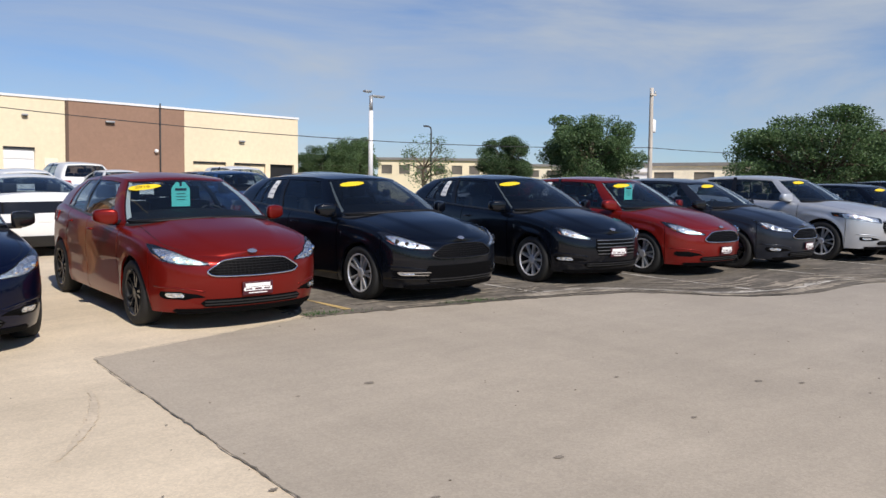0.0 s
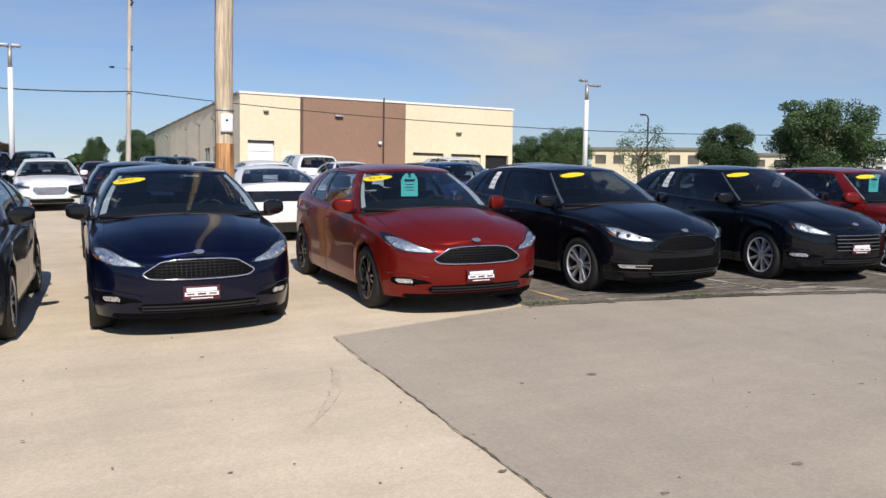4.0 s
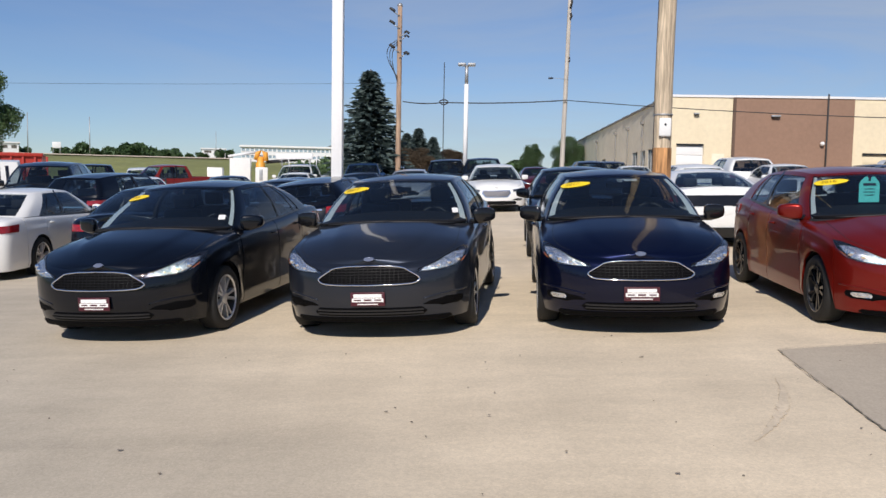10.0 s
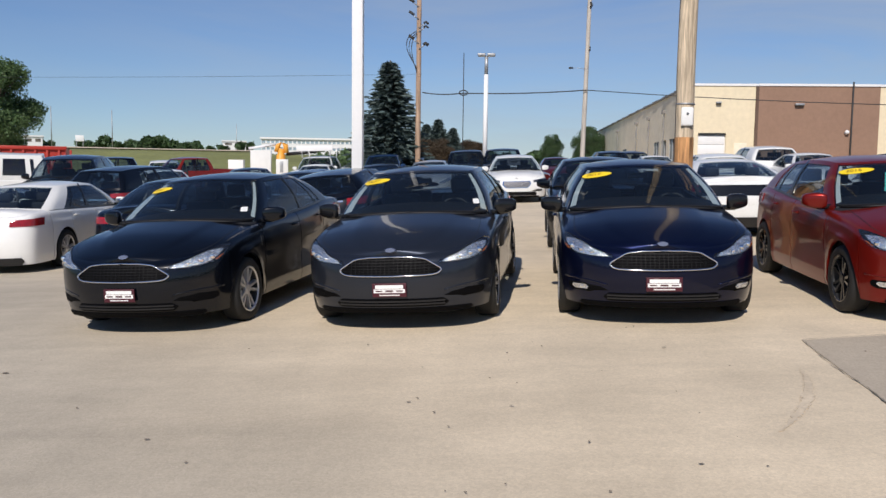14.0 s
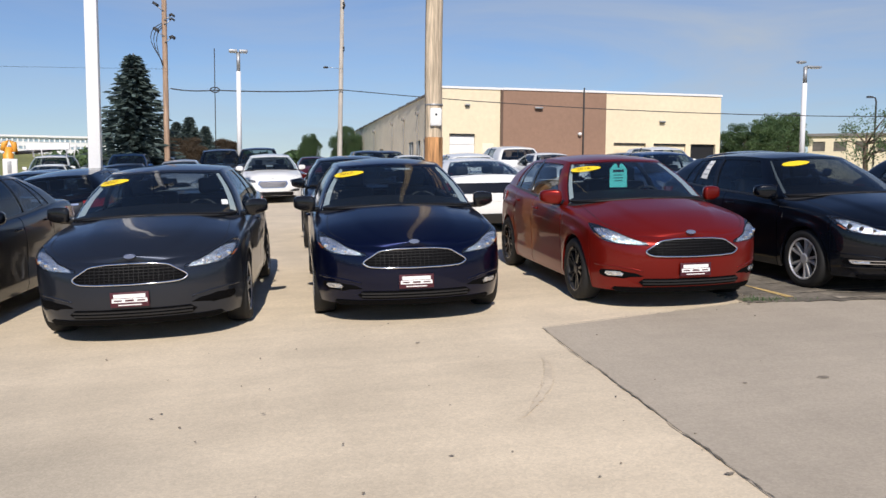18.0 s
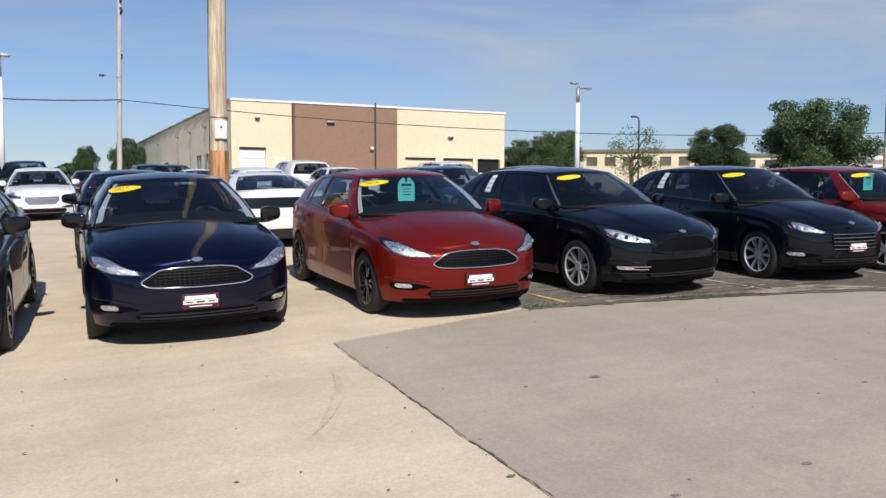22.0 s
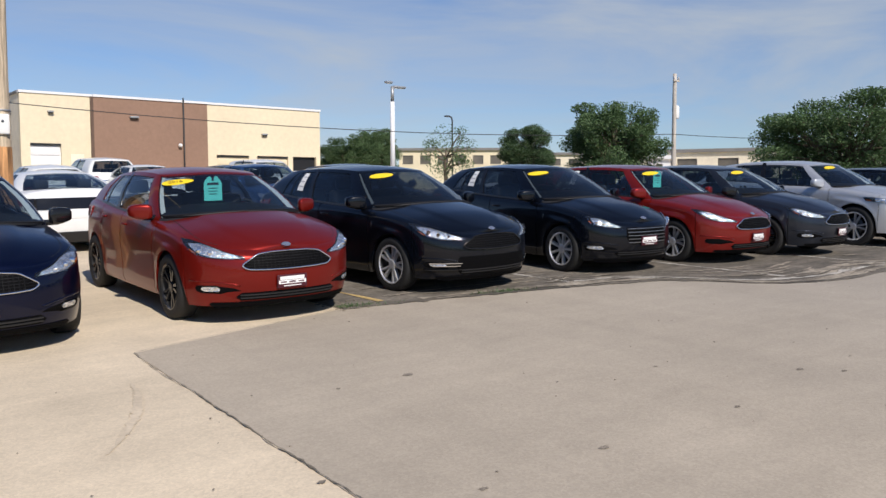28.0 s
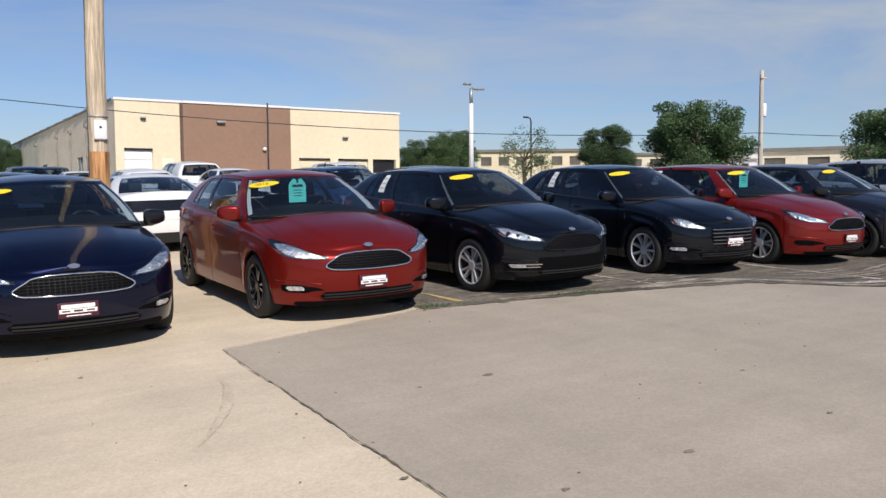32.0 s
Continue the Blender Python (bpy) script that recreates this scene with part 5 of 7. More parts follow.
def front_car(kind, color, x, y, turn, label, plate=True, year="2017", oval=(-0.062, 0.86), tag=None, fog=True, **k):
    root, made = car(kind, color, on_lot(x, y, turn), label, True, **k)
    sh = Shell(SPECS[kind])
    if plate:
        zp = PLATE_Z.get(kind, 0.40)
        dealer_plate(root, float(sh.ring(0, zp)[1]) - 0.022, zp)
    if oval:
        ob, c, du, dv = on_screen(kind, oval[0], oval[1] - 0.07, 0.35, 0.125, "year_sticker", root, YELLOW, "yellow oval windscreen sticker", tilt=7.0)
        if year:
            year_text(ob, c, du + 0.12 * dv, dv, 0.078, year)
    if kind == "sedan" or not fog:
        for o in [o for o in root.children if o.name.startswith("fog_lamp")]:
            bpy.data.objects.remove(o)
    if kind == "sedan":
        on_screen(kind, 0.150, 0.30, 0.075, 0.085, "small_sticker", root, MAT["white_plain"], "small white service sticker", shape=lambda a: tuple(v / max(abs(math.cos(a)), abs(math.sin(a))) for v in (math.cos(a), math.sin(a))))
    if tag:
        g = sh.house(np.zeros(1), np.linspace(0, 1, 60), -0.02)[0]
        y = float(np.interp(1.375, g[:, 2], g[:, 1])) + 0.02
        m = pose(tag, y, 1.235)
        pts = [tag_shape(2 * math.pi * i / 48) for i in range(48)]
        v = [(px * 0.105, e, pz * 0.135) for e in (0.0, 0.003) for px, pz in pts]
        f = [tuple(range(48)), tuple(range(95, 47, -1)), *[(i, 48 + i, 48 + (i + 1) % 48, (i + 1) % 48) for i in range(48)]]
        ob = part("price_tag", mesh_of("price_tag", v, f, False), CYAN, root, "aqua price tag hung behind the windscreen", m)
        bars(ob, pose(0, 0, 0), 0.21, 0.27, [(0, 0.20, 0.62, 0.10), (0, 0.02, 0.5, 0.025), (0, -0.10, 0.55, 0.025), (0, -0.22, 0.45, 0.025)], INK, 0.003)
        bars(ob, pose(0, 0, 0), 0.21, 0.27, [(0, 0.38, 0.12, 0.10)], INK, 0.003)
    return root


def side_label(kind, root, f0, f1, t0, t1, side=-1):
    """A white price sheet stuck inside a rear side window."""
    sh = Shell(SPECS[kind])
    P = sh.house((0.25 + 0.55 * np.linspace(f0, f1, 4)) * side, np.linspace(t0, t1, 5), 0.001)
    ob = part("price_sheet", mesh_of("price_sheet", *grid_data(P, 0, np.array((side * 1.0, 0, 0)))), MAT["white_plain"], root, "white printed price sheet in the window")
    for i in range(3):
        q = t0 + (t1 - t0) * (0.2 + 0.27 * i)
        P = sh.house((0.25 + 0.55 * np.linspace(f0 + 0.008, f1 - 0.008, 4)) * side, np.linspace(q, q + 0.03, 2), 0.004)
        part("print_bar", mesh_of("print_bar", *grid_data(P)), PRINTGREY, ob)


PLATE_Z = dict(crossover=0.55, hatch=0.405, sedan=0.405, small_sedan=0.46, suv=0.55)
SMOKED = glass("smoked_glass", (0.30, 0.34, 0.37))
front_car("sedan", P_BLACK, -3.70, 7.44, -7.6, "glossy black compact sedan with a yellow windscreen sticker", year="2016", oval=(-0.135, 0.84))
front_car("sedan", P_GREY, -1.17, 7.30, -5.2, "dark grey compact sedan with a yellow windscreen sticker", oval=(-0.132, 0.86))
front_car("hatch", P_BLUE, 1.24, 7.30, -3.2, "midnight blue compact hatchback with a yellow windscreen sticker", oval=(-0.130, 0.86))
front_car("hatch", P_RED, 3.90, 7.14, -2.7, "copper red hatchback with black wheels and an aqua price tag", year="2016", oval=(-0.125, 0.86), tag=-0.03, rim="rim_black")
sporty = front_car("hatch", P_BLACK, 6.60, 7.12, 2.0, "black sporty hatchback parked on old asphalt", plate=False, year="", oval=(-0.088, 0.90), mats=dict(chrome=MAT["gloss_black"], glass=SMOKED, rear_glass=SMOKED), spokes=5)
side_label("hatch", sporty, 0.60, 0.67, 0.25, 0.85)
sh_ = Shell(SPECS["hatch"])
for e in (1, -1):
    for z, x0, x1 in ((0.375, 0.50, 0.80), (0.345, 0.52, 0.78), (0.30, 0.50, 0.84)):
        a, b = sorted((e * x0, e * x1))
        part("bumper_blade", mesh_of("bumper_blade", *patch(sh_, [(z - 0.005, a, b), (z + 0.005, a, b)], 0.022, 10)), MAT["chrome"] if z != 0.30 else MAT["gloss_black"], sporty, "bright bumper blade")
part("lower_grille", mesh_of("lower_grille", *patch(sh_, [(0.27, -0.52, 0.52), (0.36, -0.56, 0.56), (0.45, -0.52, 0.52)], 0.012, 25)), MAT["mesh_black"], sporty, "wide black lower grille")
side_label("small_sedan", front_car("small_sedan", P_BLACK, 9.25, 6.95, -4.5, "small black hatchback with a barred grille", year="", oval=(-0.112, 0.90), mats=dict(glass=SMOKED, rear_glass=SMOKED), spokes=9), 0.60, 0.67, 0.25, 0.85)
side_label("hatch", front_car("hatch", P_RED2, 11.5, 6.64, -0.6, "bright red hatchback with an aqua price tag", year="", oval=(-0.085, 0.88), tag=-0.03, fog=False), 0.60, 0.67, 0.25, 0.85)
side_label("hatch", front_car("hatch", P_GREY, 13.6, 6.36, 3.0, "dark grey hatchback on old asphalt", year="", oval=(-0.06, 0.90), rim="rim_black"), 0.60, 0.67, 0.25, 0.85)
front_car("crossover", P_SILVER, 16.5, 6.08, -2.5, "silver crossover with dark windows", plate=False, year="", oval=(-0.06, 0.90))
front_car("hatch", P_BLACK, 18.9, 5.55, -2.5, "black hatchback at the end of the row", plate=True, year="", oval=(-0.06, 0.9))
front_car("crossover", P_BLACK, 21.6, 5.2, -2.5, "black crossover at the end of the row", plate=False, year="", oval=None)

# ---------------------------------------------------------------- cars behind
def back_car(kind, color, azimuth, d, turn, label, category="car", **k):
    x, y = spot(azimuth, d)
    return car(kind, color, on_lot(x, y, turn), label, k.pop("fine", False), category, **k)


def away(kind, color, azimuth, d, turn, label, category="car", **k):
    """A vehicle whose tail looks this way; the place is its tail's."""
    x, y = spot(azimuth, d)
    L = SPECS[kind]["L"]
    a = radians(turn)
    return car(kind, color, on_lot(x - L * math.sin(a) * 1.0, y + L * math.cos(a), 180 + turn), label, k.pop("fine", False), category, **k)


away("coupe", P_WHITE, 16.6, 15.4, -3, "white fastback coupe with a black tail panel", fine=True)
away("big_sedan", P_WHITE, -32.9, 16.0, 0, "white large sedan seen from its tail", fine=True)
black_tail, _ = away("big_sedan", P_BLACK, -23.6, 15.0, -1, "black large sedan with a chrome boot strip", fine=True)
part("boot_strip", mesh_of("boot_strip", *patch(Shell(SPECS["big_sedan"]), [(0.845, -0.52, 0.52), (0.868, -0.52, 0.52)], 0.016, 14, True)), MAT["chrome"], black_tail, "chrome boot strip")
back_car("big_sedan", P_WHITE, 1.72, 26.4, 0, "white luxury sedan with a broad grille", fine=True, mats=dict(bowl=MAT["steel_mesh"]))
back_car("sedan", P_BLACK, 7.6, 13.0, -3, "dark sedan parked behind the front row")
away("hatch", P_BLACK, -12.0, 14.2, -6, "black sedan in the second row")
away("hatch", P_WHITE, 15.6, 23.5, -2, "white hatchback behind the coupe", fine=True)
away("suv", P_WHITE, 18.6, 31, -2, "white crossover behind the coupe")


# ---------------------------------------------------------------- marks on the pavement
def ribbon(name, pts, widths, up, material, label, kind="structure", seed=1):
    """A thin ragged strip lying on the lot."""
    rs = np.random.RandomState(seed)
    v = []
    pts = np.array(pts, float)
    d = np.gradient(pts, axis=0)
    d /= np.linalg.norm(d, axis=1, keepdims=True) + 1e-9
    for p, q, w in zip(pts, d, widths):
        n = np.array((-q[1], q[0]))
        for e in (-1, 1):
            x, y = p + n * e * w * rs.uniform(0.4, 1.3) / 2
            v.append((x, y, gz(x, y) + up))
    f = [(2 * i, 2 * i + 1, 2 * i + 3, 2 * i + 2) for i in range(len(pts) - 1)]
    me = mesh_of(name, v, f, False)
    me.materials.append(material)
    return tagged(new(name, me), label, "pavement", kind=kind)


rs = np.random.RandomState(11)
n = 240
yy = np.linspace(6.83, -6, n)
xx = 2.26 - 0.0645 * (6.83 - yy)
jit = np.cumsum(rs.randn(n) * 0.006)
jit -= np.linspace(0, jit[-1], n)
ribbon("joint_crack", np.stack([xx + jit * 0.9, yy], 1), rs.uniform(0.003, 0.018, n) * (0.3 + rs.rand(n)), 0.012, CRACK, "dark broken joint between two concrete slabs")
xx = np.linspace(2.26, 4.75, 60)
ribbon("joint_line", np.stack([xx, 6.83 + (xx - 2.26) / 2.49 * (EDGE(4.75) - 6.83) + rs.randn(60) * 0.004], 1), rs.uniform(0.004, 0.012, 60), 0.012, CRACK, "thin dark joint between concrete slabs", seed=3)
for k in range(7):
    x0 = 4.62 + k * 2.62
    y0 = lip_y(x0) + 0.14
    ribbon("parking_line", np.stack([np.full(14, x0 + 0.55) - 0.012 * np.arange(14) * 0.5, y0 + np.linspace(0, 4.4, 14)], 1), rs.uniform(0.03, 0.11, 14), 0.016, LINE if k == 0 else WHITELINE, "faded painted parking line on asphalt", seed=20 + k)
for k in range(6):
    x0 = 5.6 + k * 2.3
    xs = np.linspace(x0, x0 + 14, 60)
    ribbon("asphalt_seam", np.stack([xs, np.array([lip_y(v) for v in xs]) + 0.16 + 0.26 * k + 0.05 * np.cumsum(rs.randn(60)) * 0.3], 1), rs.uniform(0.02, 0.24, 60), 0.015, WHITELINE if k == 1 else DUST, "ragged worn seam in the old asphalt", seed=40 + k)
# the ragged lip of the asphalt
xs = np.linspace(4.6, 30, 420)
ribbon("asphalt_lip", np.stack([xs, [lip_y(x) + 0.03 for x in xs] + np.cumsum(rs.randn(420)) * 0.004], 1), rs.uniform(0.03, 0.16, 420), 0.014, ASPHALT, "crumbling dark edge of the asphalt", seed=60)
# tyre marks and stains on the slabs
STAIN = mat("tyre_mark", (0.545, 0.455, 0.335), 0.9, noise=(3, 0.15), fine=(30, 0.12))
u = np.linspace(0, 1, 60)
ribbon("tyre_mark", np.stack([1.93 - 0.18 * u - 0.42 * u * u, 5.95 - 1.35 * u], 1), 0.075 * np.sin(np.pi * (0.08 + 0.86 * u)), 0.004, STAIN, "faint curved tyre mark on concrete", seed=91)
# oil spots
blots = []
for cx, cy, r in ((3.53, 4.82, 0.05), (3.42, 2.92, 0.035), (4.63, 2.85, 0.028), (2.54, 2.93, 0.03), (2.95, 4.84, 0.02), (5.08, 3.79, 0.022), (6.02, 2.82, 0.03), (5.82, 3.05, 0.04),
                  (2.0, 3.51, 0.03), (-0.82, 5.22, 0.016), (0.77, 4.1, 0.016), (-0.16, 5.09, 0.014), (-4.12, 6.22, 0.03), (-2.3, 4.6, 0.02), (1.1, 6.6, 0.02)):
    n = 18
    r *= 0.62
    ring = [(cx + r * 1.6 * math.cos(6.2832 * i / n) * rs.uniform(0.6, 1.2), cy + r * math.sin(6.2832 * i / n) * rs.uniform(0.6, 1.2)) for i in range(n)]
    blots.append(([(p, q, gz(p, q) + 0.0095) for p, q in ring], [tuple(range(n))]))
stains = new("oil_spots", joined("oil_spots", blots, False))
stains.data.materials.append(mat("oil_spot", (0.21, 0.178, 0.138), 0.85, noise=(20, 0.3), fine=(90, 0.3)))
tagged(stains, "small dark oil spots dried on the concrete", "stains", kind="stuff")
# sandy streaks and broken skin on the old asphalt
streaks = []
for i in range(150):
    x0 = rs.uniform(5.2, 17.0)
    off = abs(rs.randn()) * 0.75 + 0.03
    ln = rs.uniform(0.15, 1.5) * (1.3 if x0 > 8.5 else 0.7)
    m_ = 9
    xs = x0 + np.linspace(0, ln, m_)
    ws = rs.uniform(0.006, 0.045) * np.sin(np.pi * np.linspace(0.06, 0.94, m_)) * rs.uniform(0.5, 1.5, m_)
    ys_ = np.array([lip_y(v) for v in xs]) + off + np.cumsum(rs.randn(m_)) * 0.012 + 0.10 * (xs - x0)
    v = [(x, y + e * w, gz(x, y) + 0.0165 + 0.00002 * i) for x, y, w in zip(xs, ys_, ws) for e in (-1, 1)]
    streaks.append((v, [(2 * j, 2 * j + 2, 2 * j + 3, 2 * j + 1) for j in range(m_ - 1)]))
for name, part_, material, label in (("sand_streaks", streaks[:105], DUST, "pale sandy streaks in the worn asphalt"), ("tar_streaks", streaks[105:], CRACK, "dark cracks and tar streaks in the worn asphalt")):
    ob = new(name, joined(name, part_, False))
    ob.data.materials.append(material)
    tagged(ob, label, "pavement", kind="stuff")
# grit and small stones
bits = []
for i in range(230):
    x, y = rs.uniform(-6, 12), rs.uniform(1.8, 7.5)
    if i < 40:
        x, y = rs.uniform(4.5, 5.2), rs.uniform(7.2, 7.75)
    s = rs.uniform(0.002, 0.007) * (2.2 if i < 40 else 1)
    v, f = box_data(-s, s, -s * rs.uniform(0.6, 1), s, 0, s * 0.8)
    a = rs.uniform(0, 3)
    v = [(x + p[0] * math.cos(a) - p[1] * math.sin(a), y + p[0] * math.sin(a) + p[1] * math.cos(a), gz(x, y) + 0.008 + p[2] * rs.uniform(0.6, 1)) for p in v]
    bits.append((v, f))
grit = new("grit", joined("grit", bits, False))
grit.data.materials.append(CRACK)
tagged(grit, "scattered dark grit and small stones", "grit", kind="stuff")


# small weeds along the asphalt's crumbling edge
wv, wf_ = [], []
for i in range(420):
    x = 4.6 + abs(rs.randn()) * 0.28 if i < 230 else 6.6 + rs.randn() * 0.22
    y = lip_y(x) + 0.10 + rs.randn() * 0.06
    h, a = rs.uniform(0.01, 0.045), rs.uniform(0, 6.28)
    z = gz(x, y) + 0.012
    dx, dy = 0.004 * math.cos(a), 0.004 * math.sin(a)
    wv += [(x - dx, y - dy, z), (x + dx, y + dy, z), (x + rs.randn() * 0.015, y + rs.randn() * 0.015, z + h)]
    wf_.append((3 * i, 3 * i + 1, 3 * i + 2))
weeds = new("weeds", mesh_of("weeds", wv, wf_, False))
weeds.data.materials.append(LEAF)
tagged(weeds, "low green weeds in the broken asphalt edge", "weeds", kind="stuff")

# ---------------------------------------------------------------- more vehicles of the back rows
SPOTS = (
    ("suv", P_BLACK, 8.6, 40, 0, "dark crossover before the warehouse"), ("suv", P_GREY, 10.2, 42, 4, "dark grey crossover before the warehouse"),
    ("sedan", P_WHITE, 11.6, 38, 0, "white sedan before the warehouse"), ("suv", P_WHITE, -5.6, 44, 0, "white crossover under the spruce"),
    ("sedan", P_SILVER, -4.4, 30, 0, "silver sedan in the back row"), ("sedan", P_BLUEM, -10.2, 23, 30, "blue sedan behind the white lamp post"),
    ("sedan", P_WHITE, -12.6, 36, 0, "white sedan in a back row"), ("sedan", P_BLACK, -15.6, 28, 24, "dark sedan in a back row"),
    ("sedan", P_WHITE, -20.9, 44, 30, "white sedan in a back row"), ("sedan", P_WHITE, -20.9, 29, 32, "white sedan low in a back row"), ("suv", P_WHITE, -21.8, 43, 20, "white crossover in a back row"),
    ("hatch", P_GREY, -17.8, 22, 12, "grey hatchback in a back row"),
    ("sedan", P_BLACK, -13.4, 20, 8, "black sedan behind the front row"), ("sedan", P_MAROON, 4.7, 40, 0, "maroon sedan in the back row"),
    ("sedan", P_GREY, -7.6, 26, 6, "dark grey sedan in a back row"),
    ("sedan", P_WHITE, 22.0, 28, 0, "white sedan near the garage doors"),
    ("sedan", P_BLACK, 27.5, 30, 0, "black sedan in a back row"), ("suv", P_WHITE, 29.8, 33, 0, "white crossover near the garage doors"),
    ("sedan", P_BLUEM, 37, 29, 0, "blue sedan in a back row"),
    ("sedan", P_WHITE, 50, 27, 0, "white sedan in a back row"),
    ("sedan", P_BLUEM, 30.5, 19.0, -3, "dark grey sedan in the second row"),
    ("hatch", P_BLACK, 38.0, 17.0, -3, "black hatchback in the second asphalt row"), ("sedan", P_WHITE, 42.6, 20.5, -72, "white sedan standing across behind the row"),
    ("sedan", P_WHITE, 47, 27.5, -3, "white sedan in the second asphalt row"), ("sedan", P_GREY, 62.5, 24, -3, "grey sedan in the second asphalt row"),
)
for kind, color, a, d, turn, label in SPOTS:
    back_car(kind, color, a, d, turn, label)
back_car("pickup", P_BLACK, -1.7, 37, 0, "black pickup truck in the back row", "pickup truck")
back_car("pickup", P_BLACK, 0.9, 36, 0, "second black pickup truck in the back row", "pickup truck")
back_car("pickup", P_BLUEM, -7.7, 40, 0, "dark blue pickup truck in the back row", "pickup truck")
back_car("pickup", P_TRUCKRED, -23.4, 43, -42, "old red pickup truck seen from its side", "pickup truck")
rack_truck, _ = back_car("pickup", P_WHITE, -12.6, 41, -4, "white work truck with a roof rack", "pickup truck")
for ry_ in (2.0, 3.3):
    for e in (-0.72, 0.72):
        part("rack_post", mesh_of("rack_post", *tube_data([(e, ry_, 1.80), (e * 1.05, ry_, 2.28)], 0.03, 6)), DOORWHITE, rack_truck)
    part("rack_bar", mesh_of("rack_bar", *box_data(-0.85, 0.85, ry_ - 0.04, ry_ + 0.04, 2.26, 2.34, 0.01)), DOORWHITE, rack_truck)
part("rack_board", mesh_of("rack_board", *box_data(-0.95, 0.95, 1.7, 1.78, 2.12, 2.40, 0.02)), DOORWHITE, rack_truck, "white board on the roof rack")
x, y = spot(-28.6, 27)
car("suv", P_BLACK, on_lot(x, y, 14) @ Matrix.Scale(1.16, 4), "large tall black sport utility vehicle in a back row", False, "car")
away("suv", P_BLACK, -26.4, 22.5, -10, "black crossover seen from its tail", fine=True)
back_car("pickup", P_BLACK, -28.6, 40, -62, "black pickup truck in a back row", "pickup truck")
van_root, _ = back_car("van", P_WHITE, -38.0, 34.0, -60, "white passenger van with dark side windows", "van", fine=True, mats=dict(glass=MAT["dark_glass"]))
van_shell = Shell(SPECS["van"])
for z0, z1, y0, y1 in ((0.86, 0.98, 1.55, 2.15), (0.68, 0.76, 1.6, 2.1)):
    for side in (1, -1):
        P = van_shell.wall(van_shell.s_of_y(np.linspace(y0, y1, 6)) * side, np.interp((z0, z1), (0.3, 1.075), (0, 0.8)), 0.014)
        part("print_bar", mesh_of("print_bar", *grid_data(P, 0.004, np.array((side * 1.0, 0, 0)))), INK, van_root, "dark printed bar on the door")

# ---------------------------------------------------------------- warehouse


def wall_with_holes(name, x0, x1, z0, z1, y, thick, holes, material, parent, label=""):
    """An upright wall along x with openings (x0, x1, z0, z1), built of plain blocks."""
    xs = sorted({x0, x1, *[h[0] for h in holes], *[h[1] for h in holes]})
    zs = sorted({z0, z1, *[h[2] for h in holes], *[h[3] for h in holes]})
    solid = {(i, k) for i in range(len(xs) - 1) for k in range(len(zs) - 1)
             if not any(h[0] - 1e-6 <= xs[i] and xs[i + 1] <= h[1] + 1e-6 and h[2] - 1e-6 <= zs[k] and zs[k + 1] <= h[3] + 1e-6 for h in holes)}
    ids, verts, faces = {}, [], []

    def vid(i, j, k):
        if (i, j, k) not in ids:
            ids[i, j, k] = len(verts)
            verts.append((xs[i], y + thick * j, zs[k]))
        return ids[i, j, k]

    for i, k in sorted(solid):
        faces.append([vid(i, 0, k), vid(i + 1, 0, k), vid(i + 1, 0, k + 1), vid(i, 0, k + 1)])
        faces.append([vid(i, 1, k + 1), vid(i + 1, 1, k + 1), vid(i + 1, 1, k), vid(i, 1, k)])
        for di, dk, q in ((-1, 0, ((i, k), (i, k + 1))), (1, 0, ((i + 1, k), (i + 1, k + 1))), (0, -1, ((i, k), (i + 1, k))), (0, 1, ((i, k + 1), (i + 1, k + 1)))):
            if (i + di, k + dk) not in solid:
                (a, c), (b, d) = q
                faces.append([vid(a, 0, c), vid(a, 1, c), vid(b, 1, d), vid(b, 0, d)])
    return part(name, mesh_of(name, verts, faces, False), material, parent, label)


BX0, BX1, BY, BZ = 11.0, 29.2, 48.0, 6.72
hall = empty("warehouse", pose(0, 0, 0), "long cream block warehouse with a brown middle bay", "building")
BASEZ = 0.6
wall_with_holes("front_wall", BX0, 14.7, BASEZ, BZ, BY, 0.3, [(11.45, 13.0, BASEZ, 4.1)], CREAM, hall, "cream block wall")
wall_with_holes("front_wall", 21.3, BX1, BASEZ, BZ - 0.02, BY, 0.3, [(21.9, 24.05, BASEZ, 3.72), (24.6, 26.8, BASEZ, 3.72), (27.15, 28.9, BASEZ, 3.72)], CREAM, hall, "cream block wall")
part("brown_bay", mesh_of("brown_bay", *box_data(14.7, 21.3, BY - 0.12, BY + 0.3, BASEZ, BZ), False), BROWN, hall, "brown block wall bay")
for a, b, e in ((BX0 - 0.05, 14.68, 0.0), (14.68, 21.32, -0.12), (21.32, BX1 + 0.05, 0.0)):
    part("roof_coping", mesh_of("roof_coping", *box_data(a, b, BY - 0.06 + e, BY + 0.4, BZ + 0.001, BZ + 0.13), False), DOORWHITE, hall, "pale metal coping")


def garage(x0, x1, top, material, nrows, dark_gap=0.0):
    door = part("garage_door", mesh_of("garage_door", *box_data(x0, x1, BY + 0.16, BY + 0.2, BASEZ, top - 0.1), False), material, hall, "sectional garage door")
    for i in range(nrows):
        z = BASEZ + (top - 0.1 - BASEZ) * i / nrows
        part("door_panel", mesh_of("door_panel", *box_data(x0 + 0.04, x1 - 0.04, BY + 0.13, BY + 0.16, z + 0.03, z + (top - 0.1 - BASEZ) / nrows - 0.03, 0.01)), material, door)
    part("lintel", mesh_of("lintel", *box_data(x0, x1, BY + 0.02, BY + 0.2, top - 0.1, top), False), DARK, hall)


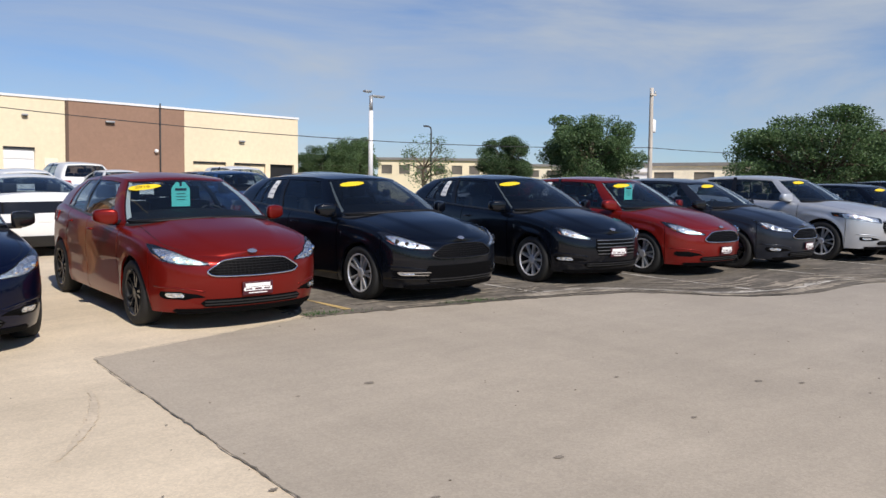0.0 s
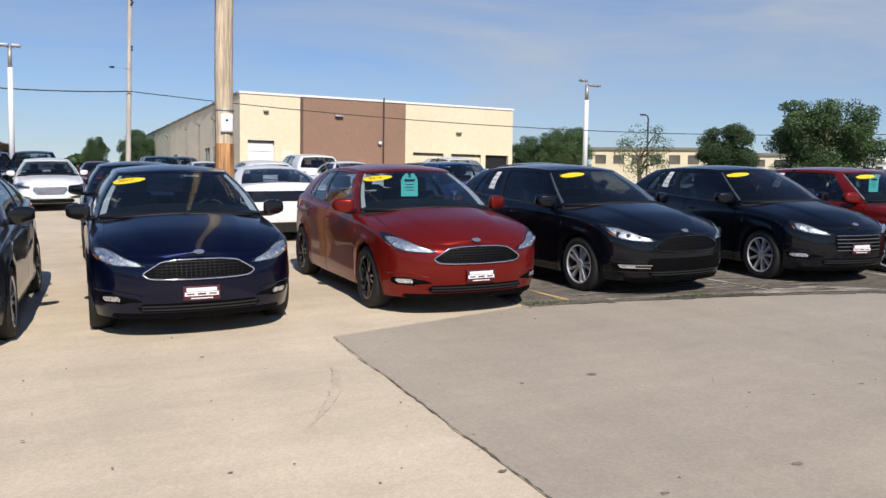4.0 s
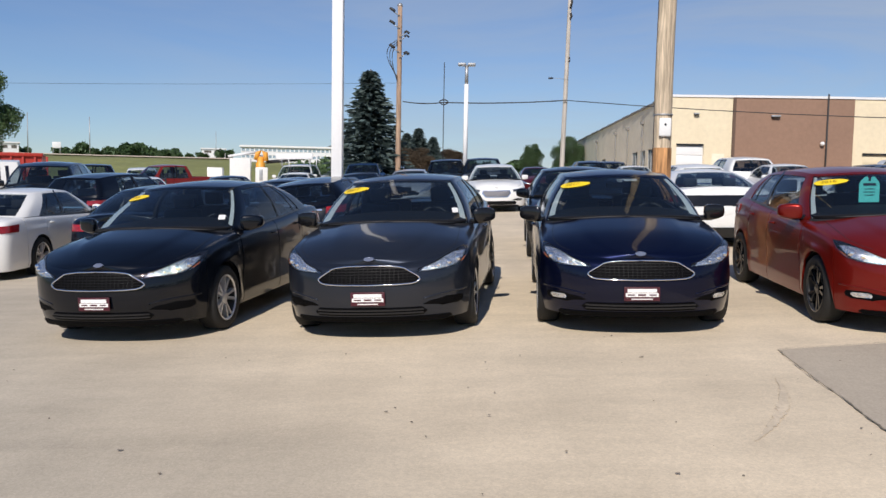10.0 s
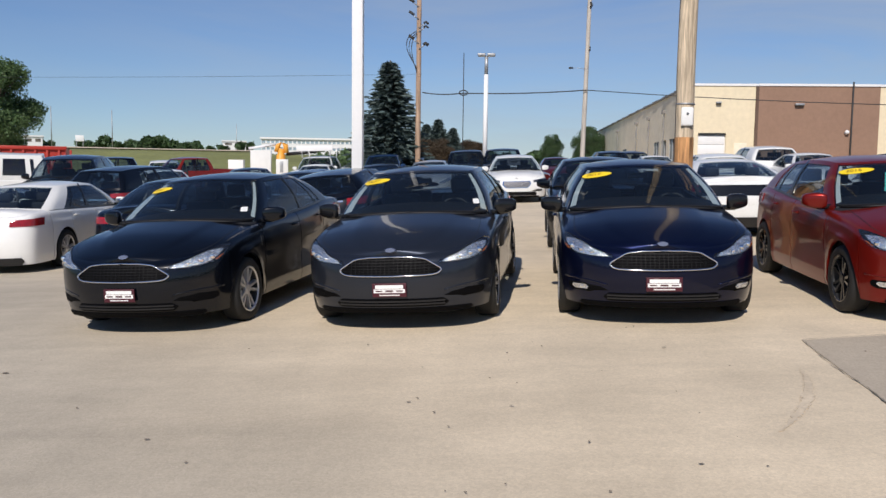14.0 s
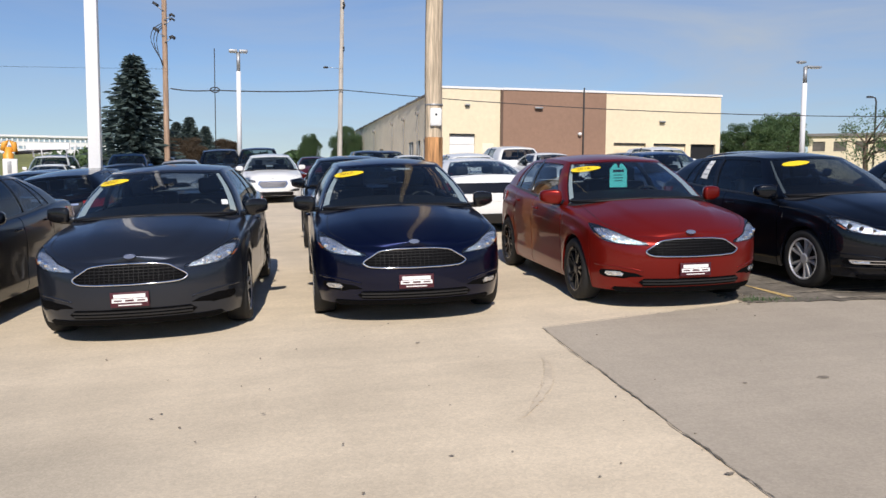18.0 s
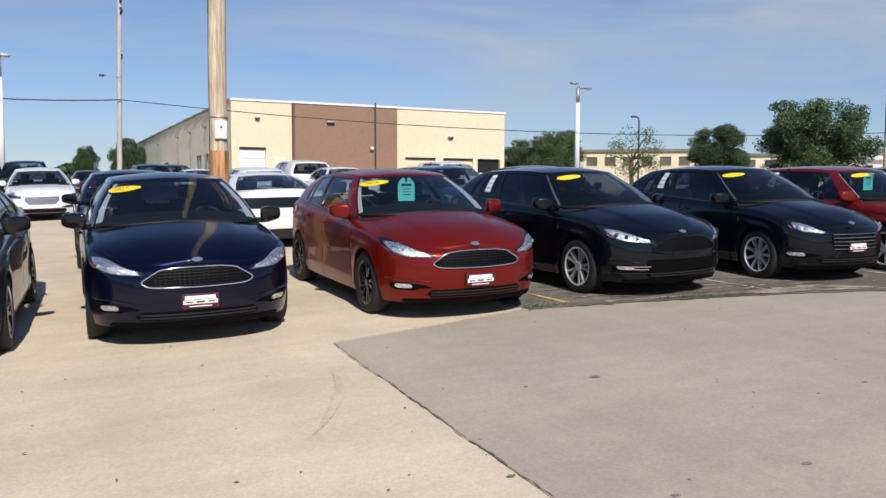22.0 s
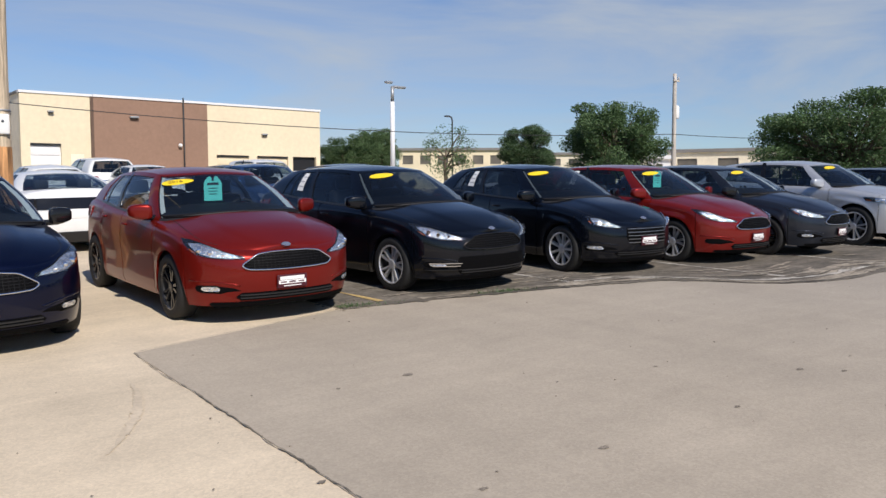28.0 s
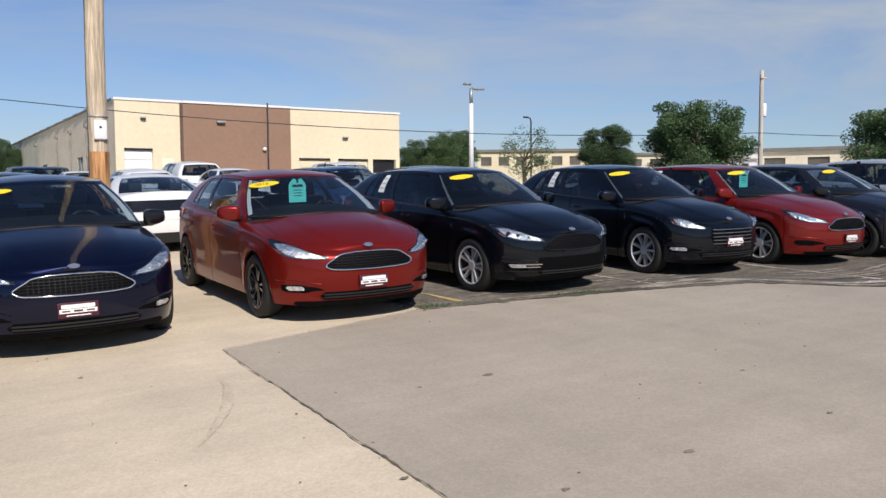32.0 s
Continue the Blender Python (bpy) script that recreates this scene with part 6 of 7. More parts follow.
garage(11.45, 13.0, 4.1, DOORWHITE, 6)
garage(21.9, 24.05, 3.72, CREAM, 6)
garage(24.6, 26.8, 3.72, CREAM, 6)
# flat black panel painted for the shade inside the open bay
part("dark_bay_panel", mesh_of("dark_bay_panel", *box_data(27.15, 28.9, BY + 0.22, BY + 0.26, BASEZ, 3.72), False), DARK, hall, "black panel standing for the open bay's shaded inside")
part("downpipe", mesh_of("downpipe", *tube_data([(19.8, BY - 0.18, BASEZ), (19.8, BY - 0.18, BZ + 0.25)], 0.05)), CABLE, hall, "dark drain pipe")
for x, z, w in ((12.5, 5.74, 0.30), (16.9, 5.66, 0.5), (25.1, 5.02, 0.38)):
    e = -0.12 if 14.7 < x < 21.3 else 0
    lamp = part("wall_lamp", mesh_of("wall_lamp", *box_data(x - w / 2, x + w / 2, BY - 0.2 + e, BY + e, z, z + 0.10, 0.02)), GALV, hall, "bulkhead wall lamp")
    part("lamp_glass", mesh_of("lamp_glass", *box_data(x - w / 2 + 0.04, x + w / 2 - 0.04, BY - 0.17 + e, BY - 0.05 + e, z - 0.05, z, 0.015)), DARK, lamp)
part("alarm_lamp", mesh_of("alarm_lamp", *lathe_data([(0.001, -0.12), (0.1, -0.08), (0.13, 0), (0.1, 0.08), (0.001, 0.12)], 12, "z", (19.55, BY - 0.24, 4.2))), DOORWHITE, hall)
part("pilaster", mesh_of("pilaster", *box_data(14.55, 14.70, BY - 0.14, BY, BASEZ, BZ), False), MAT["brown_edge"], hall, "dark brown edge of the middle bay")
part("wall_panel", mesh_of("wall_panel", *box_data(13.45, 14.15, BY - 0.05, BY, 2.6, 3.55, 0.01)), TAN, hall, "small tan service panel")
# west side wall, with a course of windows
ends = 104.0
side_holes = [(52.5, 54.2), (55.2, 57.0), (58.0, 60.0), (74.0, 76.5)]
ys = sorted({BY + 0.3, ends, *[v for h in side_holes for v in h]})
pieces = []


def west(y):
    return BX0 + (y - BY) / (ends - BY) * 1.5


for a, b in zip(ys, ys[1:]):
    hole = (a, b) in side_holes
    for z0, z1 in (((BASEZ, 2.0), (4.0, BZ)) if hole else ((BASEZ, BZ),)):
        v = [(west(a), a, z0), (west(a) + 0.3, a, z0), (west(b) + 0.3, b, z0), (west(b), b, z0)]
        v += [(p[0], p[1], z1) for p in v]
        pieces.append((v, [(3, 2, 1, 0), (4, 5, 6, 7), (0, 1, 5, 4), (1, 2, 6, 5), (2, 3, 7, 6), (3, 0, 4, 7)]))
part("side_wall", joined("side_wall", pieces, False), TAN, hall, "tan block side wall")
for a, b in side_holes:
    w = part("side_window", mesh_of("side_window", *box_data(west(a) + 0.12, west(a) + 0.16, a, b, 2.0, 4.0), False), MAT["gloss_black"], hall, "dark window")
    part("window_frame", joined("window_frame", [box_data(west(a) + 0.06, west(a) + 0.12, a + o, a + o + 0.08, 2.0, 4.0) for o in (0, (b - a) / 2, b - a - 0.08)], False), GALV, w)
for y in np.arange(BY + 0.4, ends - 1, 4.0):
    part("coping_piece", mesh_of("coping_piece", *box_data(west(y) - 0.05, west(y) + 0.4, y, y + 3.98, BZ, BZ + 0.12), False), ROOFGREY, hall)
for y in (50.2, 56.0, 62.0, 68.0, 80.0, 92.0):
    part("drain_pipe", mesh_of("drain_pipe", *tube_data([(west(y) - 0.07, y, BZ - 1.0), (west(y) - 0.07, y, BASEZ)], 0.035)), ROOFGREY, hall)
    part("scupper", mesh_of("scupper", *box_data(west(y) - 0.22, west(y) + 0.01, y - 0.15, y + 0.15, BZ - 1.0, BZ - 0.78, 0.02)), ROOFGREY, hall)
part("flat_roof", mesh_of("flat_roof", *box_data(BX0 + 1.6, BX1 - 0.1, BY + 0.4, ends, BZ - 0.4, BZ - 0.2), False), ROOFGREY, hall)
part("east_wall", mesh_of("east_wall", *box_data(BX1 - 0.3, BX1, BY + 0.3, ends, BASEZ, BZ), False), CREAM, hall)


# ---------------------------------------------------------------- poles and cables
def wood_pole(x, y, r0, r1, h, material, label, arms=(), lean=0.0, name="utility_pole"):
    root = empty(name, pose(x, y, gz(x, y)), label, "utility pole")
    zz = np.linspace(-0.3, h, 14)
    wob = np.random.RandomState(int(abs(x * 10)))
    pts = [(lean * z / h + 0.004 * wob.randn() * (z > 1), 0.004 * wob.randn() * (z > 1), z) for z in zz]
    part("pole", mesh_of("pole", *tube_data(pts, np.interp(zz, (0, h), (r0, r1)), 20)), material, root)
    for z, w, hw in arms:
        arm = part("crossarm", mesh_of("crossarm", *box_data(-w + lean * z / h, w + lean * z / h, -0.16, -0.05, z - 0.06, z + 0.06, 0.01)), WOODGREY, root)
        for k in hw:
            part("insulator", mesh_of("insulator", *lathe_data([(0.05, 0), (0.07, 0.05), (0.04, 0.1), (0.06, 0.15), (0.02, 0.2)], 10, "z", (k + lean * z / h, -0.1, z + 0.06))), GALV, arm)
    return root


near = wood_pole(2.50, 12.3, 0.137, 0.115, 9.5, WOOD, "weathered wooden utility pole with a white notice")
part("meter_card", mesh_of("meter_card", *box_data(-0.085, 0.085, -0.165, -0.135, 1.90, 2.165, 0.02)), MAT["white_plain"], near, "white notice card with rounded corners")
part("card_mark", mesh_of("card_mark", *lathe_data([(0.018, -0.169), (0.001, -0.17)], 12, "y", (0, 0, 2.07))), INK, near)
part("steel_band", mesh_of("steel_band", *lathe_data([(0.134, 2.205), (0.139, 2.21), (0.139, 2.225), (0.134, 2.23)], 20, "z")), GALV, near)
part("stained_butt", mesh_of("stained_butt", *lathe_data([(0.1395, -0.2), (0.1390, 0.5), (0.1382, 1.1), (0.1372, 1.74)], 20, "z")), RUSTWOOD, near, "rust brown stained lower length")
part("ground_wire", mesh_of("ground_wire", *tube_data([(-0.135 + 0.002 * i, -0.02, i * 0.95) for i in range(10)], 0.008, 6)), CABLE, near)

BROWNWOOD = mat("brown_pole_wood", (0.36, 0.245, 0.17), 0.88, stretch=(1, 1, 0.06), noise=(9, 0.35), fine=(40, 0.25), bump=(60, 0.5))
left_x, left_y = spot(-5.02, 45)
left = wood_pole(left_x, left_y, 0.15, 0.12, 10.2, BROWNWOOD, "tall brown wooden utility pole with dark fuse holders")
for z, e, r in ((9.85, -1, 0.075), (9.2, -1, 0.07), (8.75, 1, 0.06), (8.55, 1, 0.05), (7.95, -1, 0.08), (7.65, 1, 0.085)):
    part("fuse_bracket", mesh_of("fuse_bracket", *tube_data([(0, -0.14, z - 0.25), (e * 0.2, -0.16, z - 0.12), (e * 0.34, -0.16, z)], 0.028, 6)), GALV, left)
    part("fuse_holder", mesh_of("fuse_holder", *tube_data([(e * 0.26, -0.18, z - 0.02), (e * 0.36, -0.18, z + 0.06), (e * 0.52, -0.18, z + 0.2 * (e < 0) - 0.05)], r, 8)), CABLE, left, "dark fuse holder")
part("pole_cap", mesh_of("pole_cap", *lathe_data([(0.15, 10.15), (0.15, 10.22), (0.05, 10.3), (0.001, 10.3)], 12, "z")), GALV, left)
for i in range(3):
    part("hanging_cable", mesh_of("hanging_cable", *tube_data([(-0.10 - 0.55 * math.sin(math.pi * (q / 8) ** 0.7) * (1 - 0.25 * i), -0.17, 8.35 - 0.24 * q - 0.1 * i) for q in range(9)], 0.022, 6)), CABLE, left)
mid_x, mid_y = spot(6.13, 45)
mid = wood_pole(mid_x, mid_y, 0.135, 0.10, 10.6, WOODGREY, "pale weathered utility pole with a small side lamp", (), 0.22)
for z0, z1 in ((9.75, 10.4), (9.2, 9.5), (7.0, 7.2)):
    part("pole_bracket", mesh_of("pole_bracket", *tube_data([(0.24, -0.13, z0), (0.30, -0.15, (z0 + z1) / 2), (0.24, -0.13, z1)], 0.06, 8)), CABLE, mid, "dark bracket")
part("side_arm", mesh_of("side_arm", *tube_data([(0.2, -0.1, 6.06), (-0.25, -0.12, 6.1), (-0.6, -0.12, 6.12)], 0.012, 6)), GALV, mid)
part("side_lamp", mesh_of("side_lamp", *box_data(-0.82, -0.58, -0.17, -0.07, 6.06, 6.16, 0.03)), DARK, mid)
rx, ry = spot(55.2, 56)
right = wood_pole(rx, ry, 0.16, 0.12, 7.75, WOODGREY, "grey utility pole with a transformer can", ((7.3, 0.3, (-0.25, 0.25)),))
part("transformer", mesh_of("transformer", *lathe_data([(0.001, 0), (0.18, 0.02), (0.2, 0.1), (0.2, 0.75), (0.16, 0.85), (0.001, 0.88)], 14, "z", (0.34, 0.1, 4.9))), MAT["white_plain"], right, "pale grey transformer can")


def lamp_post(azimuth, d, top, r, label, head, square=False):
    x, y = spot(azimuth, d)
    root = empty("lamp_post", pose(x, y, gz(x, y), 0, 0, 0), label, "lamp post")
    h = top - gz(x, y)
    if square:
        part("post", mesh_of("post", *box_data(-r, r, -r, r, 0.6, h, 0.015)), WHITEPOLE, root)
    else:
        part("post", mesh_of("post", *tube_data([(0, 0, 0.6), (0, 0, h * 0.5), (0, 0, h * 0.86)], (r, r * 0.95, r * 0.9), 14)), WHITEPOLE, root)
        part("post_top", mesh_of("post_top", *tube_data([(0, 0, h * 0.86), (0, 0, h)], r * 0.75, 10)), GALV, root)
    part("footing", mesh_of("footing", *lathe_data([(0.3, -0.1), (0.3, 0.58), (0.27, 0.62), (0.001, 0.62)], 20, "z")), CONCRETE2, root, "round concrete footing")
    for a, b, z in head:
        arm = part("lamp_head", mesh_of("lamp_head", *box_data(min(a, b), max(a, b), -0.16, 0.16, h + z - 0.06, h + z + 0.06, 0.03)), GALV if not square else WHITEPOLE, root, "flat floodlight head")
        part("head_glass", mesh_of("head_glass", *box_data(min(a, b) + 0.04, max(a, b) - 0.04, -0.12, 0.12, h + z - 0.08, h + z - 0.061), False), MAT["bowl"], arm)


lamp_post(-9.42, 16.3, 10.4, 0.105, "thick white square lamp post", ((-0.7, -0.12, 0.1), (0.12, 0.7, 0.1)), True)
lamp_post(-0.45, 40, 7.2, 0.115, "slim white lamp post with flat floodlights", ((-0.42, -0.04, 0.04), (0.04, 0.42, 0.04)))
lamp_post(36.4, 52, 7.9, 0.15, "white lamp post with two floodlights", ((-0.5, -0.05, 0.25), (0.05, 0.95, 0.0)))
for a, d, z0, z1 in ((-1.96, 44, 1.0, 7.9),):
    x, y = spot(a, d)
    ob = empty("antenna_pole", pose(x, y, gz(x, y)), "thin dark steel pole with a coil of cable", "pole")
    part("rod", mesh_of("rod", *tube_data([(0, 0, 0), (0, 0, z1 - gz(x, y))], 0.022, 8)), CABLE, ob)
    ring_pts = [(0.22 * math.cos(q / 3), -0.05 + 0.01 * q / 8, 5.84 - gz(x, y) + 0.12 * math.sin(q / 3)) for q in range(60)]
    part("cable_coil", mesh_of("cable_coil", *tube_data(ring_pts, 0.03, 6)), CABLE, ob, "black coil of spare cable")
x, y = spot(40.45, 80)
ob = empty("street_lamp", pose(x, y, gz(x, y)), "thin dark street lamp with a curved arm", "street lamp")
part("post", mesh_of("post", *tube_data([(0, 0, 0), (0, 0, 6.6), (-0.1, 0, 6.9), (-0.5, 0, 7.0)], 0.07, 8)), CABLE, ob)
part("lamp_head", mesh_of("lamp_head", *box_data(-0.9, -0.4, -0.12, 0.12, 6.9, 7.05, 0.03)), CABLE, ob)


def span(points, r, name="overhead_cable", label="thin dark overhead cable between the poles", sag=0.5):
    pts = []
    for (a, b) in zip(points, points[1:]):
        for i in range(12):
            u = i / 12
            pts.append([a[k] + (b[k] - a[k]) * u - (sag * 4 * u * (1 - u) if k == 2 else 0) for k in range(3)])
    pts.append(points[-1])
    ob = new(name, mesh_of(name, *tube_data(pts, r, 5)))
    ob.data.materials.append(CABLE)
    tagged(ob, label, "cable")


def at_slope(a, d, s):
    x, y = spot(a, d)
    return x, y, 1.59 + s * d


span([at_slope(-4.75, 44.8, 0.0964), at_slope(-2.0, 44.8, 0.0962), at_slope(6.3, 44.8, 0.1003)], 0.03, sag=0.08)
span([at_slope(6.3, 44.8, 0.1003), at_slope(55.1, 55.8, 0.0625), at_slope(75, 75, 0.066)], 0.022, sag=0.75)
span([at_slope(-60, 60, 0.060), at_slope(-4.75, 44.8, 0.118)], 0.007, sag=0.3)


# ---------------------------------------------------------------- trees
def leaf_cloud(rs, blobs, n, size, flat=0.0):
    """Many small leaves in and on the skins of blobs (x, y, z, rx, rz)."""
    w = np.array([b[3] ** 2 for b in blobs], float)
    pick = rs.choice(len(blobs), n, p=w / w.sum())
    B = np.array(blobs)[pick]
    d = rs.randn(n, 3)
    d /= np.linalg.norm(d, axis=1, keepdims=True)
    r = rs.uniform(0.35, 1.25, (n, 1)) ** 0.7
    c = B[:, :3] + d * r * np.stack([B[:, 3], B[:, 3], B[:, 4]], 1)
    u = rs.randn(n, 3)
    u /= np.linalg.norm(u, axis=1, keepdims=True)
    v = np.cross(u, rs.randn(n, 3))
    v /= np.linalg.norm(v, axis=1, keepdims=True)
    s = size * rs.uniform(0.6, 1.4, (n, 1))
    q = np.stack([c - u * s, c - v * s * 0.55 + u * s * 0.1, c + u * s, c + v * s * 0.55 - u * s * 0.1], 1).reshape(-1, 3)
    return q, [(4 * i, 4 * i + 1, 4 * i + 2, 4 * i + 3) for i in range(n)]


def broad_template(seed, n, size, squat=1.0, sparse=False):
    """A broadleaf tree one metre high."""
    rs = np.random.RandomState(seed)
    blobs, wood = [], []
    wood.append(tube_data([(0, 0, -0.05), (0.01, 0, 0.15), (0.0, 0.01, 0.32), (0.01, 0.0, 0.6)], (0.032, 0.026, 0.02, 0.008), 8))
    for i in range(64 if not sparse else 9):
        a = rs.uniform(0, 6.28)
        z = rs.uniform(0.20, 0.88)
        w = 0.40 * squat * math.sqrt(max(0.1, 1 - ((z - 0.5) / 0.47) ** 2)) * rs.uniform(0.45, 1.0)
        p = (w * math.cos(a), w * math.sin(a), z)
        blobs.append((*p, rs.uniform(0.06, 0.135) * squat ** 0.5, rs.uniform(0.05, 0.105)))
        z0 = rs.uniform(0.18, 0.5)
        wood.append(tube_data([(0, 0, z0), (p[0] * 0.5, p[1] * 0.5, (z0 + z) / 2 + 0.02), p], (0.013, 0.009, 0.003), 5))
    blobs.append((0, 0, 0.53, 0.30 * squat, 0.34))
    return joined("trunk", wood), mesh_of("crown", *leaf_cloud(rs, blobs, n, size), False)


def spruce_template(seed):
    """A blue-green spruce one metre high, with drooping boughs."""
    rs = np.random.RandomState(seed)
    wood = [tube_data([(0, 0, -0.03), (0, 0, 0.5), (0, 0, 1.0)], (0.022, 0.013, 0.002), 8)]
    vs, fs, k = [], [], 0
    for i in range(340):
        z = 0.05 + 0.93 * (i / 340) ** 1.05
        a = i * 2.39996 + rs.uniform(-0.3, 0.3)
        ln = (0.235 * (1 - z) ** 0.82 + 0.012) * rs.uniform(0.72, 1.12)
        d = np.array([math.cos(a), math.sin(a), 0])
        for j in range(22):
            u = (j + rs.uniform(0, 1)) / 22
            c = d * ln * u + np.array([0, 0, z - 0.10 * ln * u * 2 + 0.05 * ln * u * u * 2])
            sd = np.cross(d, (0, 0, 1)) * rs.uniform(-1, 1) * 0.30 * ln * (1.05 - u) + rs.randn(3) * 0.004
            p = c + sd
            q = d * 0.019 + np.array([0, 0, -0.006]) + rs.randn(3) * 0.005
            w = np.cross(q, rs.randn(3))
            w = w / np.linalg.norm(w) * 0.0085
            vs += [p - q, p + w, p + q, p - w]
            fs.append((k, k + 1, k + 2, k + 3))
            k += 4
    return joined("trunk", wood), mesh_of("crown", vs, fs, False)


BROAD = [broad_template(3, 56000, 0.0092), broad_template(8, 56000, 0.0092, 1.25), broad_template(15, 50000, 0.0092, 0.9), broad_template(21, 2600, 0.011, 0.8, True)]
SPRUCE = spruce_template(5)


def tree(tpl, a, d, h, w, label, leaf, turn=0, z=None, category="tree"):
    x, y = spot(a, d)
    z = terrain(x, y) if z is None else z
    h = h * (1.0 if tpl is SPRUCE else 1.13)
    w = w * (1.0 if tpl is SPRUCE else 1.22)
    root = empty("tree", pose(x, y, z, 0, 0, turn) @ Matrix.Diagonal((h * w, h * w, h, 1)), label, category)
    part("trunk", tpl[0], BARK, root)
    part("crown", tpl[1], leaf, root)
    return root


def high(d, s, x=0):
    return 1.59 + s * d


tree(SPRUCE, -6.95, 46, 7.0, 1.72, "tall blue-green spruce behind the parked cars", NEEDLE)
for a, d, s in ((-3.6, 60, 0.066), (-2.6, 64, 0.056), (-4.4, 62, 0.06)):
    tree(SPRUCE, a, d, high(d, s) - terrain(*spot(a, d)), 1.7, "small spruce in a group", NEEDLE, a * 50)
tree(BROAD[2], -1.4, 66, 3.0, 1.0, "rusty-leaved shrub behind the trucks", LEAF_RUST, 40)
tree(BROAD[1], -4.0, 58, 3.0, 0.8, "rusty-leaved shrub beside the utility pole", LEAF_RUST, 90)
tree(BROAD[0], 4.15, 95, high(95, 0.047) - terrain(*spot(4.15, 95)), 0.50, "round dark green tree behind the lot", LEAF_DARK, 20)
tree(BROAD[1], 6.6, 92, high(92, 0.056) - terrain(*spot(6.6, 92)), 0.52, "round dark green tree beside the warehouse", LEAF_DARK, 130)
tree(BROAD[2], -31.9, 60, high(60, 0.112) - terrain(*spot(-32, 60)), 0.82, "large broadleaf tree behind the red container", LEAF, 75)
tree(BROAD[2], -36.5, 66, 7.5, 1.0, "broadleaf tree at the lot's edge", LEAF, 15)
tree(BROAD[1], 33.4, 78, high(78, 0.060) - terrain(*spot(33, 78)), 0.9, "bushy tree beside the warehouse", LEAF_DARK, 0)
tree(BROAD[0], 35.0, 74, high(74, 0.070) - terrain(*spot(35, 74)), 0.75, "broadleaf tree beside the lamp post", LEAF, 60)
tree(BROAD[3], 40.0, 62, high(62, 0.075) - terrain(*spot(40, 62)), 0.95, "thin sparse young tree at the kerb", LEAF, 10)
tree(BROAD[2], 45.6, 60, high(60, 0.070) - terrain(*spot(45.6, 60)), 0.85, "small bushy tree at the lot's edge", LEAF_DARK, 30)
tree(BROAD[0], 51.3, 52, high(52, 0.097) - terrain(*spot(51.3, 52)), 1.0, "full green tree at the lot's edge", LEAF, 200)
tree(BROAD[1], 65.6, 46, high(46, 0.096) - terrain(*spot(65.6, 46)), 1.12, "wide spreading green tree", LEAF, 280)
tree(BROAD[2], 70.5, 50, 4.6, 1.2, "rust-tinged tree at the lot's edge", LEAF_RUST, 140)
tree(BROAD[0], 76, 55, 6.5, 1.2, "green tree at the lot's edge", LEAF, 100)


def far_wood(name, a0, a1, d, s0, s1, n, label, leaf, seed):
    """A far strip of trees as one mass of leaf clumps with an uneven top."""
    rs = np.random.RandomState(seed)
    blobs = []
    top = herm(*[(a0 + (a1 - a0) * i / 9, rs.uniform(s0, s1)) for i in range(10)])
    for i in range(n):
        a = rs.uniform(a0, a1)
        dd = d * rs.uniform(0.95, 1.1)
        x, y = spot(a, dd)
        g = terrain(x, y)
        t = high(dd, float(top(a))) - g
        r = rs.uniform(0.16, 0.34) * max(t, 1.2)
        blobs.append((x, y, g + max(0.3, t - r) * rs.uniform(0.3, 1.0), r * 1.2, r))
    me = mesh_of(name, *leaf_cloud(rs, blobs, n * 260, d * 0.0028), False)
    me.materials.append(leaf)
    tagged(new(name, me), label, "trees", kind="stuff")


far_wood("far_trees", -5.0, 7.5, 120, 0.022, 0.032, 60, "far dark tree line behind the lot", LEAF_DARK, 4)
far_wood("far_trees", -26.5, -16.0, 235, 0.030, 0.040, 60, "far tree line on the grassy rise", LEAF_DARK, 7)
far_wood("far_trees", -60, -26.0, 240, 0.030, 0.042, 90, "far tree line on the rise", LEAF_DARK, 9)
far_wood("far_trees", 31, 80, 190, 0.030, 0.040, 150, "far tree line beyond the low buildings", LEAF_DARK, 12)
far_wood("far_bushes", -11.5, -8.5, 62, 0.022, 0.030, 24, "low green bushes behind the parked trucks", LEAF, 17)
far_wood("far_trees", 80, 330, 160, 0.04, 0.07, 160, "tree line behind the camera", LEAF_DARK, 31)


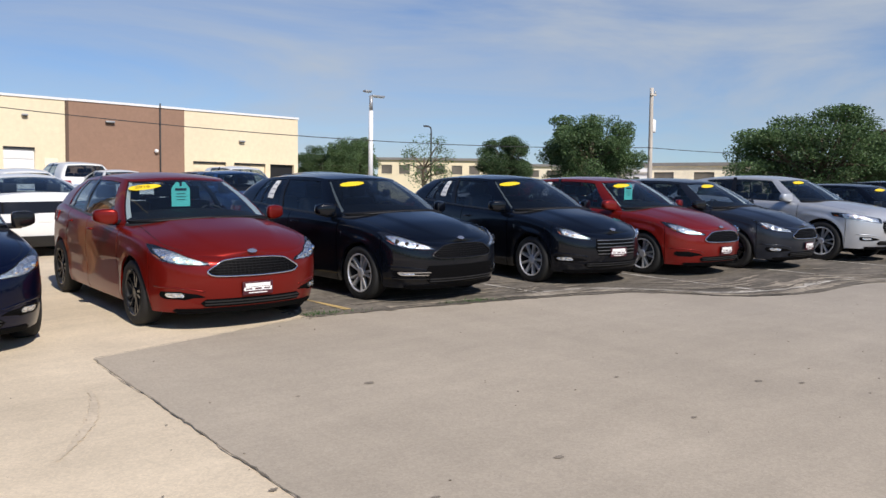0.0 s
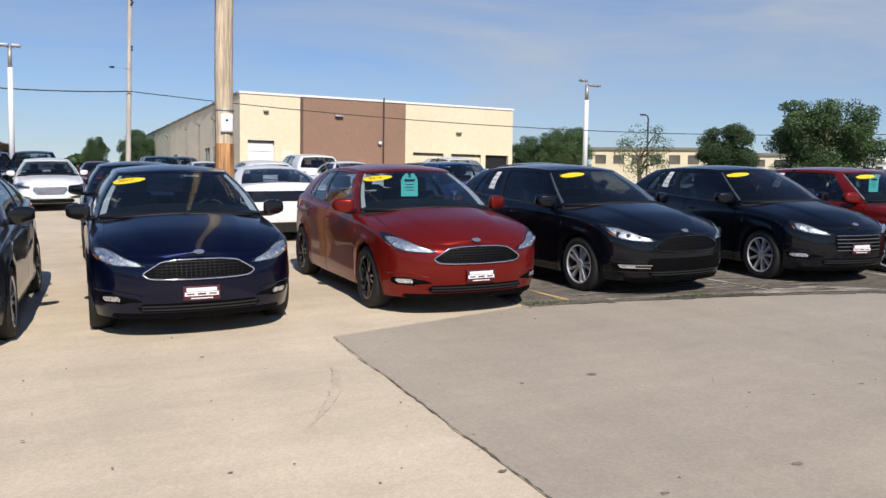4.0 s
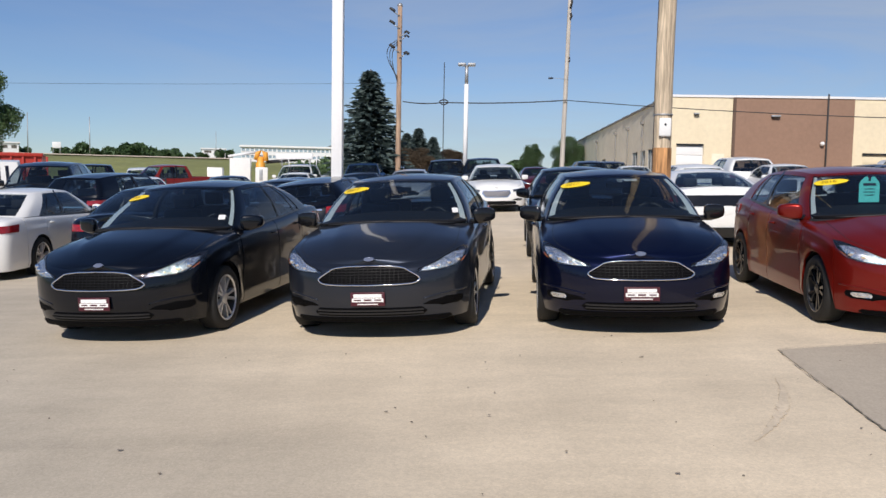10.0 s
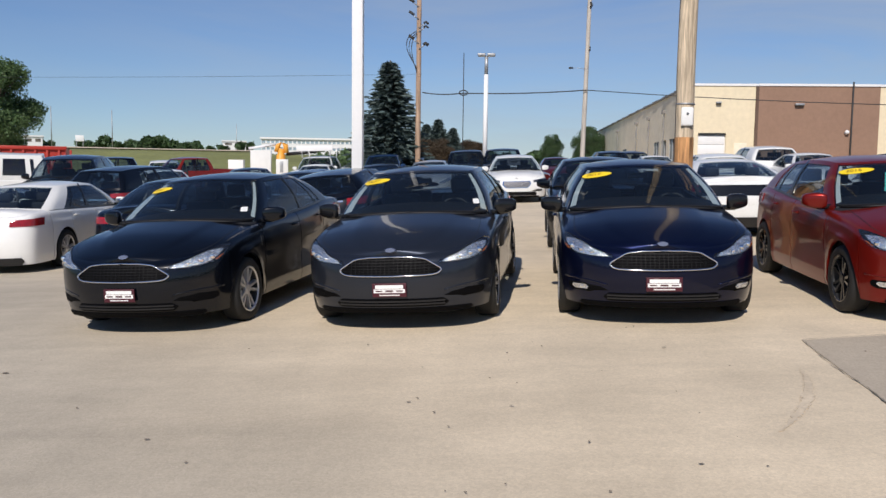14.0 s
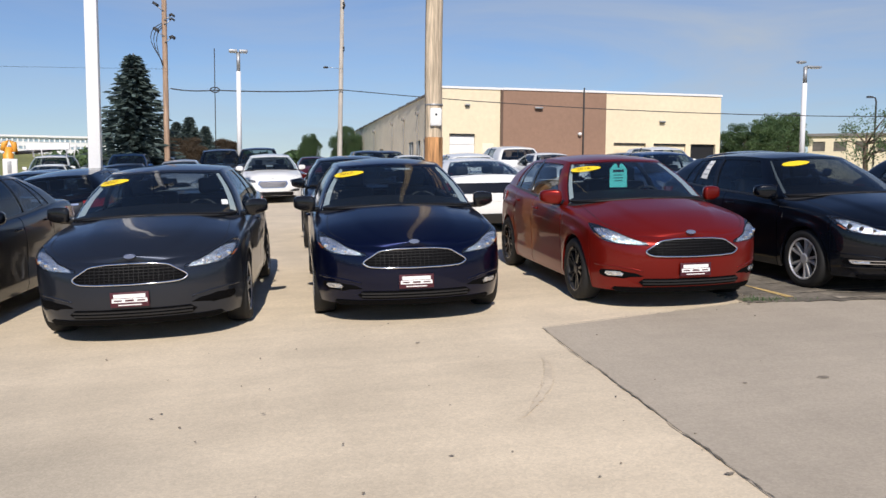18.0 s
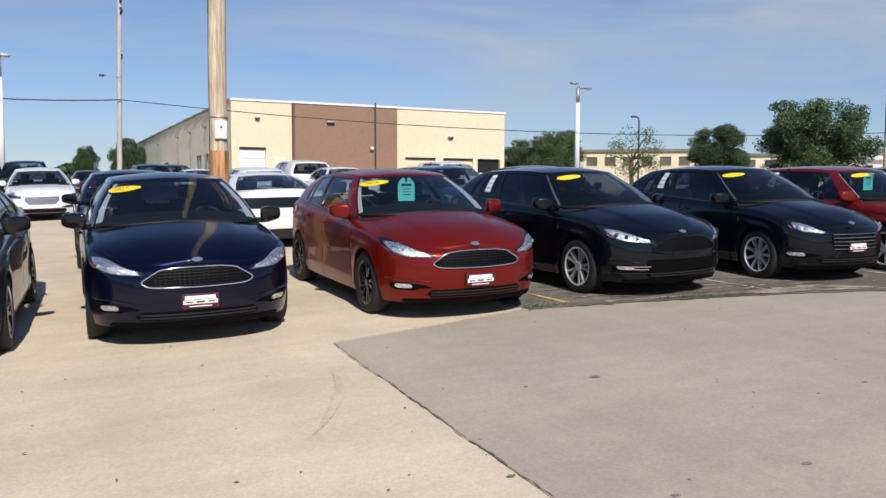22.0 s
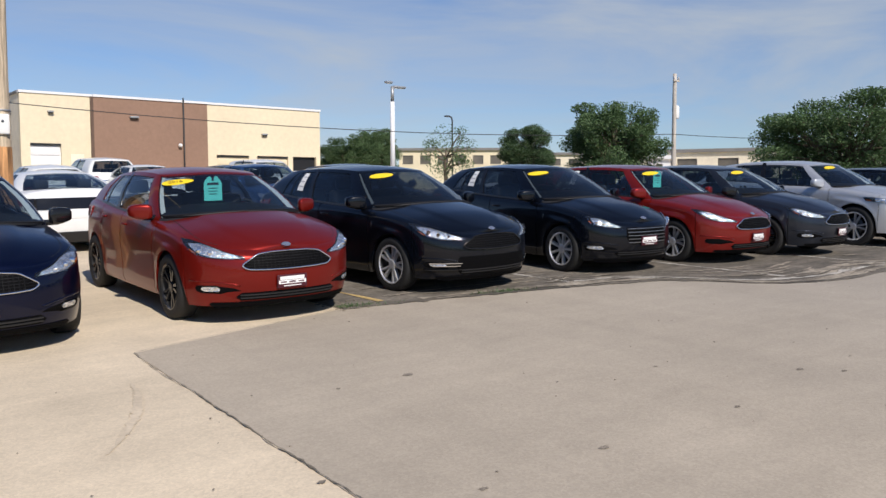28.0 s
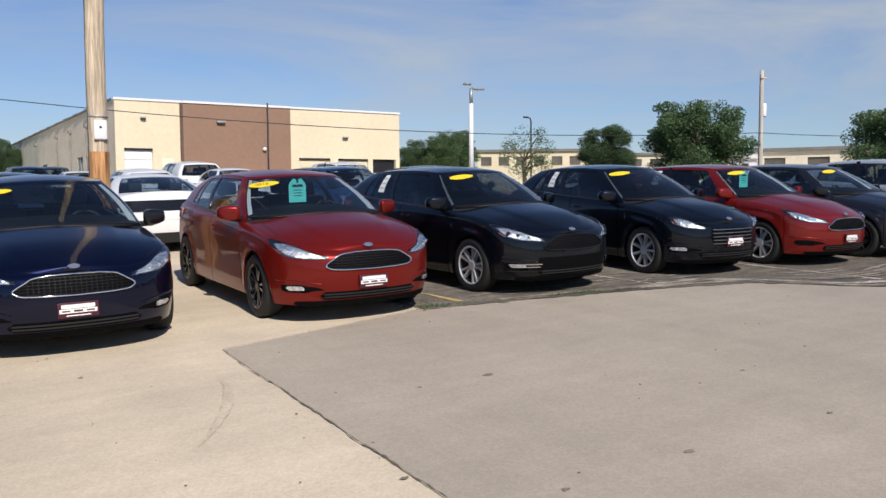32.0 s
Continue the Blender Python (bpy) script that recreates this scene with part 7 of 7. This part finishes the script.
# ---------------------------------------------------------------- far buildings
def low_building(a0, a1, d, base_s, top_s, material, label, windows, rows=1, roof=ROOFGREY, depth=14, win=FARWIN, ww=0.6, z_base=None):
    x0, y0 = spot(a0, d)
    x1, y1 = spot(a1, d)
    ln = math.hypot(x1 - x0, y1 - y0)
    turn = math.degrees(math.atan2(y1 - y0, x1 - x0))
    zb = 1.59 + base_s * d if z_base is None else z_base
    h = 1.59 + top_s * d - zb
    root = empty("low_building", pose(x0, y0, zb, 0, 0, turn), label, "building")
    n = windows
    cell = ln / max(n, 1)
    holes = []
    for r in range(rows):
        z0, z1 = h * (r + 0.38) / rows, h * (r + 0.78) / rows
        holes += [(cell * (i + 0.5 - ww / 2), cell * (i + 0.5 + ww / 2), z0, z1) for i in range(n)]
    wall_with_holes("wall", 0, ln, -6, h, 0, 0.3, holes, material, root)
    part("back_wall", mesh_of("back_wall", *box_data(0, ln, depth, depth + 0.3, -6, h), False), material, root)
    for i, (p, q, z0, z1) in enumerate(holes):
        w = part("window", mesh_of("window", *box_data(p, q, 0.14, 0.18, z0, z1), False), win, root, "")
        part("window_sill", mesh_of("window_sill", *box_data(p - 0.05, q + 0.05, -0.06, 0.14, z0 - 0.08, z0), False), material, w)
    part("roof", mesh_of("roof", *box_data(-0.3, ln + 0.3, -0.3, depth + 0.3, h, h + 0.35), False), roof, root)
    for e in (0, ln - 0.3):
        part("end_wall", mesh_of("end_wall", *box_data(e, e + 0.3, 0.3, depth, -6, h), False), material, root)
    return root


low_building(36.8, 44.0, 118, 0.02, 0.046, CREAM, "low cream building with dark window bands", 6)
low_building(44.0, 53.5, 125, 0.02, 0.040, TAN, "long low tan building with a flat roof", 7)
low_building(53.6, 55.0, 80, 0.01, 0.034, DOORWHITE, "small white block building", 1, roof=DOORWHITE, ww=0.3)
low_building(54.8, 78.0, 92, 0.01, 0.041, TAN, "long low building with a pale flat roof", 9, ww=0.5)
glassy = mat("far_glazing", (0.30, 0.40, 0.46), 0.25, fine=(0.5, 0.2))
low_building(-15.4, -8.4, 166, 0.008, 0.0385, DOORWHITE, "long white building with a grid of windows", 24, 4, roof=DOORWHITE, win=glassy, ww=0.7)
low_building(-17.9, -16.4, 250, 0.028, 0.0345, DOORWHITE, "small white far building", 2, roof=DOORWHITE)
low_building(-29.7, -28.7, 220, 0.026, 0.0345, DOORWHITE, "small white roadside building", 2, roof=DOORWHITE)
for a, d, top, r in ((-28.2, 200, 0.068, 0.13), (-24.7, 205, 0.066, 0.15), (-29.6, 190, 0.058, 0.16), (-17.0, 230, 0.055, 0.10)):
    x, y = spot(a, d)
    ob = empty("far_pole", pose(x, y, terrain(x, y)), "far slender roadside pole", "pole")
    part("post", mesh_of("post", *tube_data([(0, 0, -0.5), (0, 0, high(d, top) - terrain(x, y))], (r, r * 0.6), 8)), GALV, ob)
x, y = spot(-26.6, 210)
ob = empty("billboard", pose(x, y, terrain(x, y), 0, 0, 25), "blank pale roadside board on posts", "sign")
part("board", mesh_of("board", *box_data(-0.9, 0.9, -0.1, 0.1, 1.6, 3.0, 0.03)), WHITEPOLE, ob)
for e in (-0.7, 0.7):
    part("post", mesh_of("post", *tube_data([(e, 0.2, -0.5), (e, 0.2, 3)], 0.12, 8)), GALV, ob)
# a pale road across the rise
rs_ = [spot(a, d) for a in (-70, -50, -35, -24, -16, -8) for d in (176,)]
rv = [(x * k, y * k, terrain(x * k, y * k) + 0.12) for x, y in rs_ for k in (1.0, 1.05)]
road = new("road", mesh_of("road", rv, [(2 * i, 2 * i + 1, 2 * i + 3, 2 * i + 2) for i in range(5)]))
road.data.materials.append(CONCRETE)
tagged(road, "pale road across the grassy rise", "road", kind="structure")

# ---------------------------------------------------------------- red container and bucket truck
x, y = spot(-31.4, 46)
ob = empty("container", pose(x, y, gz(x, y), 0, 0, 22), "open red steel waste container", "container")
LC = 3.1
part("shell", joined("shell", [box_data(0, LC, 0, 0.06, 0.15, 2.35), box_data(0, LC, 1.9, 1.96, 0.15, 2.35), box_data(0, 0.06, 0.06, 1.9, 0.15, 2.35), box_data(LC - 0.06, LC, 0.06, 1.9, 0.15, 2.35), box_data(0.06, LC - 0.06, 0.06, 1.9, 0.15, 0.25)], False), REDSTEEL, ob)
for i in range(7):
    part("rib", mesh_of("rib", *box_data(0.1 + i * 0.53, 0.2 + i * 0.53, -0.09, 0.0, 0.2, 2.25, 0.01)), REDSTEEL, ob)
part("top_rail", mesh_of("top_rail", *box_data(-0.05, LC + 0.05, -0.12, 0.1, 2.25, 2.42, 0.02)), REDSTEEL, ob)
part("notice", mesh_of("notice", *box_data(0.7, 1.0, -0.10, -0.092, 1.5, 1.8), False), YELLOW, ob, "yellow notice")
for i in (0.3, LC - 0.4):
    part("skid", mesh_of("skid", *box_data(i, i + 0.14, 0.0, 1.9, -0.05, 0.15), False), REDSTEEL, ob)

x, y = spot(-16.2, 66)
ob = empty("bucket_truck", pose(x, y, gz(x, y) - 0.1, 0, 0, 12) @ Matrix.Scale(0.84, 4), "white bucket truck with a folded orange boom", "truck")
part("utility_body", mesh_of("utility_body", *box_data(0.0, 1.85, -0.2, 2.0, 0.7, 3.3, 0.05)), P_WHITE, ob, "white box body")
part("side_box", mesh_of("side_box", *box_data(-2.0, -0.65, 0, 1.8, 0.6, 2.4, 0.05)), MAT["white_plain"], ob)
part("chassis", mesh_of("chassis", *box_data(-2.1, 4.2, 0.2, 1.9, 0.45, 0.7, 0.02)), MAT["black"], ob)
part("turret", mesh_of("turret", *lathe_data([(0.42, 2.2), (0.42, 2.9), (0.3, 3.0), (0.3, 3.5), (0.001, 3.5)], 16, "z", (2.7, 1.0, 0))), ORANGE, ob, "orange turret")
part("boom_elbow", mesh_of("boom_elbow", *tube_data([(2.3, 1.0, 3.2), (2.45, 0.9, 3.8), (2.8, 0.9, 4.1), (3.15, 0.9, 3.8), (3.2, 0.9, 3.1)], 0.24, 10)), ORANGE, ob, "orange boom elbow")
part("lower_boom", mesh_of("lower_boom", *tube_data([(3.2, 1.1, 3.0), (6.4, 1.1, 3.35)], 0.16, 8)), DARK, ob)
part("bucket", mesh_of("bucket", *box_data(2.3, 3.4, -0.4, 0.5, 0.9, 2.5, 0.06)), P_WHITE, ob, "white work bucket")
part("bucket_hatch", mesh_of("bucket_hatch", *box_data(2.65, 2.95, -0.43, -0.4, 1.3, 2.3, 0.02)), GALV, ob)
part("upper_boom", mesh_of("upper_boom", *tube_data([(-0.2, 0.6, 3.45), (2.3, 0.9, 3.9)], 0.12, 8)), DOORWHITE, ob)
for wx in (-1.2, 3.4):
    w = part("wheel", mesh_of("wheel", *lathe_data([(0.25, -0.15), (0.45, -0.14), (0.48, 0), (0.45, 0.14), (0.25, 0.15)], 20, "y", (wx, 0.3, 0.48))), MAT["tyre"], ob)
    part("rim", mesh_of("rim", *lathe_data([(0.26, -0.12), (0.2, -0.05), (0.001, -0.05)], 16, "y", (wx, 0.3, 0.48))), MAT["steel"], w)
